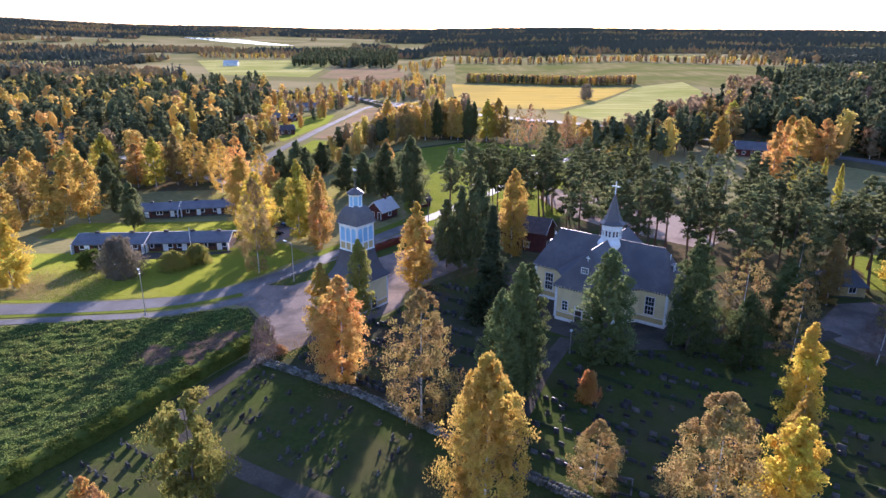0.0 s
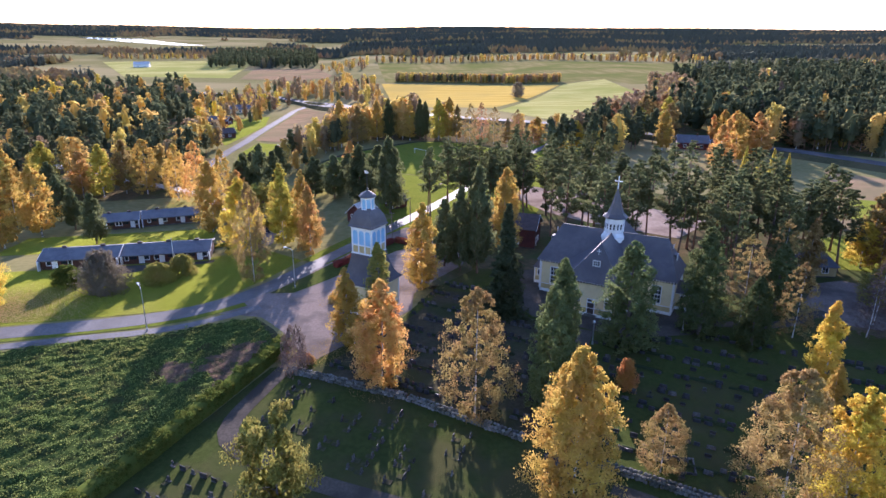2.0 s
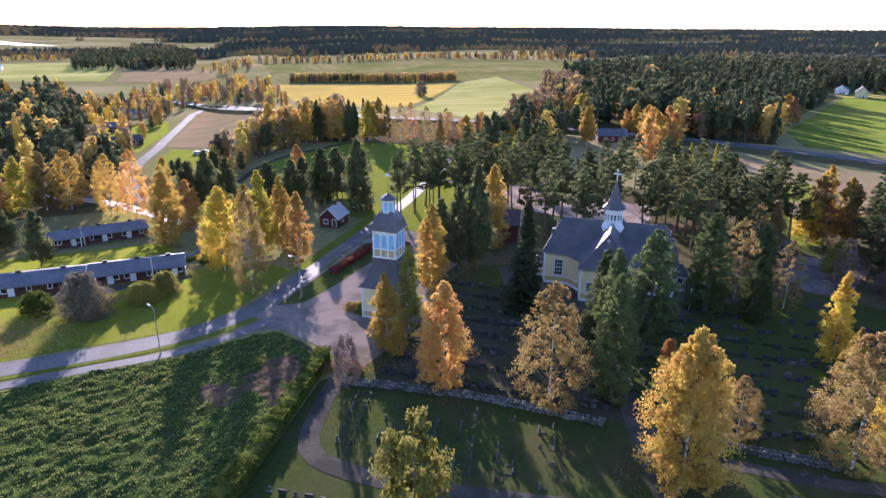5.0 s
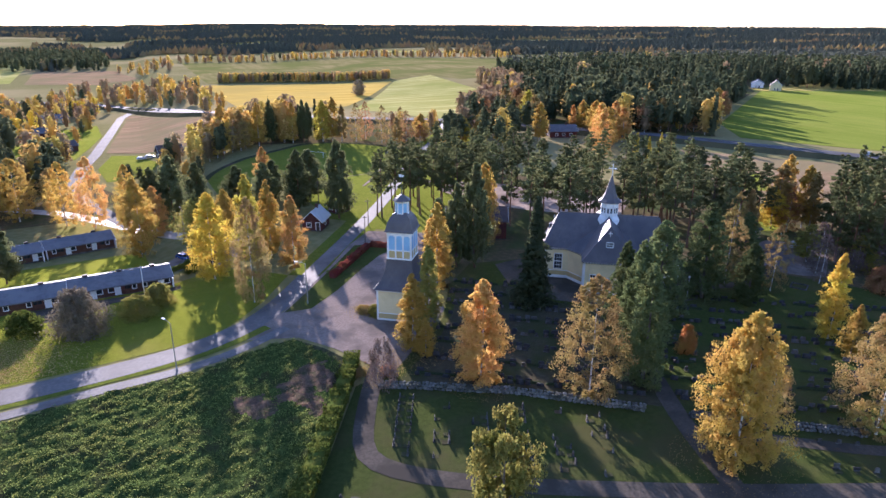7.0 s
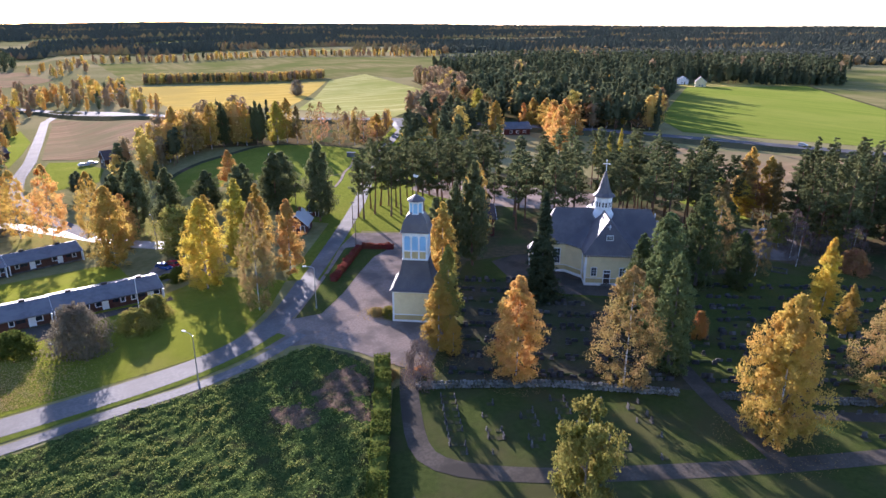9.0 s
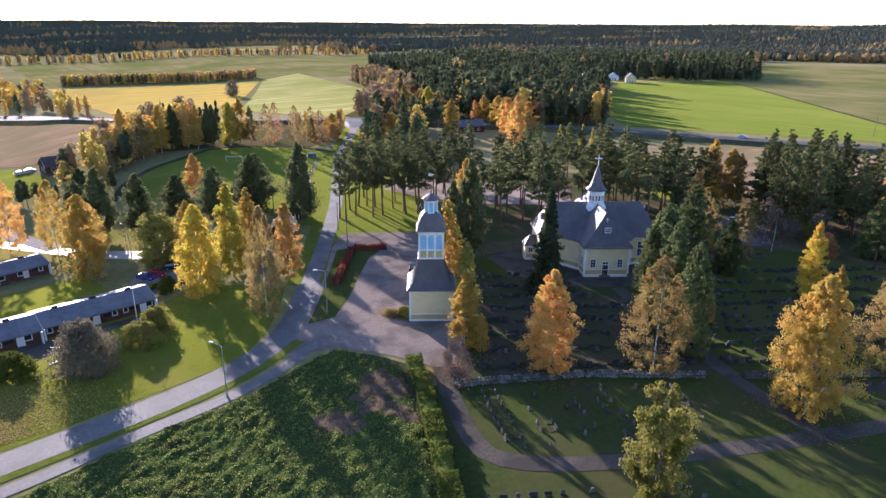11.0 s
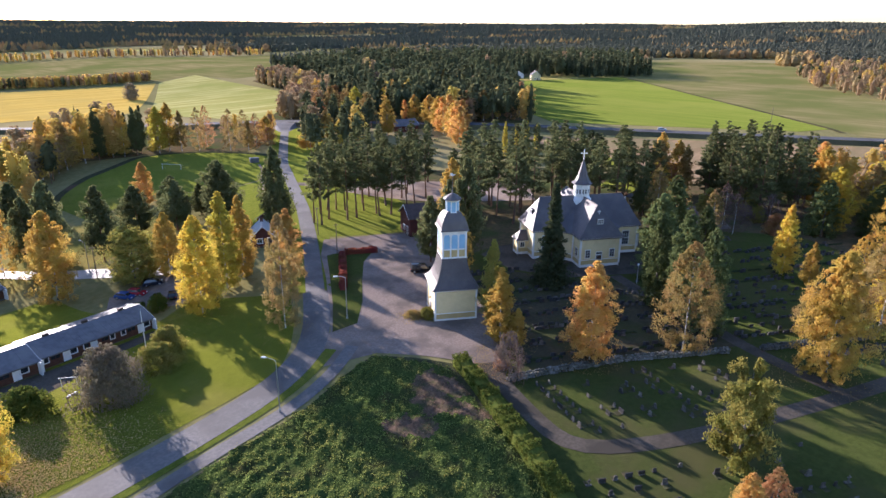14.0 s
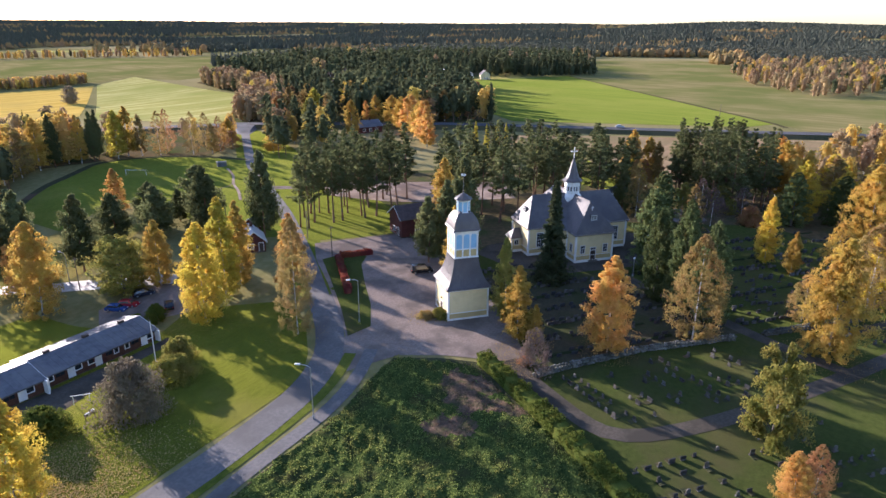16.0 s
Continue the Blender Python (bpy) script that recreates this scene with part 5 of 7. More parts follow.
def far_stand(name, spots, leaf, kind, label):
    protos = [light_tree(kind, 90 + i) for i in range(6)]
    rng = np.random.default_rng(5)
    V, F, base = [], [], 0
    for i, (x, y, h, step) in enumerate(spots):
        z, turn = land(x, y) - 0.5, rng.uniform(0, 6.3)
        w = step * rng.uniform(0.42, 0.66)
        if math.hypot(x, y) < 1400:
            v, f, _ = protos[i % 6]
            c, s = math.cos(turn), math.sin(turn)
            k = w / 0.17 if kind == "far_conifer" else w / 0.2
            q = np.stack([(v[:, 0] * c - v[:, 1] * s) * k + x, (v[:, 0] * s + v[:, 1] * c) * k + y, v[:, 2] * h + z], axis=1)
        else:
            rim = [(x + w * 1.1 * math.cos(turn + j * 1.571), y + w * 1.1 * math.sin(turn + j * 1.571), z + h * rng.uniform(0.1, 0.3)) for j in range(4)]
            q = np.array(rim + [(x + rng.uniform(-1, 1), y + rng.uniform(-1, 1), z + h * rng.uniform(0.85, 1.1))])
            f = np.array([(0, 1, 4, 4), (1, 2, 4, 4), (2, 3, 4, 4), (3, 0, 4, 4)])
        V.append(q)
        F.append(f + base)
        base += len(q)
    F = [tuple(r[:3]) if r[2] == r[3] else tuple(r) for r in np.concatenate(F).tolist()]
    tagged(mesh_ob(name, np.concatenate(V).tolist(), F, MAT[leaf]), label, "woodland", kind="stuff")


FAR_DARK, FAR_GOLD = far_trees(77)
far_stand("far_forest", FAR_DARK, "far_pine_haze", "far_conifer", "distant conifer forest reaching the horizon, its green greyed for haze")
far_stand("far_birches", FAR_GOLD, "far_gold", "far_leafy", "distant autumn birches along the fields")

# ---- building parts ----
def under(ob, m):
    ob.matrix_basis = m
    return ob


def window(parent, m, w, h, cols, rows, trim="white_paint", label="", bar=0.06, mid=False):
    """A window in the wall plane x-z of m, looking to -y: casing and bars, and single panes behind them."""
    t = 0.14
    xs, zs = [-w / 2 - t, -w / 2], [-0.16, 0.0]
    for i in range(1, cols):
        x = -w / 2 + w * i / cols
        xs += [x - bar / 2, x + bar / 2]
    for j in range(1, rows):
        b = bar * (2.6 if mid and j == rows // 2 else 1)
        zs += [h * j / rows - b / 2, h * j / rows + b / 2]
    xs += [w / 2, w / 2 + t]
    zs += [h, h + 0.16]
    bm = bmesh.new()
    grid = [[bm.verts.new((x, -0.06, z)) for x in xs] for z in zs]
    for j in range(len(zs) - 1):
        for i in range(len(xs) - 1):
            if i % 2 == 0 or j % 2 == 0:
                bm.faces.new((grid[j][i], grid[j][i + 1], grid[j + 1][i + 1], grid[j + 1][i]))
    got = bmesh.ops.extrude_face_region(bm, geom=bm.faces[:])
    bmesh.ops.translate(bm, vec=(0, 0.08, 0), verts=[v for v in got["geom"] if isinstance(v, bmesh.types.BMVert)])
    win = under(part("window", bm, MAT[trim], parent, label), m)
    pw, ph = w / cols, h / rows
    me = None
    for i in range(cols):
        for j in range(rows):
            if me is None:
                pane = part("pane", boxes((-pw / 2, pw / 2, -0.025, 0.01, 0, ph)), MAT["glass"], win)
                me = pane.data
            else:
                pane = new("pane", me)
                pane.parent = win
            pane.matrix_basis = pose(-w / 2 + pw * (i + 0.5), 0, ph * j)
    return win


def door(parent, m, w, h, leaf="dark_wood", trim="white_paint", name="door", light=True):
    d = under(part(name, boxes((-w / 2, w / 2, -0.05, 0.02, 0, h)), MAT[leaf], parent), m)
    part("door_frame", boxes((-w / 2 - 0.14, -w / 2, -0.08, 0.02, 0, h + 0.14), (w / 2, w / 2 + 0.14, -0.08, 0.02, 0, h + 0.14), (-w / 2, w / 2, -0.08, 0.02, h, h + 0.14)), MAT[trim], d)
    part("door_handle", boxes((w / 2 - 0.16, w / 2 - 0.08, -0.12, -0.05, 1.0, 1.06)), MAT["steel"], d)
    return d


def side(x, y, turn, z=0.0):
    """A placement on a wall: at x, y, its outer side to -y turned by some degrees."""
    return pose(x, y, z, 0, 0, turn)


def prism(bm, pts, z0, z1):
    a = [bm.verts.new((x, y, z0)) for x, y in pts]
    b = [bm.verts.new((x, y, z1)) for x, y in pts]
    n = len(pts)
    for i in range(n):
        bm.faces.new((a[i], a[(i + 1) % n], b[(i + 1) % n], b[i]))
    bm.faces.new(a[::-1])
    bm.faces.new(b)
    return bm


def offset(pts, d):
    """An outline (anticlockwise) pushed outwards by d."""
    out = []
    n = len(pts)
    for i in range(n):
        p, q, r = Vector(pts[i - 1]), Vector(pts[i]), Vector(pts[(i + 1) % n])
        n1, n2 = (q - p).normalized(), (r - q).normalized()
        n1, n2 = Vector((n1.y, -n1.x)), Vector((n2.y, -n2.x))
        b = (n1 + n2) / (1 + n1.dot(n2))
        out.append((q.x + b.x * d, q.y + b.y * d))
    return out


def faces(verts, quads):
    bm = bmesh.new()
    v = [bm.verts.new(p) for p in verts]
    for f in quads:
        bm.faces.new([v[i] for i in f])
    return bm


def cross_piece(h, w, t):
    bm = boxes((-t / 2, t / 2, -t / 2, t / 2, 0, h), (-w / 2, w / 2, -t / 2, t / 2, h * 0.62, h * 0.62 + t))
    for x, z in ((-w / 2, h * 0.62 + t / 2), (w / 2, h * 0.62 + t / 2), (0, h)):
        bmesh.ops.create_icosphere(bm, subdivisions=1, radius=t * 1.05, matrix=pose(x, 0, z))
    return bm


# ---- church ----
church = new("church")
church.matrix_basis = pose(32.0, 116.3, 2.0, 0, 0, -36)
LU, WU, LV, WV, EAVE, RIDGE = 12.95, 4.5, 12.1, 4.7, 6.5, 13.1
plan = [(WV, -8.0), (8.0, -WU), (LU, -WU), (LU, WU), (8.0, WU), (WV, 8.0), (WV, LV), (-WV, LV), (-WV, 8.0), (-8.0, WU), (-LU, WU), (-LU, -WU), (-8.0, -WU), (-WV, -8.0), (-WV, -LV), (WV, -LV)]
part("wall", prism(bmesh.new(), plan, 0.0, EAVE), MAT["yellow_paint"], church, "pale yellow board walls")
part("plinth", prism(bmesh.new(), offset(plan, 0.05), -1.0, 0.28), MAT["white_paint"], church, "white base board")
part("lower_panelling", prism(bmesh.new(), offset(plan, 0.035), 0.28, 1.25), MAT["ochre_paint"], church, "ochre lower panelling")
part("band", prism(bmesh.new(), offset(plan, 0.07), 1.25, 1.37), MAT["white_paint"], church, "white moulding")
part("cornice", prism(bmesh.new(), offset(plan, 0.10), EAVE - 0.42, EAVE - 0.02), MAT["white_paint"], church, "white cornice")
for x, y in plan:
    if abs(x) in (LU, WV) and abs(y) in (WU, LV, 8.0):
        part("corner_board", boxes((x - 0.2, x + 0.2, y - 0.2, y + 0.2, 0.28, EAVE - 0.42), bevel=0.02), MAT["white_paint"], church)
# scalloped edge below the eaves
edge = offset(plan, 0.52)
scallop = None
for a, b in zip(edge, edge[1:] + edge[:1]):
    n = max(1, round(math.dist(a, b) / 0.55))
    ang = math.degrees(math.atan2(b[1] - a[1], b[0] - a[0]))
    for i in range(n):
        s = (i + 0.5) / n
        if scallop is None:
            ob = part("eave_board", boxes((-0.17, 0.17, -0.03, 0.03, EAVE - 0.36, EAVE - 0.05)), MAT["roof_grey"], church)
            scallop = ob.data
        else:
            ob = new("eave_board", scallop)
            ob.parent = church
        ob.matrix_basis = pose(a[0] + (b[0] - a[0]) * s, a[1] + (b[1] - a[1]) * s, 0, 0, 0, ang)
# roof: four hipped arms, with a broad facet in each inner corner
OV = 0.65
ru, rv = LU - 2.6, LV - 3.1
for sx, sy in ((1, 1), (1, -1), (-1, 1), (-1, -1)):
    A, B, V = (sx * 8.4, sy * (WU + OV), EAVE), (sx * (WV + OV), sy * 8.4, EAVE), (sx * 2.2, sy * 2.0, RIDGE - 2.4)
    E1, E2 = (sx * (LU + OV), sy * (WU + OV), EAVE), (sx * (WV + OV), sy * (LV + OV), EAVE)
    O, R1, R2 = (0, 0, RIDGE), (sx * ru, 0, RIDGE), (0, sy * rv, RIDGE)
    part("roof_slope", faces([O, R1, E1, A, V], [(0, 1, 2, 3, 4)]), MAT["roof_grey"], church)
    part("roof_slope", faces([O, R2, E2, B, V], [(0, 1, 2, 3, 4)]), MAT["roof_grey"], church)
    part("roof_slope", faces([V, A, B], [(0, 1, 2)]), MAT["roof_grey"], church)
for s in (1, -1):
    part("roof_hip", faces([(s * ru, 0, RIDGE), (s * (LU + OV), -WU - OV, EAVE), (s * (LU + OV), WU + OV, EAVE)], [(0, 1, 2)]), MAT["roof_grey"], church)
    part("roof_hip", faces([(0, s * rv, RIDGE), (-WV - OV, s * (LV + OV), EAVE), (WV + OV, s * (LV + OV), EAVE)], [(0, 1, 2)]), MAT["roof_grey"], church)
part("soffit", prism(bmesh.new(), offset(plan, 0.6), EAVE - 0.06, EAVE - 0.015), MAT["white_paint"], church)
bm = boxes((-ru, ru, -0.09, 0.09, RIDGE - 0.08, RIDGE + 0.07), (-0.09, 0.09, -rv, rv, RIDGE - 0.08, RIDGE + 0.072))
part("ridge_cap", bm, MAT["roof_grey"], church)
# standing seams on the slopes
bm = bmesh.new()
for s in (1, -1):
    for k in range(5, 13):
        x = k + 0.0
        if x > LU:
            break
        top = min(RIDGE, RIDGE - (x - ru) / (LU + OV - ru) * (RIDGE - EAVE)) if x > ru else RIDGE
        for sg in (1, -1):
            y1 = (WU + OV) * (RIDGE - top) / (RIDGE - EAVE)
            tube(bm, [(sg * x, s * y1, top + 0.02), (sg * x, s * (WU + OV) if x > 8.4 else s * (WU + OV) * 0.86, EAVE + 0.02 if x > 8.4 else EAVE + (RIDGE - EAVE) * 0.14 + 0.02)], [0.025, 0.025], 4)
    for k in range(5, 12):
        y = float(k)
        top = RIDGE - (y - rv) / (LV + OV - rv) * (RIDGE - EAVE) if y > rv else RIDGE
        for sg in (1, -1):
            x1 = (WV + OV) * (RIDGE - top) / (RIDGE - EAVE)
            tube(bm, [(s * x1, sg * y, top + 0.02), (s * (WV + OV) if y > 8.4 else s * (WV + OV) * 0.86, sg * y, EAVE + 0.02 if y > 8.4 else EAVE + (RIDGE - EAVE) * 0.14 + 0.02)], [0.025, 0.025], 4)
part("roof_seams", bm, MAT["roof_grey"], church)
# lantern, spire and cross
part("lantern_base", rings(bmesh.new(), [(2.35, 11.2), (2.2, 12.3), (1.75, 13.0)], 8, math.pi / 8), MAT["white_paint"], church, "white flared lantern foot")
lantern = part("lantern", rings(bmesh.new(), [(1.72, 12.9), (1.72, 15.8)], 8, math.pi / 8), MAT["white_paint"], church, "white octagonal lantern")
for k in range(8):
    a = 45 * k
    for o in (-0.33, 0.33):
        c, s = math.cos(radians(a - 90)), math.sin(radians(a - 90))
        window(lantern, side(1.72 * c - o * s, 1.72 * s + o * c, a, 13.75), 0.34, 1.05, 1, 2, bar=0.05)
part("lantern_cornice", rings(bmesh.new(), [(1.8, 15.7), (2.0, 15.9), (2.0, 16.0)], 8, math.pi / 8), MAT["white_paint"], church)
part("spire", rings(bmesh.new(), [(2.28, 15.98), (2.3, 16.08), (1.55, 16.75), (1.1, 17.8), (0.75, 19.2), (0.36, 20.6), (0.07, 21.6)], 8, math.pi / 8), MAT["roof_grey"], church, "grey flared spire")
under(part("cross", cross_piece(2.3, 1.3, 0.17), MAT["white_paint"], church, "white cross"), pose(0, 0, 21.5, 0, 0, -10))
# dormers with small crosses on the hips
for turn, r in ((0, LV + OV), (180, LV + OV), (90, LU + OV), (-90, LU + OV)):
    run = 3.65 if turn in (0, 180) else 3.05
    back = run * 0.48
    m = pose(0, 0, 0, 0, 0, turn) @ pose(0, -r + back, EAVE + (RIDGE - EAVE) * 0.44)
    dm = under(part("dormer", boxes((-0.75, 0.75, -0.15, 1.2, -0.3, 1.05)), MAT["roof_grey"], church), m)
    window(dm, pose(0, -0.16, 0), 1.15, 0.85, 3, 2, bar=0.07)
    under(part("dormer_cross", cross_piece(0.95, 0.6, 0.1), MAT["white_paint"], church), pose(0, 0, 0, 0, 0, turn) @ pose(0, -r + run * 0.72, EAVE + (RIDGE - EAVE) * 0.72))
# windows and doors
for s in (1, -1):
    for sx in (1, -1):
        window(church, side(sx * 10.0, -s * WU, 0 if s > 0 else 180, 1.75), 1.55, 3.3, 3, 4, mid=True)
    for x in (-2.9, 2.9):
        window(church, side(x, -s * LV, 0 if s > 0 else 180, 1.85), 1.0, 1.75, 2, 3)
    for sx in (1, -1):
        window(church, side(sx * WV, -s * 10, 90 * sx, 1.85), 1.0, 1.75, 2, 3)
    d = door(church, side(-0.2, -s * LV, 0 if s > 0 else 180, 0.1), 1.25, 2.25)
    window(church, side(-0.2, -s * LV, 0 if s > 0 else 180, 2.55), 1.25, 0.45, 2, 1)
    part("door_step", boxes((-1.3, 0.9, -s * LV - 0.55, -s * LV + 0.55, -0.3, 0.08), bevel=0.02), MAT["granite"], church)
# porches on the two long arms
for s in (1, -1):
    porch = under(part("porch", boxes((-1.45, 1.45, -2.6, 0.0, -0.4, 3.1)), MAT["yellow_paint"], church, "small yellow porch"), side(s * LU, 0.6, 90 * s))
    part("porch_panelling", boxes((-1.49, 1.49, -2.64, 0.0, 0.28, 1.1)), MAT["ochre_paint"], porch)
    part("porch_base", boxes((-1.51, 1.51, -2.66, 0.0, -0.4, 0.28)), MAT["white_paint"], porch)
    part("porch_cornice", boxes((-1.55, 1.55, -2.7, 0.0, 2.85, 3.08)), MAT["white_paint"], porch)
    for x in (-1.42, 1.42):
        part("corner_board", boxes((x - 0.12, x + 0.12, -2.68, -2.44, 0.28, 2.85)), MAT["white_paint"], porch)
    part("porch_roof", faces([(-1.85, -3.0, 3.1), (1.85, -3.0, 3.1), (1.85, 0.3, 3.1), (-1.85, 0.3, 3.1), (0, -1.5, 5.2), (0, 0.3, 5.2)], [(0, 1, 4), (1, 2, 5, 4), (3, 0, 4, 5), (2, 3, 5), (3, 2, 1, 0)]), MAT["roof_grey"], porch)
    for t in (90, -90):
        w = part("porch_window", boxes((-0.45, 0.45, -0.05, 0.02, 0, 1.1)), MAT["glass"], porch)
        w.matrix_basis = side(1.46 if t > 0 else -1.46, -1.4, t, 1.5)
        fr = part("porch_window_frame", boxes((-0.58, -0.45, -0.08, 0.02, -0.12, 1.22), (0.45, 0.58, -0.08, 0.02, -0.12, 1.22), (-0.45, 0.45, -0.08, 0.02, 1.1, 1.22), (-0.45, 0.45, -0.08, 0.02, -0.12, 0), (-0.04, 0.04, -0.07, 0.02, 0, 1.1)), MAT["white_paint"], porch)
        fr.matrix_basis = w.matrix_basis
tagged(church, "pale yellow wooden cross church with grey roofs and a spired lantern", "church")

# ---- bell tower ----
tower = new("bell_tower")
tower.matrix_basis = pose(-15.74, 115.2, 1.72, 0, 0, -37)
Q = math.pi / 4
part("plinth", rings(bmesh.new(), [(3.98, -0.5), (3.98, 0.3)], 4, Q), MAT["white_paint"], tower, "white base board")
part("wall", rings(bmesh.new(), [(3.9, 0.0), (3.9, 6.0)], 4, Q), MAT["yellow_paint"], tower, "pale yellow board walls")
part("lower_panelling", rings(bmesh.new(), [(3.93, 0.3), (3.93, 1.25)], 4, Q), MAT["ochre_paint"], tower, "ochre lower panelling")
part("band", rings(bmesh.new(), [(3.97, 1.25), (3.97, 1.4)], 4, Q), MAT["white_paint"], tower)
part("cornice", rings(bmesh.new(), [(3.96, 5.6), (4.1, 5.75), (4.25, 5.96)], 4, Q), MAT["white_paint"], tower, "white cornice")
for x in (-3.8, 3.8):
    for y in (-3.8, 3.8):
        part("corner_board", boxes((x - 0.17, x + 0.17, y - 0.17, y + 0.17, 0.3, 5.65), bevel=0.015), MAT["white_paint"], tower)
SK = [(4.42, 5.96), (4.42, 6.04), (3.9, 6.5), (3.4, 7.25), (2.98, 8.25), (2.62, 9.5), (2.4, 10.6), (2.31, 11.4)]
for k in range(4):
    side_v = []
    for r, z in SK:
        side_v += [(-r, -r, z), (r, -r, z)]
    under(part("skirt_roof", faces(side_v, [(2 * i, 2 * i + 1, 2 * i + 3, 2 * i + 2) for i in range(len(SK) - 1)]), MAT["roof_grey"], tower, "grey concave roof"), pose(0, 0, 0, 0, 0, 90 * k))
    bm = bmesh.new()
    for i in range(-6, 7):
        x = i / 6.6
        tube(bm, [(x * r, -r - 0.01, z + 0.01) for r, z in SK[1:]], [0.028] * (len(SK) - 1), 4)
    under(part("roof_seams", bm, MAT["roof_grey"], tower), pose(0, 0, 0, 0, 0, 90 * k))
STAGE = Matrix.Translation((0, 0, 0.2)) @ Matrix.Diagonal((0.91, 0.91, 1.027, 1))
under(part("drum", rings(bmesh.new(), [(2.38, 10.6), (2.38, 15.8)], 4, Q), MAT["white_paint"], tower, "white bell stage"), STAGE)
for k in range(4):
    m = STAGE @ pose(0, 0, 0, 0, 0, 90 * k)
    for i in (-1, 0, 1):
        x = i * 1.52
        under(part("lower_panel", boxes((x - 0.6, x + 0.6, -2.42, -2.36, 11.1, 12.35), bevel=0.01), MAT["ochre_paint"], tower), m)
        pan = under(part("louvre_panel", boxes((x - 0.6, x + 0.6, -2.42, -2.36, 12.6, 15.15), bevel=0.01), MAT["blue_paint"], tower, "pale blue louvred panel"), m)
        bm = bmesh.new()
        for j in range(12):
            box(bm, x - 0.58, x + 0.58, -2.455, -2.42, 12.66 + j * 0.205, 12.79 + j * 0.205)
        part("louvre", bm, MAT["blue_paint"], pan)
        bm = bmesh.new()
        for j in range(5):
            a0 = math.pi * (j + 0.5) / 5
            box(bm, x + 0.62 * math.cos(a0) - 0.13, x + 0.62 * math.cos(a0) + 0.13, -2.5, -2.42, 14.85 + 0.5 * math.sin(a0) - 0.05, 15.5)
        part("arch", bm, MAT["white_paint"], pan)
    for x in (-2.28, -0.76, 0.76, 2.28):
        under(part("pilaster", boxes((x - 0.14, x + 0.14, -2.5, -2.36, 10.9, 15.5), bevel=0.015), MAT["white_paint"], tower), m)
under(part("drum_sill", rings(bmesh.new(), [(2.55, 10.82), (2.6, 10.98), (2.45, 11.06)], 4, Q), MAT["white_paint"], tower), STAGE)
under(part("drum_band", rings(bmesh.new(), [(2.47, 12.38), (2.47, 12.56)], 4, Q), MAT["white_paint"], tower), STAGE)
under(part("drum_cornice", rings(bmesh.new(), [(2.48, 15.5), (2.62, 15.7), (2.8, 15.86)], 4, Q), MAT["white_paint"], tower), STAGE)
under(part("dome_roof", rings(bmesh.new(), [(2.9, 15.86), (2.92, 15.96), (2.7, 16.25), (2.58, 16.8), (2.35, 17.5), (1.95, 18.25), (1.5, 18.8), (1.2, 18.95), (1.1, 19.05)], 4, Q), MAT["roof_grey"], tower, "grey domed roof"), STAGE)
under(part("lantern", rings(bmesh.new(), [(1.1, 19.2), (1.1, 21.7)], 8, math.pi / 8), MAT["blue_paint"], tower, "pale blue octagonal lantern"), pose(0, 0, 0.15))
under(part("lantern_sill", rings(bmesh.new(), [(1.3, 19.25), (1.3, 19.42), (1.16, 19.5)], 8, math.pi / 8), MAT["white_paint"], tower), pose(0, 0, 0.15))
under(part("lantern_cornice", rings(bmesh.new(), [(1.14, 21.3), (1.3, 21.5), (1.42, 21.72)], 8, math.pi / 8), MAT["white_paint"], tower), pose(0, 0, 0.15))
for k in range(8):
    a = math.pi / 8 + k * math.pi / 4
    under(part("pilaster", boxes((-0.09, 0.09, -0.09, 0.09, 19.4, 21.4)), MAT["white_paint"], tower), pose(1.17 * math.cos(a), 1.17 * math.sin(a), 0.15, 0, 0, math.degrees(a)))
under(part("cap_roof", rings(bmesh.new(), [(1.55, 21.7), (1.55, 21.78), (1.2, 22.1), (0.7, 22.45), (0.12, 22.8), (0.05, 23.1)], 8, math.pi / 8), MAT["roof_grey"], tower, "small grey cap roof"), pose(0, 0, 0.15))
bm = bmesh.new()
tube(bm, [(0, 0, 22.9), (0, 0, 26.6)], [0.06, 0.035], 6)
bmesh.ops.create_icosphere(bm, subdivisions=1, radius=0.16, matrix=pose(0, 0, 23.3))
vane_rod = part("weather_vane", bm, MAT["roof_grey"], tower, "tall rod with a pale weather vane")
part("vane", faces([(-0.45, y, z) if x < 0 else (x, y, z) for y in (-0.025, 0.025) for x, z in ((-0.45, 26.05), (0.1, 25.95), (0.55, 26.25), (0.1, 26.4), (-0.45, 26.5))], [(0, 1, 2, 3, 4), (9, 8, 7, 6, 5), (0, 5, 6, 1), (1, 6, 7, 2), (2, 7, 8, 3), (3, 8, 9, 4), (4, 9, 5, 0)]), MAT["white_paint"], vane_rod, "pale vane")
for t in (90, -90, 180):
    x, y = 3.93 * math.sin(radians(t)), -3.93 * math.cos(radians(t))
    door(tower, side(x, y, t, 0.05), 1.25, 2.3)
    part("door_lamp", boxes((-0.1, 0.1, -0.25, 0, 3.0, 3.25)), MAT["dark_wood"], tower).matrix_basis = side(x, y, t)
part("door_step", boxes((3.9, 4.7, -1.0, 1.0, -0.4, 0.08), bevel=0.02), MAT["granite"], tower)
tagged(tower, "pale yellow wooden bell tower with blue louvres and grey roofs", "bell tower")


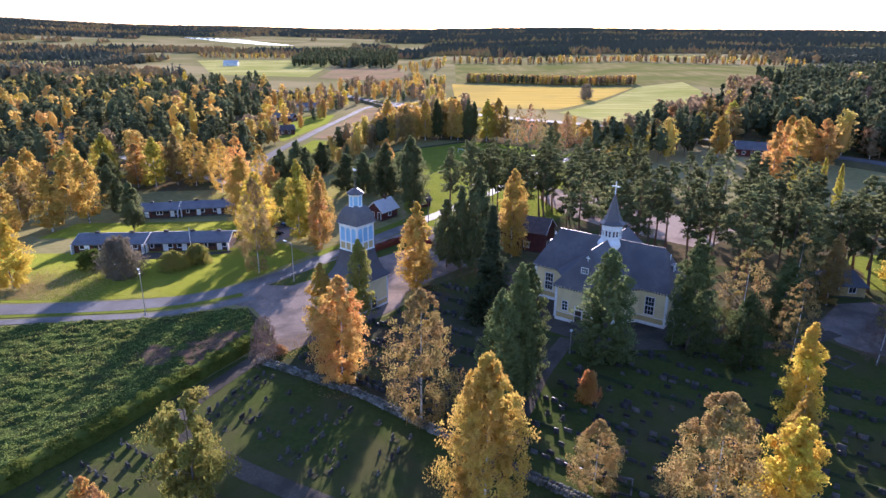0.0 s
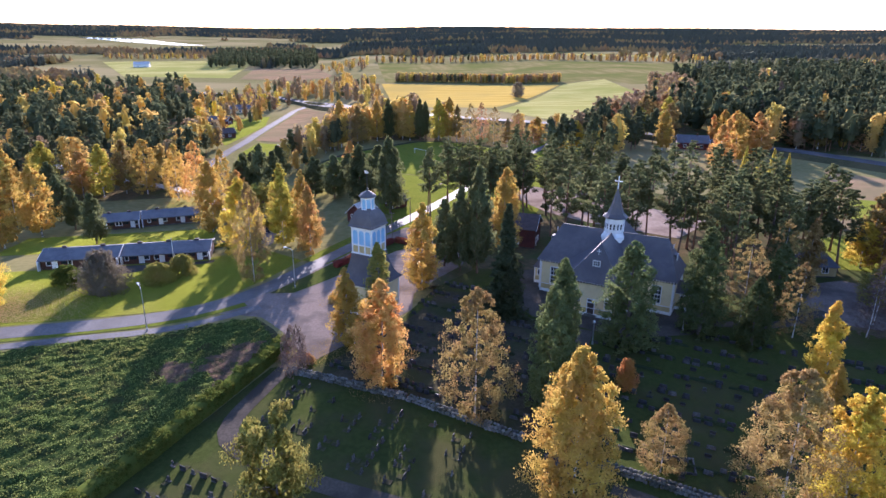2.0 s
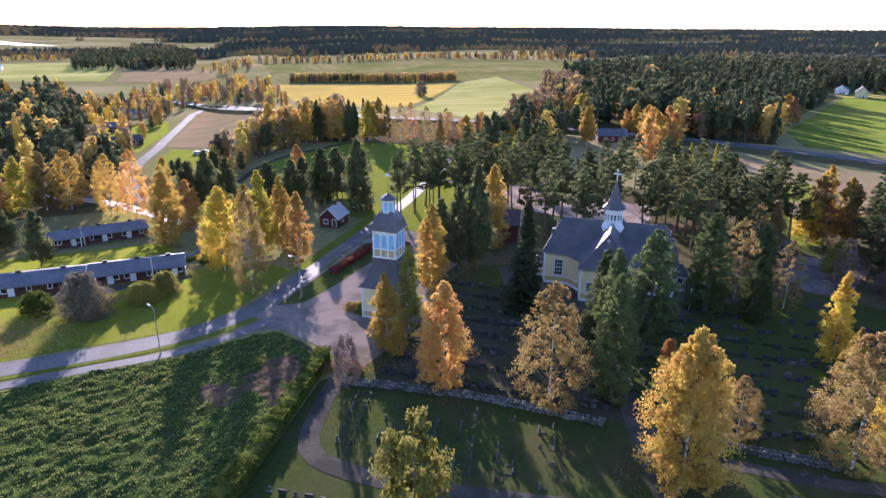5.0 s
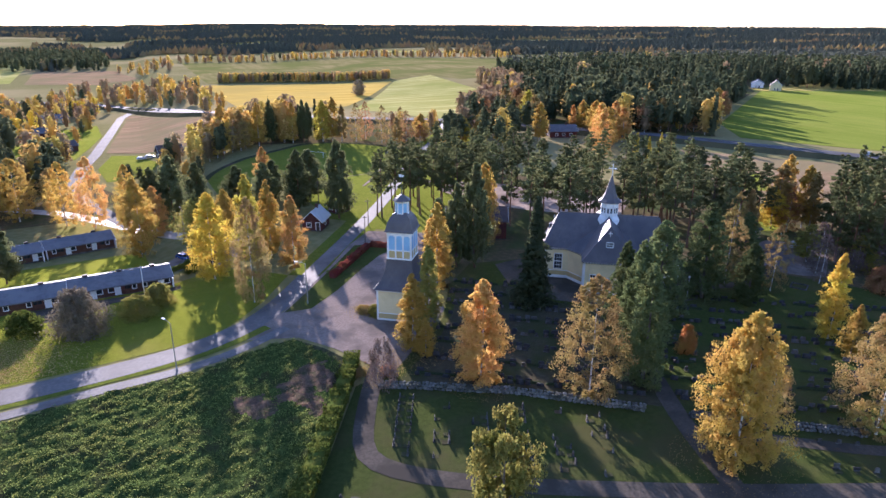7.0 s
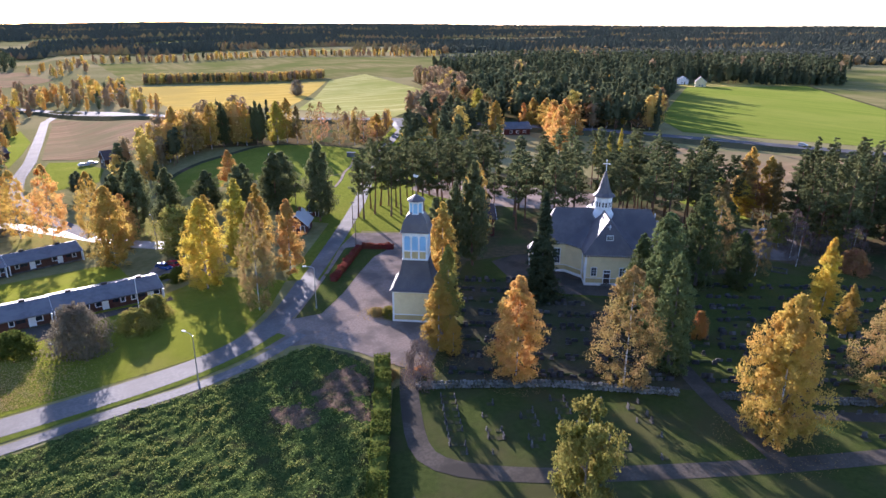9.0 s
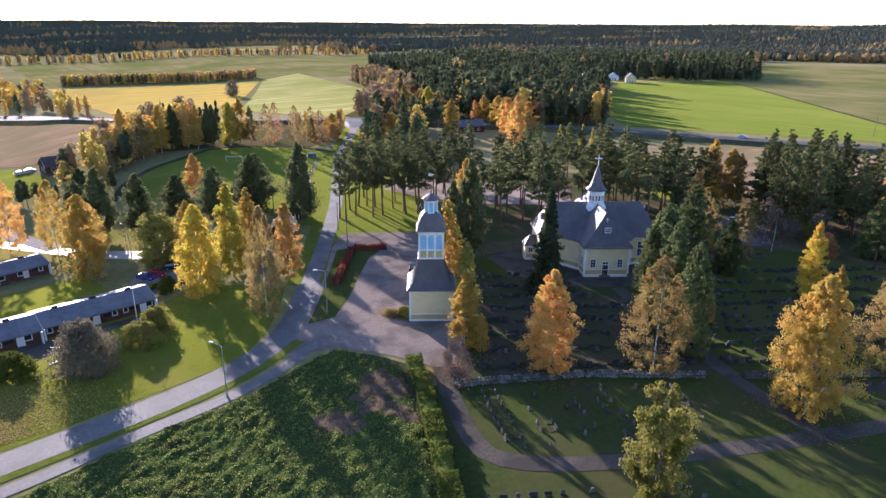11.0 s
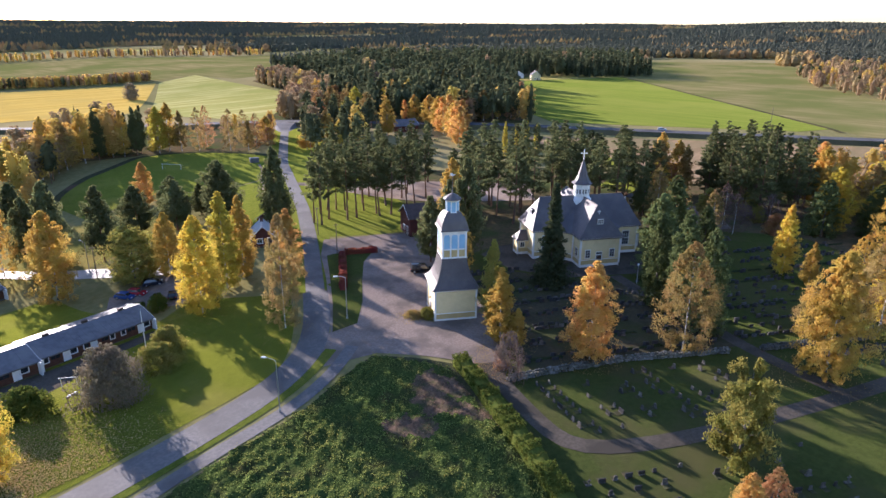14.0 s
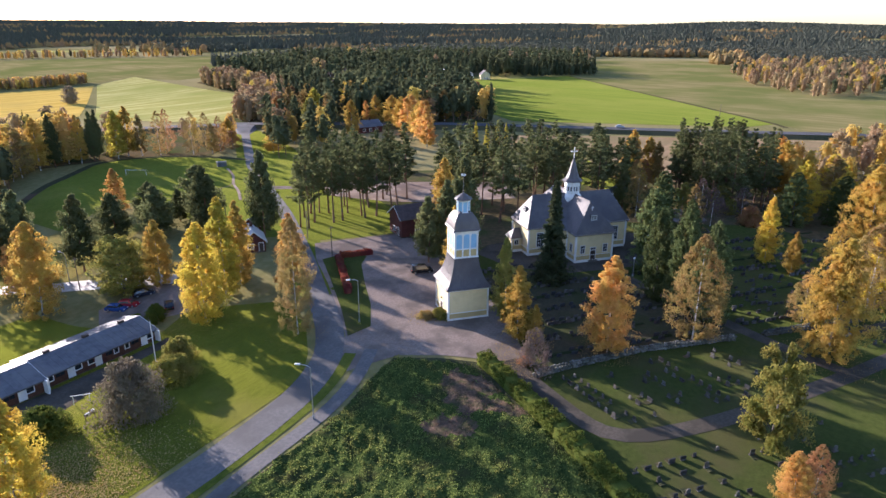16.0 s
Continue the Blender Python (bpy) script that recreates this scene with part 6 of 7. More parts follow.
# ---- houses ----
def gable_house(name, x, y, turn, sx, sy, h, rise, wall, roof, label, over=0.5, hip=0.0, chimney=True, trim="white_paint", wins=3, z=None):
    ob = new(name)
    ob.matrix_basis = pose(x, y, land(x, y) if z is None else z, 0, 0, turn)
    part("foundation", boxes((-sx / 2 + 0.05, sx / 2 - 0.05, -sy / 2 + 0.05, sy / 2 - 0.05, -1.5, 0.3)), MAT["granite"], ob)
    bm = boxes((-sx / 2, sx / 2, -sy / 2, sy / 2, 0.3, h))
    if not hip:
        for s in (1, -1):
            q = [bm.verts.new(p) for p in ((s * sx / 2, -sy / 2, h), (s * sx / 2, sy / 2, h), (s * sx / 2, 0, h + rise))]
            bm.faces.new(q)
    part("wall", bm, MAT[wall], ob)
    o = over
    drop = rise * o / (sy / 2)
    for s in (1, -1):
        a = [(-sx / 2 - o, s * (sy / 2 + o), h - drop), (sx / 2 + o, s * (sy / 2 + o), h - drop), (sx / 2 + o - hip, 0, h + rise), (-sx / 2 - o + hip, 0, h + rise)]
        b = [(p[0], p[1], p[2] - 0.14) for p in a]
        part("roof", faces(a + b, [(0, 1, 2, 3), (7, 6, 5, 4), (0, 4, 5, 1), (1, 5, 6, 2), (2, 6, 7, 3), (3, 7, 4, 0)]), MAT[roof], ob)
    if hip:
        for s in (1, -1):
            a = [(s * (sx / 2 + o), -sy / 2 - o, h - drop), (s * (sx / 2 + o), sy / 2 + o, h - drop), (s * (sx / 2 + o - hip), 0, h + rise)]
            part("roof_hip", faces(a, [(0, 1, 2)]), MAT[roof], ob)
    else:
        for s in (1, -1):
            for t in (1, -1):
                a = [(s * (sx / 2 + o + 0.02), t * (sy / 2 + o), h - drop - 0.18), (s * (sx / 2 + o + 0.02), t * (sy / 2 + o), h - drop + 0.02), (s * (sx / 2 + o + 0.02), 0, h + rise + 0.02), (s * (sx / 2 + o + 0.02), 0, h + rise - 0.18)]
                b = [(p[0] - s * 0.06, p[1], p[2]) for p in a]
                part("barge_board", faces(a + b, [(0, 1, 2, 3), (7, 6, 5, 4), (0, 4, 5, 1), (1, 5, 6, 2), (2, 6, 7, 3), (3, 7, 4, 0)]), MAT[trim], ob)
    if chimney:
        part("chimney", boxes((sx * 0.12, sx * 0.12 + 0.7, -0.35, 0.35, h + rise * 0.6, h + rise + 0.8), bevel=0.03), MAT["brown_wood"], ob)
    for s in (1, -1):
        for i in range(wins):
            window(ob, side((i + 0.5) / wins * sx * 0.8 - sx * 0.4, -s * sy / 2, 0 if s > 0 else 180, 1.1), 1.2, 1.1, 2, 1, trim)
        window(ob, side(s * sx / 2, 0.8, 90 * s, 1.1), 1.1, 1.1, 2, 1, trim)
        door(ob, side(s * sx / 2, -1.6, 90 * s, 0.3), 0.95, 2.05, trim=trim)
    return tagged(ob, label, "house")


def row_house(x, y, turn, sx, label, shift=0):
    """A low terrace of dwellings: dark boards, white doors and windows, felt roof."""
    sy, h, rise, o = 9.0, 2.65, 1.25, 0.6
    ob = new("row_house")
    ob.matrix_basis = pose(x, y, land(x, y) + 0.35, 0, 0, turn)
    part("foundation", boxes((-sx / 2 + 0.05, sx / 2 - 0.05, -sy / 2 + 0.05, sy / 2 - 0.05, -2.2, 0.2)), MAT["granite"], ob)
    bm = boxes((-sx / 2, sx / 2, -sy / 2, sy / 2, 0.2, h))
    for s in (1, -1):
        bm.faces.new([bm.verts.new(p) for p in ((s * sx / 2, -sy / 2, h), (s * sx / 2, sy / 2, h), (s * sx / 2, 0, h + rise))])
    part("wall", bm, MAT["brown_wood"], ob)
    drop = rise * o / (sy / 2)
    for s in (1, -1):
        a = [(-sx / 2 - 0.3, s * (sy / 2 + o), h - drop), (sx / 2 + 0.3, s * (sy / 2 + o), h - drop), (sx / 2 + 0.3, 0, h + rise), (-sx / 2 - 0.3, 0, h + rise)]
        b = [(p[0], p[1], p[2] - 0.2) for p in a]
        rf = part("roof", faces(a + b, [(0, 1, 2, 3), (7, 6, 5, 4), (0, 4, 5, 1), (1, 5, 6, 2), (2, 6, 7, 3), (3, 7, 4, 0)]), MAT["roof_dark"], ob)
        bm = bmesh.new()
        for i in range(1, int(sx / 1.1)):
            xx = -sx / 2 - 0.3 + i * 1.1
            tube(bm, [(xx, s * (sy / 2 + o), h - drop + 0.015), (xx, 0, h + rise + 0.015)], [0.02, 0.02], 4)
        part("roof_seams", bm, MAT["roof_dark"], rf)
        part("eave_board", boxes((-sx / 2 - 0.3, sx / 2 + 0.3, s * (sy / 2 + o + 0.03) - 0.02, s * (sy / 2 + o + 0.03) + 0.02, h - drop - 0.24, h - drop - 0.02)), MAT["roof_dark"], ob)
        for t in (1, -1):
            a = [(s * (sx / 2 + 0.33), t * (sy / 2 + o), h - drop - 0.24), (s * (sx / 2 + 0.33), t * (sy / 2 + o), h - drop + 0.03), (s * (sx / 2 + 0.33), 0, h + rise + 0.03), (s * (sx / 2 + 0.33), 0, h + rise - 0.24)]
            b = [(p[0] - s * 0.05, p[1], p[2]) for p in a]
            part("barge_board", faces(a + b, [(0, 1, 2, 3), (7, 6, 5, 4), (0, 4, 5, 1), (1, 5, 6, 2), (2, 6, 7, 3), (3, 7, 4, 0)]), MAT["white_paint"], ob)
        part("screen_wall", boxes((s * sx / 2 - 0.12, s * sx / 2 + 0.12, -sy / 2 - 1.3, -sy / 2, 0, h - 0.2)), MAT["white_paint"], ob)
    n = max(2, round(sx / 7))
    for i in range(n):
        c = -sx / 2 + (i + 0.5) * sx / n
        fl = -1 if (i + shift) % 2 else 1
        door(ob, side(c + fl * 1.0, -sy / 2, 0, 0.25), 0.95, 2.05, leaf="white_paint")
        window(ob, side(c + fl * 2.15, -sy / 2, 0, 1.15), 1.1, 1.15, 1, 1)
        window(ob, side(c - fl * 0.8, -sy / 2, 0, 1.3), 1.5, 0.9, 2, 1, trim="brown_wood")
        window(ob, side(c - fl * 2.3, -sy / 2, 0, 1.15), 0.7, 1.1, 1, 1)
        window(ob, side(c + fl * 1.4, sy / 2, 180, 0.9), 1.6, 1.3, 2, 1)
        door(ob, side(c - fl * 1.2, sy / 2, 180, 0.25), 0.95, 2.05, leaf="white_paint")
        if (i + shift) % 2:
            part("red_panel", boxes((c - 1.9, c + 0.4, -sy / 2 - 0.03, -sy / 2 + 0.02, 0.25, h - 0.3)), MAT["red_wood"], ob)
        part("roof_vent", boxes((c - 0.5, c + 0.5, -0.1, 0.5, h + rise - 0.3, h + rise + 0.4), bevel=0.03), MAT["dark_wood"], ob)
    return tagged(ob, label, "row house", "row houses")


row_house(-64.4, 160.2, 5.0, 19.9, "low brown terrace with grey felt roof and white doors")
row_house(-83.2, 157.6, 4.0, 17.0, "low brown terrace with grey felt roof and white windows", 1)
row_house(-75.4, 204.6, 13, 16.4, "low dark terrace on the slope behind the birches")
row_house(-89.4, 200.4, 13, 11.0, "low dark terrace stepped down from its neighbour", 1)
gable_house("barn", 19.4, 152.4, -26, 15, 7.6, 5.2, 2.6, "red_wood", "roof_brown", "two-storey red ochre barn with a dark brown roof", chimney=False, trim="white_paint", wins=2)
gable_house("cottage", -16.6, 176.0, 58, 7.0, 5.2, 3.0, 2.4, "red_wood", "metal_roof", "small dark red cottage with a pale metal roof", wins=1)
gable_house("cottage", -6.5, 188.5, 30, 5.0, 4.0, 2.4, 1.4, "red_wood", "roof_brown", "small red shed among the pines", wins=1, chimney=False)
gable_house("chapel", 81.5, 123.5, -12, 8.0, 6.0, 2.9, 2.2, "ochre_paint", "roof_dark", "small ochre house with white window and dark roof", hip=2.4, chimney=False, wins=2)
gable_house("farmhouse", 450, 411, 40, 13, 9, 5.0, 4.0, "yellow_paint", "roof_brown", "pale yellow farmhouse at the field edge")
gable_house("farmhouse", 462, 440, 40, 20, 10, 4.0, 3.0, "white_paint", "roof_dark", "white farmhouse with a dark roof below the forest")
gable_house("farm_barn", 432, 448, 40, 22, 12, 5.0, 5.0, "red_wood", "metal_roof", "red barn with a light metal roof below the forest", wins=2)
gable_house("house", -92, 372, 25, 14, 9, 3.0, 2.2, "brown_wood", "roof_brown", "low brown house beside the village road", trim="white_paint")
gable_house("house", -106, 440, -15, 15, 9, 3.0, 2.4, "red_wood", "roof_dark", "house with a grey roof among trees")
gable_house("house", -45, 322, 10, 10, 8, 3.2, 3.0, "brown_wood", "roof_brown", "dark house with a steep roof by the ploughed field")
gable_house("house", -107, 525, 15, 16, 10, 3.4, 2.6, "yellow_paint", "roof_dark", "pale house among golden birches")
gable_house("house", 262, 412, -35, 14, 9, 3.6, 2.8, "white_paint", "metal_roof", "pale house among bare trees in the wood")
gable_house("house", 133, 277, -20, 13, 9, 3.4, 2.6, "red_wood", "roof_dark", "red house hidden among yellow trees")
gable_house("house", -366, 1165, 5, 24, 12, 5, 4, "white_paint", "metal_roof", "far pale farm building in a green field", wins=2)
gable_house("house", -200, 330, 30, 14, 9, 3.2, 2.4, "white_paint", "roof_dark", "white house in the wood")
gable_house("house", -330, 420, 5, 30, 12, 3.6, 2.4, "white_paint", "metal_roof", "long pale hall beyond the wood", wins=4)

# ---- cars ----
def car(x, y, turn, paint, label, van=False, up=0.08):
    ob = new("car")
    ob.matrix_basis = pose(x, y, land(x, y) + up, 0, 0, turn)
    L, W, H = (4.9, 1.9, 1.85) if van else (4.35, 1.78, 1.45)
    body = [(-L / 2, 0.35), (-L / 2 + 0.05, 0.78), (-L / 2 + 0.2, 0.9), (L * 0.2, 0.95), (L / 2 - 0.25, 0.82), (L / 2, 0.62), (L / 2, 0.35), (L / 2 - 0.1, 0.24), (-L / 2 + 0.1, 0.24)]
    bm = bmesh.new()
    n = len(body)
    loops = []
    for yy, inset in ((-W / 2, 0.06), (-W / 2 + 0.08, 0.0), (W / 2 - 0.08, 0.0), (W / 2, 0.06)):
        loops.append([bm.verts.new((px * (1 - inset * 0.3), yy, 0.55 + (pz - 0.55) * (1 - inset))) for px, pz in body])
    for a, b in zip(loops, loops[1:]):
        for i in range(n):
            bm.faces.new((a[i], a[(i + 1) % n], b[(i + 1) % n], b[i]))
    bm.faces.new(loops[0][::-1])
    bm.faces.new(loops[-1])
    part("body", bm, paint, ob)
    if van:
        cab = [(-L / 2 + 0.12, 0.9), (-L / 2 + 0.3, H - 0.08), (-L / 2 + 0.5, H), (L * 0.08, H), (L * 0.16, H - 0.06), (L * 0.31, 0.92)]
    else:
        cab = [(-L / 2 + 0.25, 0.9), (-L / 2 + 0.75, H - 0.06), (-L * 0.24, H), (L * 0.05, H - 0.01), (L * 0.1, H - 0.06), (L * 0.27, 0.93)]
    bm = bmesh.new()
    lo = [[bm.verts.new((px, s * (W / 2 - 0.06 - (pz - 0.9) * 0.32), pz)) for px, pz in cab] for s in (-1, 1)]
    k = len(cab)
    for i in range(k):
        bm.faces.new((lo[0][i], lo[0][(i + 1) % k], lo[1][(i + 1) % k], lo[1][i]))
    bm.faces.new(lo[0][::-1])
    bm.faces.new(lo[1])
    part("cabin", bm, paint, ob)
    for s in (-1, 1):
        bm = bmesh.new()
        g = [(cab[0][0] + 0.2, 0.97), (cab[1][0] + 0.14, cab[1][1] - 0.07), (cab[-2][0] - 0.03, cab[-2][1] - 0.05), (cab[-1][0] - 0.18, 0.97)]
        bm.faces.new([bm.verts.new((px, s * (W / 2 - 0.045 - (pz - 0.9) * 0.32), pz)) for px, pz in g])
        part("side_window", bm, MAT["glass"], ob)
    for (x0, z0), (x1, z1), d in ((cab[-1], cab[-2], 0.03), (cab[0], cab[1], -0.03)):
        bm = bmesh.new()
        w0, w1 = W / 2 - 0.16, W / 2 - 0.3
        bm.faces.new([bm.verts.new(p) for p in ((x0 + d, -w0, z0 + 0.05), (x0 + d, w0, z0 + 0.05), (x1 + d, w1, z1 - 0.03), (x1 + d, -w1, z1 - 0.03))])
        part("windscreen", bm, MAT["glass"], ob)
    for px in (-L / 2 + 0.85, L / 2 - 0.85):
        for s in (-1, 1):
            bm = rings(bmesh.new(), [(0.24, -0.1), (0.31, -0.09), (0.31, 0.09), (0.24, 0.1)], 14)
            w = under(part("wheel", bm, MAT["tyre"], ob), pose(px, s * (W / 2 - 0.08), 0.31, 90, 0, 0))
            part("rim", rings(bmesh.new(), [(0.19, -0.11), (0.19, 0.11)], 10), MAT["steel"], w)
    for s in (-1, 1):
        part("headlight", boxes((L / 2 - 0.18, L / 2 - 0.02, s * 0.62 - 0.17, s * 0.62 + 0.17, 0.62, 0.74), bevel=0.02), MAT["white_paint"], ob)
        part("tail_light", boxes((-L / 2, -L / 2 + 0.1, s * 0.68 - 0.13, s * 0.68 + 0.13, 0.66, 0.84), bevel=0.02), MAT["red_lamp"], ob)
    return tagged(ob, label, "car", "parked cars")


MAT["tyre"] = surface("tyre_rubber", (0.02, 0.02, 0.02), (0.03, 0.03, 0.03), 5, rough=0.9, bump=0)
MAT["red_lamp"] = surface("red_lamp_glass", (0.35, 0.02, 0.02), (0.4, 0.03, 0.03), 5, rough=0.2, bump=0)
for nm, colr in (("blue", (0.03, 0.07, 0.22)), ("red", (0.3, 0.02, 0.03)), ("black", (0.015, 0.015, 0.018)), ("navy", (0.02, 0.025, 0.04)), ("silver", (0.45, 0.46, 0.47))):
    MAT["paint_" + nm] = surface("car_paint_" + nm, colr, tuple(c * 1.15 for c in colr), 3, rough=0.22, bump=0, spec=0.6)
car(-50.4, 177.6, -60, MAT["paint_blue"], "blue hatchback parked behind the row house")
car(-48.2, 177.0, -55, MAT["paint_red"], "dark red hatchback parked behind the row house")
car(-43.9, 178.4, -20, MAT["paint_navy"], "dark blue estate car parked on gravel")
car(-44.8, 167.2, 60, MAT["paint_black"], "black car half hidden behind a shrub")
car(-4.6, 133.6, -40, MAT["paint_black"], "black van parked beside the bell tower", True)
car(86.6, 111.3, 20, MAT["paint_silver"], "pale car parked on gravel near a small house")
car(-56.5, 333, 10, MAT["paint_silver"], "pale car parked in a yard")
car(-53, 334, 10, MAT["paint_silver"], "pale car parked beside another")
car(215, 176.5, -62, MAT["paint_silver"], "pale car on the highway", up=1.86)


# ---- lamps and poles ----
def street_lamp(x, y, h, turn, label, arm=1.6, steel="steel"):
    ob = new("street_lamp")
    ob.matrix_basis = pose(x, y, land(x, y), 0, 0, turn)
    bm = bmesh.new()
    tube(bm, [(0, 0, -0.2), (0, 0, h * 0.5), (0, 0, h)], [0.1, 0.085, 0.06], 8)
    part("pole", bm, MAT[steel], ob)
    part("footing", rings(bmesh.new(), [(0.16, -0.2), (0.16, 0.5), (0.1, 0.6)], 8), MAT[steel], ob)
    if arm:
        bm = bmesh.new()
        tube(bm, [(0, 0, h - 0.05), (arm * 0.3, 0, h + 0.25), (arm, 0, h + 0.4)], [0.05, 0.045, 0.04], 6)
        part("arm", bm, MAT[steel], ob)
        part("lamp_head", boxes((arm - 0.2, arm + 0.55, -0.16, 0.16, h + 0.3, h + 0.48), bevel=0.05), MAT["white_paint"], ob, "pale lamp head")
    else:
        part("lamp_head", rings(bmesh.new(), [(0.12, h), (0.22, h + 0.1), (0.2, h + 0.35), (0.05, h + 0.45)], 8), MAT["white_paint"], ob, "pale lamp head")
    return tagged(ob, label, "street lamp", "street lamps")


street_lamp(-56.1, 112.7, 8.3, 120, "tall grey street lamp on the verge between road and footway")
street_lamp(-31.0, 127.4, 8.3, 150, "grey street lamp on the grass island")
street_lamp(-48.4, 202, 7.5, 100, "street lamp beside the village lane")
street_lamp(21.3, 95.6, 4.0, 0, "short white lamp post in the churchyard", 0)
street_lamp(39.2, 98.9, 4.0, 0, "short white lamp post beside the church", 0)


def pole(x, y, h, mat, name, label, cat, r=0.11):
    ob = new(name)
    ob.matrix_basis = pose(x, y, land(x, y))
    bm = bmesh.new()
    tube(bm, [(0, 0, -0.2), (0, 0, h * 0.5), (0, 0, h)], [r, r * 0.85, r * 0.65], 8)
    part("pole", bm, MAT[mat], ob)
    if name == "flagpole":
        bm = bmesh.new()
        bmesh.ops.create_icosphere(bm, subdivisions=1, radius=0.13, matrix=pose(0, 0, h + 0.08))
        part("finial", bm, MAT["steel"], ob)
        part("hinge_block", boxes((-0.18, 0.18, -0.18, 0.18, -0.1, 0.7), bevel=0.02), MAT["steel"], ob)
    else:
        part("crossarm", boxes((-0.7, 0.7, -0.06, 0.06, h - 0.5, h - 0.38)), MAT[mat], ob)
    return tagged(ob, label, cat)


pole(-59.8, 146.8, 8.0, "white_paint", "flagpole", "white flagpole on the lawn by the row house", "flagpole", 0.09)
pole(-11.2, 193.5, 8.5, "wood_pole", "utility_pole", "dark wooden utility pole by the cottage", "pole", 0.14)
pole(-3.6, 171.0, 7.5, "wood_pole", "utility_pole", "wooden utility pole on the grass by the road", "pole", 0.13)
pole(-9.4, 156.4, 7.5, "wood_pole", "utility_pole", "wooden utility pole behind the red hedge", "pole", 0.13)
pole(-48.8, 196.5, 8.0, "wood_pole", "utility_pole", "wooden utility pole by the sunlit lane", "pole", 0.13)
pole(283, 145, 10.0, "wood_pole", "utility_pole", "lone wooden pole in the green field", "pole", 0.15)
# carpet rack and mail boxes by the row house
rack = new("carpet_rack")
rack.matrix_basis = pose(-73, 144.8, land(-73, 144.8), 0, 0, -35)
for xx in (-1.1, 1.1):
    part("post", boxes((xx - 0.05, xx + 0.05, -0.05, 0.05, -0.3, 1.5)), MAT["white_paint"], rack)
part("rail", boxes((-1.4, 1.4, -0.04, 0.04, 1.4, 1.5)), MAT["white_paint"], rack)
tagged(rack, "white carpet-beating rack in the row house yard", "rack")
boxrow = new("mailbox_stand")
boxrow.matrix_basis = pose(-74.5, 139.2, land(-74.5, 139.2), 0, 0, 20)
part("beam", boxes((-0.9, 0.9, -0.05, 0.05, 0.7, 0.8)), MAT["wood_pole"], boxrow)
for xx in (-0.8, 0.8):
    part("post", boxes((xx - 0.05, xx + 0.05, -0.05, 0.05, -0.3, 0.75)), MAT["wood_pole"], boxrow)
for i in range(4):
    part("mailbox", boxes((-0.85 + i * 0.45, -0.5 + i * 0.45, -0.2, 0.2, 0.8, 1.15), bevel=0.03), MAT["white_paint" if i % 2 else "roof_dark"], boxrow)
tagged(boxrow, "row of mail boxes on a wooden stand", "mailbox")


# ---- hedges and field plants ----
def leaf_block(rng, line, w, h, per_metre, size):
    """Leaf sprays on and in a clipped hedge along a line."""
    out = []
    for a, b in zip(line, line[1:]):
        L = math.dist(a, b)
        n = int(L * per_metre)
        s = rng.uniform(0, 1, n)
        across = np.clip(rng.normal(0, 0.62, n), -1, 1)
        up = rng.uniform(0, 1, n) ** 0.6
        edge = rng.uniform(0, 1, n) < 0.5
        across = np.where(edge, np.sign(across) * rng.uniform(0.8, 1.0, n), across)
        up = np.where(~edge, rng.uniform(0.85, 1.03, n), up)
        dx, dy = (b[0] - a[0]) / L, (b[1] - a[1]) / L
        wob = 1 + 0.12 * np.sin(s * L * 1.3) + 0.08 * np.sin(s * L * 3.1 + 1)
        x = a[0] + dx * L * s - dy * across * w / 2 * wob
        y = a[1] + dy * L * s + dx * across * w / 2 * wob
        z = np.array([land(p, q) for p, q in zip(x, y)]) + up * h * wob
        out.append(np.stack([x, y, z], axis=1))
    return np.concatenate(out)


def hedge(line, w, h, leaf, label, per_metre=130, size=0.16, group=""):
    rng = np.random.default_rng(int(abs(line[0][0]) * 10))
    p = leaf_block(rng, line, w, h, per_metre, size)
    v, f = kites(p, size, rng)
    ob = new("hedge")
    part_v = quad_mesh("leaves", v, f, [leaf])
    part_v.parent = ob
    # the dense inside of the clipped hedge
    pts = []
    for a, b in zip(line, line[1:]):
        n = max(2, int(math.dist(a, b) / 0.6))
        pts += [(a[0] + (b[0] - a[0]) * i / n, a[1] + (b[1] - a[1]) * i / n) for i in range(n)]
    pts.append(line[-1])
    rim = ribbon(pts, w * 0.86)
    cv = []
    for i in range(len(pts)):
        for q, k in ((rim[i], 1), (rim[2 * len(pts) - 1 - i], -1)):
            z = land(*q)
            cv += [(q[0] + rng.normal(0, 0.04), q[1] + rng.normal(0, 0.04), z - 0.1), (q[0] + rng.normal(0, 0.05), q[1] + rng.normal(0, 0.05), z + h * rng.uniform(0.88, 0.98))]
    cf = [f_ for i in range(len(pts) - 1) for k in (i * 4,) for f_ in ((k, k + 4, k + 5, k + 1), (k + 1, k + 5, k + 7, k + 3), (k + 3, k + 7, k + 6, k + 2))]
    cf += [(0, 1, 3, 2), (len(cv) - 4, len(cv) - 2, len(cv) - 1, len(cv) - 3)]
    quad_mesh("inner_growth", np.array(cv), np.array(cf), [leaf]).parent = ob
    bm = bmesh.new()
    for a, b in zip(line, line[1:]):
        n = max(2, int(math.dist(a, b) / 0.7))
        for i in range(n):
            s = (i + rng.uniform(0, 1)) / n
            x, y = a[0] + (b[0] - a[0]) * s, a[1] + (b[1] - a[1]) * s
            z = land(x, y)
            tube(bm, [(x, y, z - 0.1), (x + rng.normal(0, 0.12), y + rng.normal(0, 0.12), z + h * 0.8)], [0.03, 0.015], 4)
    part("stems", bm, MAT["grey_bark"], ob)
    return tagged(ob, label, "hedge", group)


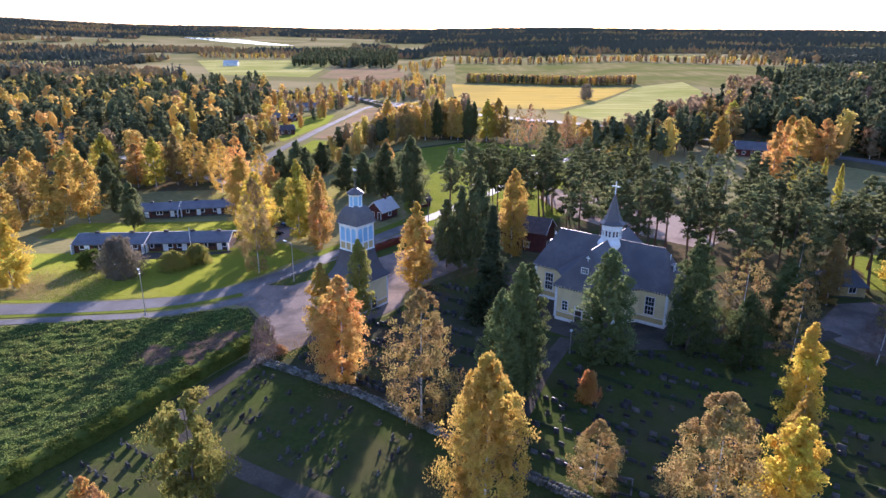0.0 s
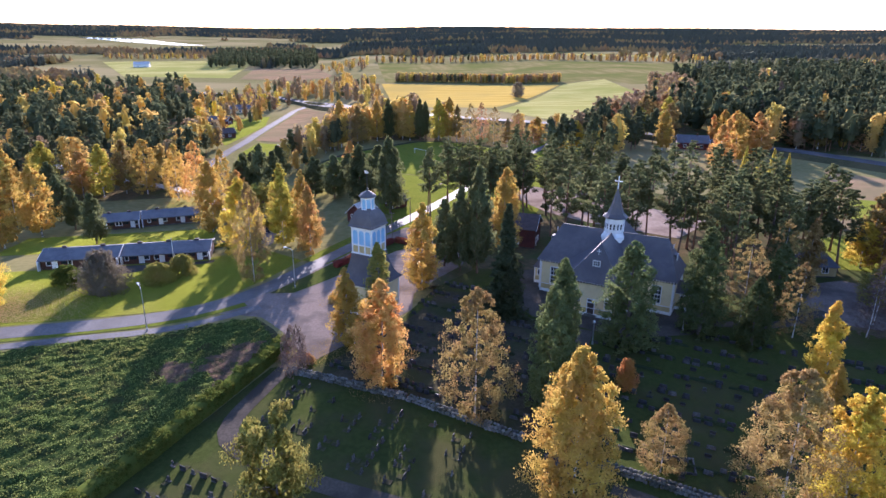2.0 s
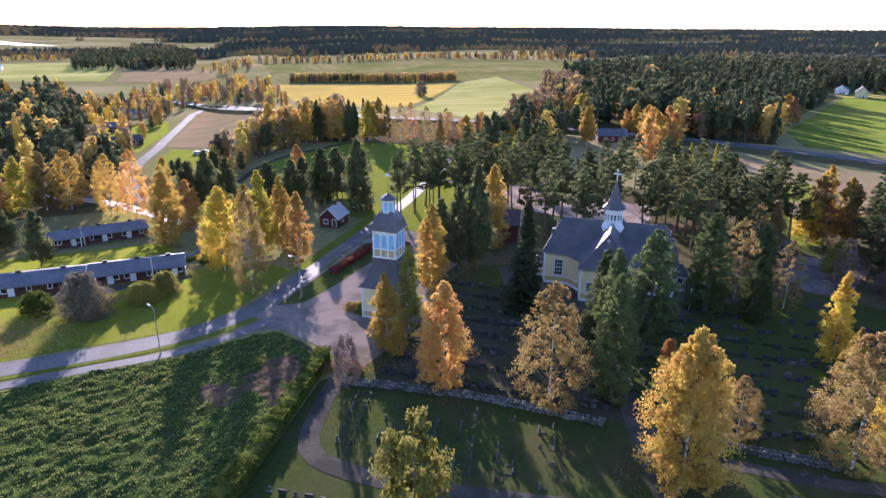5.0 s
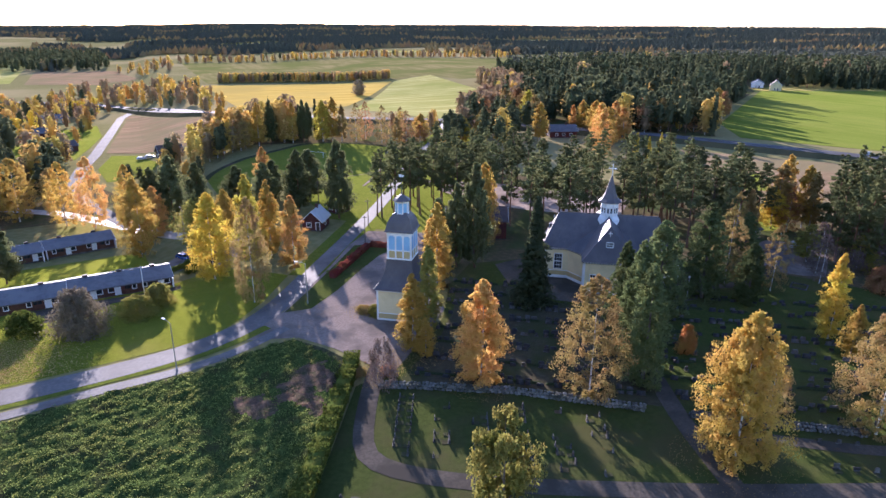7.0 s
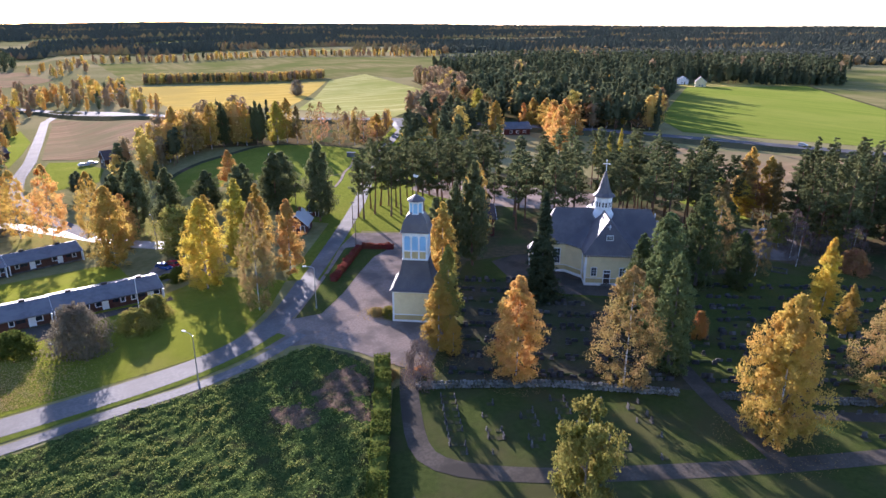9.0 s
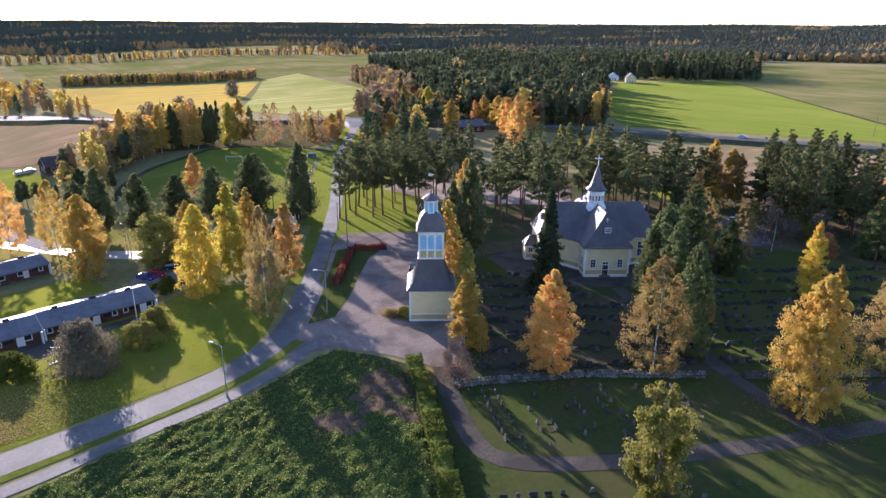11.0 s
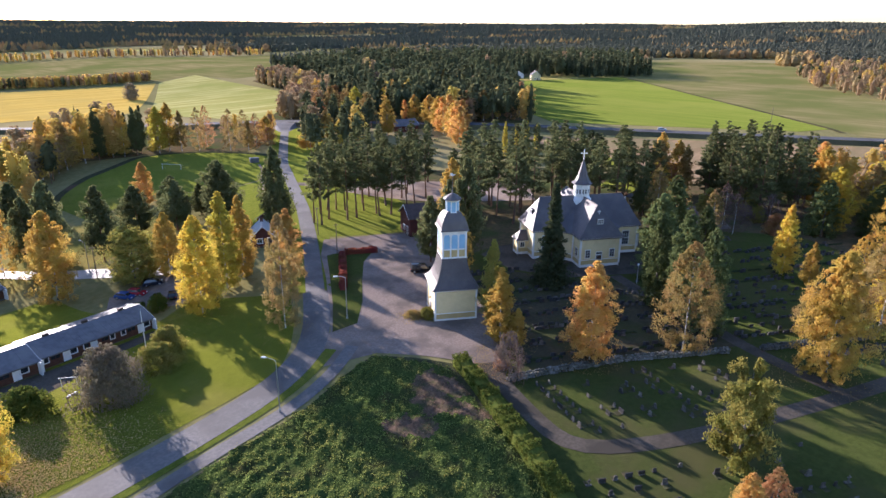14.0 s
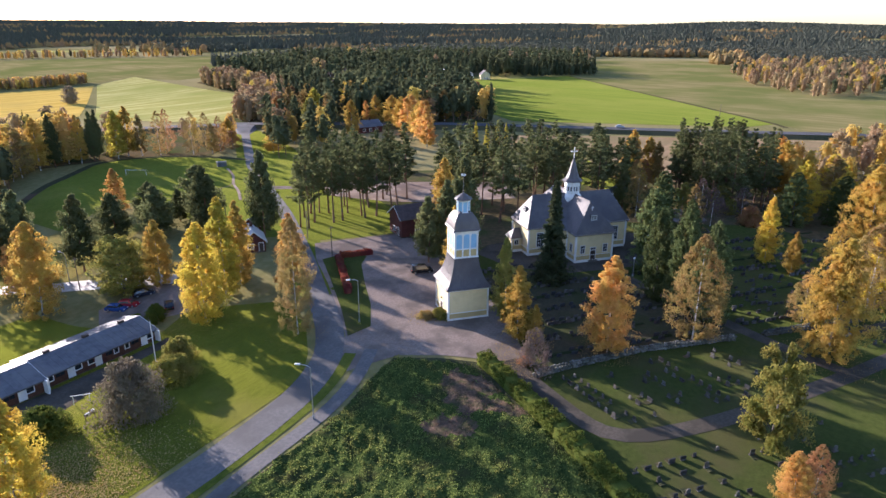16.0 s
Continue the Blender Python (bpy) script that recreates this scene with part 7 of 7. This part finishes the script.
hedge([(-30.2, 101.0), (-32.6, 96.0), (-38.5, 85.0), (-44.5, 74.0), (-53, 60.5), (-62, 46)], 2.3, 2.1, "hedge", "long green hedge between crop field and churchyard path", 260, 0.15)
hedge([(-23.0, 138.0), (-16, 146.4), (-9.6, 154.3)], 1.5, 1.25, "red", "clipped red-leaved hedge on the grass island", 170, 0.15, "red hedges")
hedge([(-8.6, 154.6), (-2.2, 150.4)], 1.5, 1.25, "red", "clipped red-leaved hedge along the car park", 170, 0.15, "red hedges")
hedge([(-57.5, 168.0), (-50, 169.5)], 1.2, 1.0, "hedge", "low hedge behind the row house", 90, 0.2)
# shrubs at the foot of the tower and the wall's end
for row in (("bush", "olive", -20.8, 116.6, 2.0, 1.8), ("bush", "tan", -22.4, 118.6, 1.4, 1.7), ("bush", "tan", -30.6, 97.3, 0.8, 1.6), ("bush", "rust", -26.3, 95.2, 1.4, 1.3)):
    plant(*row, group="low shrubs", label="low autumn shrub at the car park edge")


FIELD = [(-150, 101.5), (-130, 103.5), (-82, 106.6), (-69, 109.2), (-53, 110.6), (-44, 113), (-37, 113.5), (-34, 108), (-32, 102), (-43, 77), (-55, 57), (-79, 23), (-168, 23), (-168, 101)]
rng = np.random.default_rng(21)
WITHERED = ((-37.2, 101, 3.6), (-41, 97.5, 2.6), (-48, 97, 2.2), (-46, 94, 2.6), (-38.5, 89.8, 2.4), (-34.5, 95.5, 2.6), (-40, 93.5, 1.8), (-74, 72, 3))


def crop_growth(x, y):
    """Height of the plants over the soil, and how withered they are."""
    brown = sum(math.exp(-(((x - bx) / br) ** 2 + ((y - by) / br) ** 2)) for bx, by, br in WITHERED) + 0.35 * noise.noise((x * 0.5, y * 0.5, 7.0))
    a, c = 0.755 * x + 0.655 * y, -0.655 * x + 0.755 * y
    n = noise.noise((a * 0.42, c * 0.8, 3.0)) + 0.55 * noise.noise((a * 1.0, c * 1.6, 9.0)) + 0.5 * noise.noise((x * 0.12, y * 0.12, 2.0))
    return 0.24 + 0.55 * max(-0.35, min(1.0, n)) * (1 - 0.5 * min(1, max(0, brown))), brown


# the crop's leafy top as one uneven canopy
step, cx0, cy0, cnx, cny = 0.46, -167.6, 23.4, 297, 197
cv, keepers, ci = [], [], []
for j in range(cny):
    for i in range(cnx):
        x, y = cx0 + i * step, cy0 + j * step
        hgt, brown = crop_growth(x, y)
        cv.append((x, y, land(x, y) + 0.05 + hgt))
        keepers.append((inside(x, y, FIELD), brown))
cf = []
for j in range(cny - 1):
    for i in range(cnx - 1):
        q = (j * cnx + i, j * cnx + i + 1, (j + 1) * cnx + i + 1, (j + 1) * cnx + i)
        if all(keepers[k][0] for k in q):
            cf.append(q)
            ci.append(1 if keepers[q[0]][1] > 0.55 else 0)
canopy = quad_mesh("crop_canopy", np.array(cv), np.array(cf), ["crop_bed", "weed_bed"], np.array(ci))
tagged(canopy, "dense uneven growth of low green field plants", "plants", kind="stuff")
tuft, weed = [], []
while len(tuft) < 15500:
    x, y = rng.uniform(-128, -31), rng.uniform(50, 114)
    if not inside(x, y, FIELD):
        continue
    hgt, brown = crop_growth(x, y)
    if brown > 0.45 + rng.uniform(-0.1, 0.25):
        if rng.uniform() < 0.5:
            weed.append((x, y, hgt))
    elif rng.uniform() < 0.25 + hgt * 1.6:
        tuft.append((x, y, hgt))


def clumps(spots, k, size, rng, lift):
    base = np.array([(x, y, land(x, y) + 0.05 + h) for x, y, h in spots])
    c = np.repeat(base, k, axis=0) + rng.normal(size=(len(spots) * k, 3)) * np.array([0.2, 0.2, 0.06]) + np.array([0, 0, lift])
    return kites(c, size, rng, np.array([0, 0, 0.35]) + rng.normal(size=(len(c), 3)) * 0.5)


v, f = clumps(tuft, 5, 0.13, rng, 0.07)
tagged(quad_mesh("crop_plants", v, f, ["crop"]), "low leafy green plants covering the field", "plants", kind="stuff")
v, f = clumps(weed, 4, 0.13, rng, 0.05)
tagged(quad_mesh("dead_weeds", v, f, ["weeds"]), "withered rust-brown weeds in the field", "plants", kind="stuff")
# fallen leaves below the birches
fall = []
for x, y, r, n in ((-14.8, 86.3, 4.5, 900), (-20, 99, 4.5, 700), (4.8, 56.2, 7, 900), (-28, 96, 4, 700), (-22.5, 119, 3, 400), (-41, 133, 5, 500), (-47, 152, 6, 500), (-24, 97.5, 4, 600), (-5, 123, 4, 500)):
    a, d = rng.uniform(0, 2 * math.pi, n), r * np.sqrt(rng.uniform(0, 1, n)) * 1.15
    fall += [(x + p, y + q) for p, q in zip(d * np.cos(a), d * np.sin(a))]
v, f = kites(np.array([(x, y, land(x, y) + 0.09) for x, y in fall]), 0.085, rng, None)
v[:, 2] = np.minimum(v[:, 2], np.repeat([land(x, y) + 0.14 for x, y in fall], 4))
tagged(quad_mesh("fallen_leaves", v, f, ["tan"]), "fallen yellow birch leaves on grass and gravel", "leaves", kind="stuff")


litter = []
while len(litter) < 15000:
    x, y = rng.normal(-88, 7.5), rng.normal(124, 6.5)
    if -104 < x < -66 and 119.3 < y < 143:
        litter.append((x, y, land(x, y)))
litter = np.array(litter)
v, f = kites(litter + np.array([0, 0, 0.09]), 0.12, rng, None)
v[:, 2] = np.clip(v[:, 2], np.repeat(litter[:, 2], 4) + 0.04, np.repeat(litter[:, 2], 4) + 0.13)
tagged(quad_mesh("leaf_litter", v, f, ["litter"]), "dry tan leaf litter thick on the lawn", "leaves", kind="stuff")


# ---- gravestones ----
def gravestone(kind):
    ob = new("gravestone")
    mat = MAT["black_stone" if kind == 2 else "granite"]
    part("base", boxes((-0.55, 0.55, -0.2, 0.2, -0.15, 0.18), bevel=0.02), MAT["granite"], ob)
    if kind == 0:
        bm = boxes((-0.42, 0.42, -0.09, 0.09, 0.18, 1.0), bevel=0.04)
    elif kind == 1:
        bm = bmesh.new()
        pts = [(-0.36, 0.18), (0.36, 0.18), (0.4, 0.75), (0.24, 1.02), (-0.2, 1.06), (-0.4, 0.8)]
        a = [bm.verts.new((x, -0.1, z)) for x, z in pts]
        b = [bm.verts.new((x * 0.94, 0.1, z * 0.98)) for x, z in pts]
        bm.faces.new(a)
        bm.faces.new(b[::-1])
        for i in range(6):
            bm.faces.new((a[i], b[i], b[(i + 1) % 6], a[(i + 1) % 6]))
    elif kind == 2:
        bm = boxes((-0.65, 0.65, -0.1, 0.1, 0.18, 0.85), bevel=0.03)
    else:
        bm = boxes((-0.08, 0.08, -0.07, 0.07, 0.18, 1.35), (-0.34, 0.34, -0.07, 0.07, 0.9, 1.06))
    part("cross" if kind == 3 else "slab", bm, mat, ob)
    part("flower_bed", boxes((-0.55, 0.55, 0.2, 1.2, -0.1, 0.07), bevel=0.03), MAT["soil"], ob)
    lab = ("grey granite gravestone with a small flower bed", "rough grey fieldstone grave marker", "wide black polished gravestone", "grey stone cross on a grave")[kind]
    return tagged(ob, lab, "gravestone", "gravestones")


STONES = [None] * 4
count = 0


def grave(x, y, turn, rng):
    global count
    if count >= 298:
        return
    k = rng.choices(range(4), (5, 3, 3, 0.6))[0]
    m = pose(x, y, land(x, y) + 0.04, rng.uniform(-4, 4), rng.uniform(-3, 3), turn + rng.uniform(-4, 4)) @ Matrix.Diagonal((rng.uniform(0.55, 0.85),) * 3 + (1,))
    if STONES[k] is None:
        STONES[k] = gravestone(k)
        STONES[k].matrix_basis = m
    else:
        s = STONES[k].scale
        copy_thing(STONES[k], m @ Matrix.Diagonal((1 / s[0], 1 / s[1], 1 / s[2], 1)))
    count += 1


grng = random.Random(12)
along = Vector((-0.434, -0.9))
acrs = Vector((0.82, -0.57))
wall_turn = math.degrees(math.atan2(-0.57, 0.82))
for i in range(6):
    for s in (-1, 1):
        for j in range(9):
            if grng.random() < (0.85, 0.5, 0.5, 0.85, 0.5, 0.35)[i]:
                p = Vector((-26.3, 87.6)) + acrs * (i * 5.3 + s * 1.0) + along * (j * 1.62)
                grave(p.x, p.y, math.degrees(math.atan2(along.y, along.x)) + (180 if s > 0 else 0), grng)
for r_, off in enumerate((3.0, 5.2, 8.2, 10.4, 13.4)):
    for j in range(18):
        if grng.random() < 0.6:
            p = Vector((-39.5, 73.8)) + acrs * (j * 1.75) + Vector((-0.55, -0.83)) * off
            grave(p.x, p.y, wall_turn + (180 if r_ % 2 else 0), grng)
for off in (0, 5.55, 11.1, 16.65, 22.2):
    for j in range(13):
        if grng.random() < 0.5:
            p = Vector((-0.4, 111.3)) + acrs * (j * 1.7 - off * 0.3) + Vector((-0.57, -0.82)) * off
            if inside(p.x, p.y, [(-8, 113), (-2, 128), (-20, 112), (-19, 100)]):
                continue
            grave(p.x, p.y, wall_turn, grng)
for r_ in range(9):
    for j in range(20):
        p = Vector((24.5, 91.5)) + acrs * (j * 2.3) + Vector((-0.57, -0.82)) * (r_ * 5.55)
        if grng.random() < 0.55 and p.x > 15 and not (36 < p.x < 56 and p.y > 95):
            grave(p.x, p.y, wall_turn + (180 if r_ % 2 else 0), grng)
# rows of low stones farther off, and the clipped shrubs behind them
V, F, M = [], [], []


def low_block(x, y, w, d, h, turn, mat):
    m = pose(x, y, land(x, y) - 0.05, grng.uniform(-3, 3), 0, turn)
    k = len(V)
    V.extend(m @ Vector((sx * w * (0.85 if z else 1), sy * d * (0.8 if z else 1), z)) for z in (0, h) for sx, sy in ((-1, -1), (1, -1), (1, 1), (-1, 1)))
    F.extend([(k, k + 1, k + 5, k + 4), (k + 1, k + 2, k + 6, k + 5), (k + 2, k + 3, k + 7, k + 6), (k + 3, k, k + 4, k + 7), (k + 4, k + 5, k + 6, k + 7)])
    M.extend([mat] * 5)


def grave_ground(x, y):
    near_path = abs(x - (6.5 + (y - 68) * 0.47)) < 2.2
    return not near_path and y > 97 - 0.69 * (x + 29) and x < 78 and not (14 < x < 55 and y > 96) and not inside(x, y, [(-8, 113), (-2, 128), (-20, 112), (-19, 100)])


for r_ in range(11):
    line = Vector((0.57, 0.82)) * (103 - 5.55 * r_)
    j = -72.0
    while j < 75:
        # a clipped strip with stones on both its sides
        run = grng.uniform(3, 9)
        p = line + Vector((0.82, -0.57)) * (j + run / 2)
        if grave_ground(p.x, p.y) and grng.random() < 0.7:
            low_block(p.x, p.y, run / 2, 0.22, grng.uniform(0.3, 0.5), wall_turn + grng.uniform(-1, 1), 2)
        q = 0.6
        while q < run:
            for s in (-1, 1):
                p = line + Vector((0.82, -0.57)) * (j + q + grng.uniform(-0.2, 0.2)) + Vector((0.57, 0.82)) * (s * 0.6)
                if grave_ground(p.x, p.y) and grng.random() < (0.55 if p.x > 15 else 0.75):
                    low_block(p.x, p.y, grng.uniform(0.35, 0.7), 0.12, grng.uniform(0.5, 0.95), wall_turn + grng.uniform(-5, 5), grng.choice((0, 1, 1)))
            q += grng.uniform(1.2, 1.9)
        j += run + grng.uniform(0.2, 1.5)
tagged(quad_mesh("grave_rows", np.array(V), np.array(F), ["granite", "black_stone", "hedge_dark"], np.array(M)), "close rows of low dark gravestones and clipped shrubs", "gravestones", kind="stuff")
# kerbed family graves
for x, y, t in ((64.5, 93, 30), (21, 63, -20)):
    ob = new("grave_kerb")
    ob.matrix_basis = pose(x, y, land(x, y) + 0.04, 0, 0, t)
    for b in ((-1.6, 1.6, -1.6, -1.4, -0.1, 0.25), (-1.6, 1.6, 1.4, 1.6, -0.1, 0.25), (-1.6, -1.4, -1.4, 1.4, -0.1, 0.25), (1.4, 1.6, -1.4, 1.4, -0.1, 0.25)):
        part("kerbstone", boxes(b, bevel=0.02), MAT["granite"], ob)
    tagged(ob, "square pale stone kerb round a family grave", "grave kerb")

# ---- churchyard wall of field stones ----
wall = new("stone_wall")
tagged(wall, "low dry wall of grey field stones round the churchyard", "wall", kind="structure")
LINE = [(-29.0, 92.2), (-11.4, 82.0), (3.2, 70.2)]
LINE2 = [(7.6, 66.6), (13, 62.5), (26, 53)]
srng = random.Random(3)


def stone_mesh(seed):
    r = random.Random(seed)
    bm = bmesh.new()
    bmesh.ops.create_icosphere(bm, subdivisions=1, radius=0.5)
    for v in bm.verts:
        v.co *= r.uniform(0.82, 1.1)
    me = bpy.data.meshes.new("stone")
    bm.to_mesh(me)
    bm.free()
    me.materials.append(MAT["stone"])
    return me


SHARED = [stone_mesh(i) for i in range(7)]
spots = []
for line, sect in ((LINE, 0), (LINE2, 1)):
    for a, b in zip(line, line[1:]):
        L = math.dist(a, b)
        dx, dy = (b[0] - a[0]) / L, (b[1] - a[1]) / L
        n = int(L / 0.56)
        for i in range(n):
            for lev, zz, sc in ((0, 0.24, 0.62), (1, 0.72, 0.56)):
                for s in (-1, 1):
                    o = s * 0.34 + srng.uniform(-0.06, 0.06)
                    q = (i + 0.5 + 0.5 * lev) * 0.56 + srng.uniform(-0.08, 0.08)
                    x, y = a[0] + dx * q - dy * o, a[1] + dy * q + dx * o
                    spots.append((x, y, land(x, y) + zz + srng.uniform(-0.06, 0.08), sc * srng.uniform(0.85, 1.2), math.degrees(math.atan2(dy, dx)), sect))
near = [s for s in spots if s[5] == 0][:296]
rest = [s for s in spots if s not in near]
for x, y, z, sc, t, _ in near:
    ob = new("stone", SHARED[srng.randrange(7)])
    ob.parent = wall
    ob.matrix_basis = pose(x, y, z, srng.uniform(-20, 20), srng.uniform(-20, 20), t + srng.uniform(-25, 25)) @ Matrix.Diagonal((sc * 1.15, sc * 0.95, sc * 0.95, 1))
V, F = [], []
for x, y, z, sc, t, _ in rest:
    m = pose(x, y, z, srng.uniform(-20, 20), srng.uniform(-20, 20), t + srng.uniform(-25, 25)) @ Matrix.Diagonal((sc * 1.15, sc * 0.95, sc * 0.95, 1))
    me = SHARED[srng.randrange(7)]
    k = len(V)
    V += [m @ v.co for v in me.vertices]
    F += [tuple(k + i for i in p.vertices) for p in me.polygons]
tagged(mesh_ob("rubble", V, F, MAT["stone"], wall), kind="stuff")


# ---- on the grass of the hollow ----
def football_goal(x, y, turn, w=7.2, h=1.9):
    ob = new("football_goal")
    ob.matrix_basis = pose(x, y, land(x, y) + 0.05, 0, 0, turn)
    for s in (-1, 1):
        part("post", boxes((s * w / 2 - 0.05, s * w / 2 + 0.05, -0.05, 0.05, -0.2, h)), MAT["white_paint"], ob)
        bm = bmesh.new()
        tube(bm, [(s * w / 2, 0, h), (s * w / 2, 1.0, h - 0.1), (s * w / 2, 2.0, 0.0)], [0.04, 0.04, 0.04], 6)
        part("stay", bm, MAT["steel"], ob)
    part("crossbar", boxes((-w / 2 - 0.05, w / 2 + 0.05, -0.05, 0.05, h, h + 0.1)), MAT["white_paint"], ob)
    return tagged(ob, "white football goal frame on mown grass", "goal", "football goals")


football_goal(9.0, 273.4, -54)
box_store = new("storage_box")
box_store.matrix_basis = pose(37.2, 263.0, land(37.2, 263.0) + 0.04, 0, 0, -25)
part("body", boxes((-1.7, 1.7, -1.0, 1.0, -0.1, 1.6), bevel=0.03), MAT["roof_dark"], box_store)
part("lid", boxes((-1.8, 1.8, -1.1, 1.1, 1.6, 1.75), bevel=0.03), MAT["roof_dark"], box_store)
tagged(box_store, "dark storage box beside the footpath", "box")
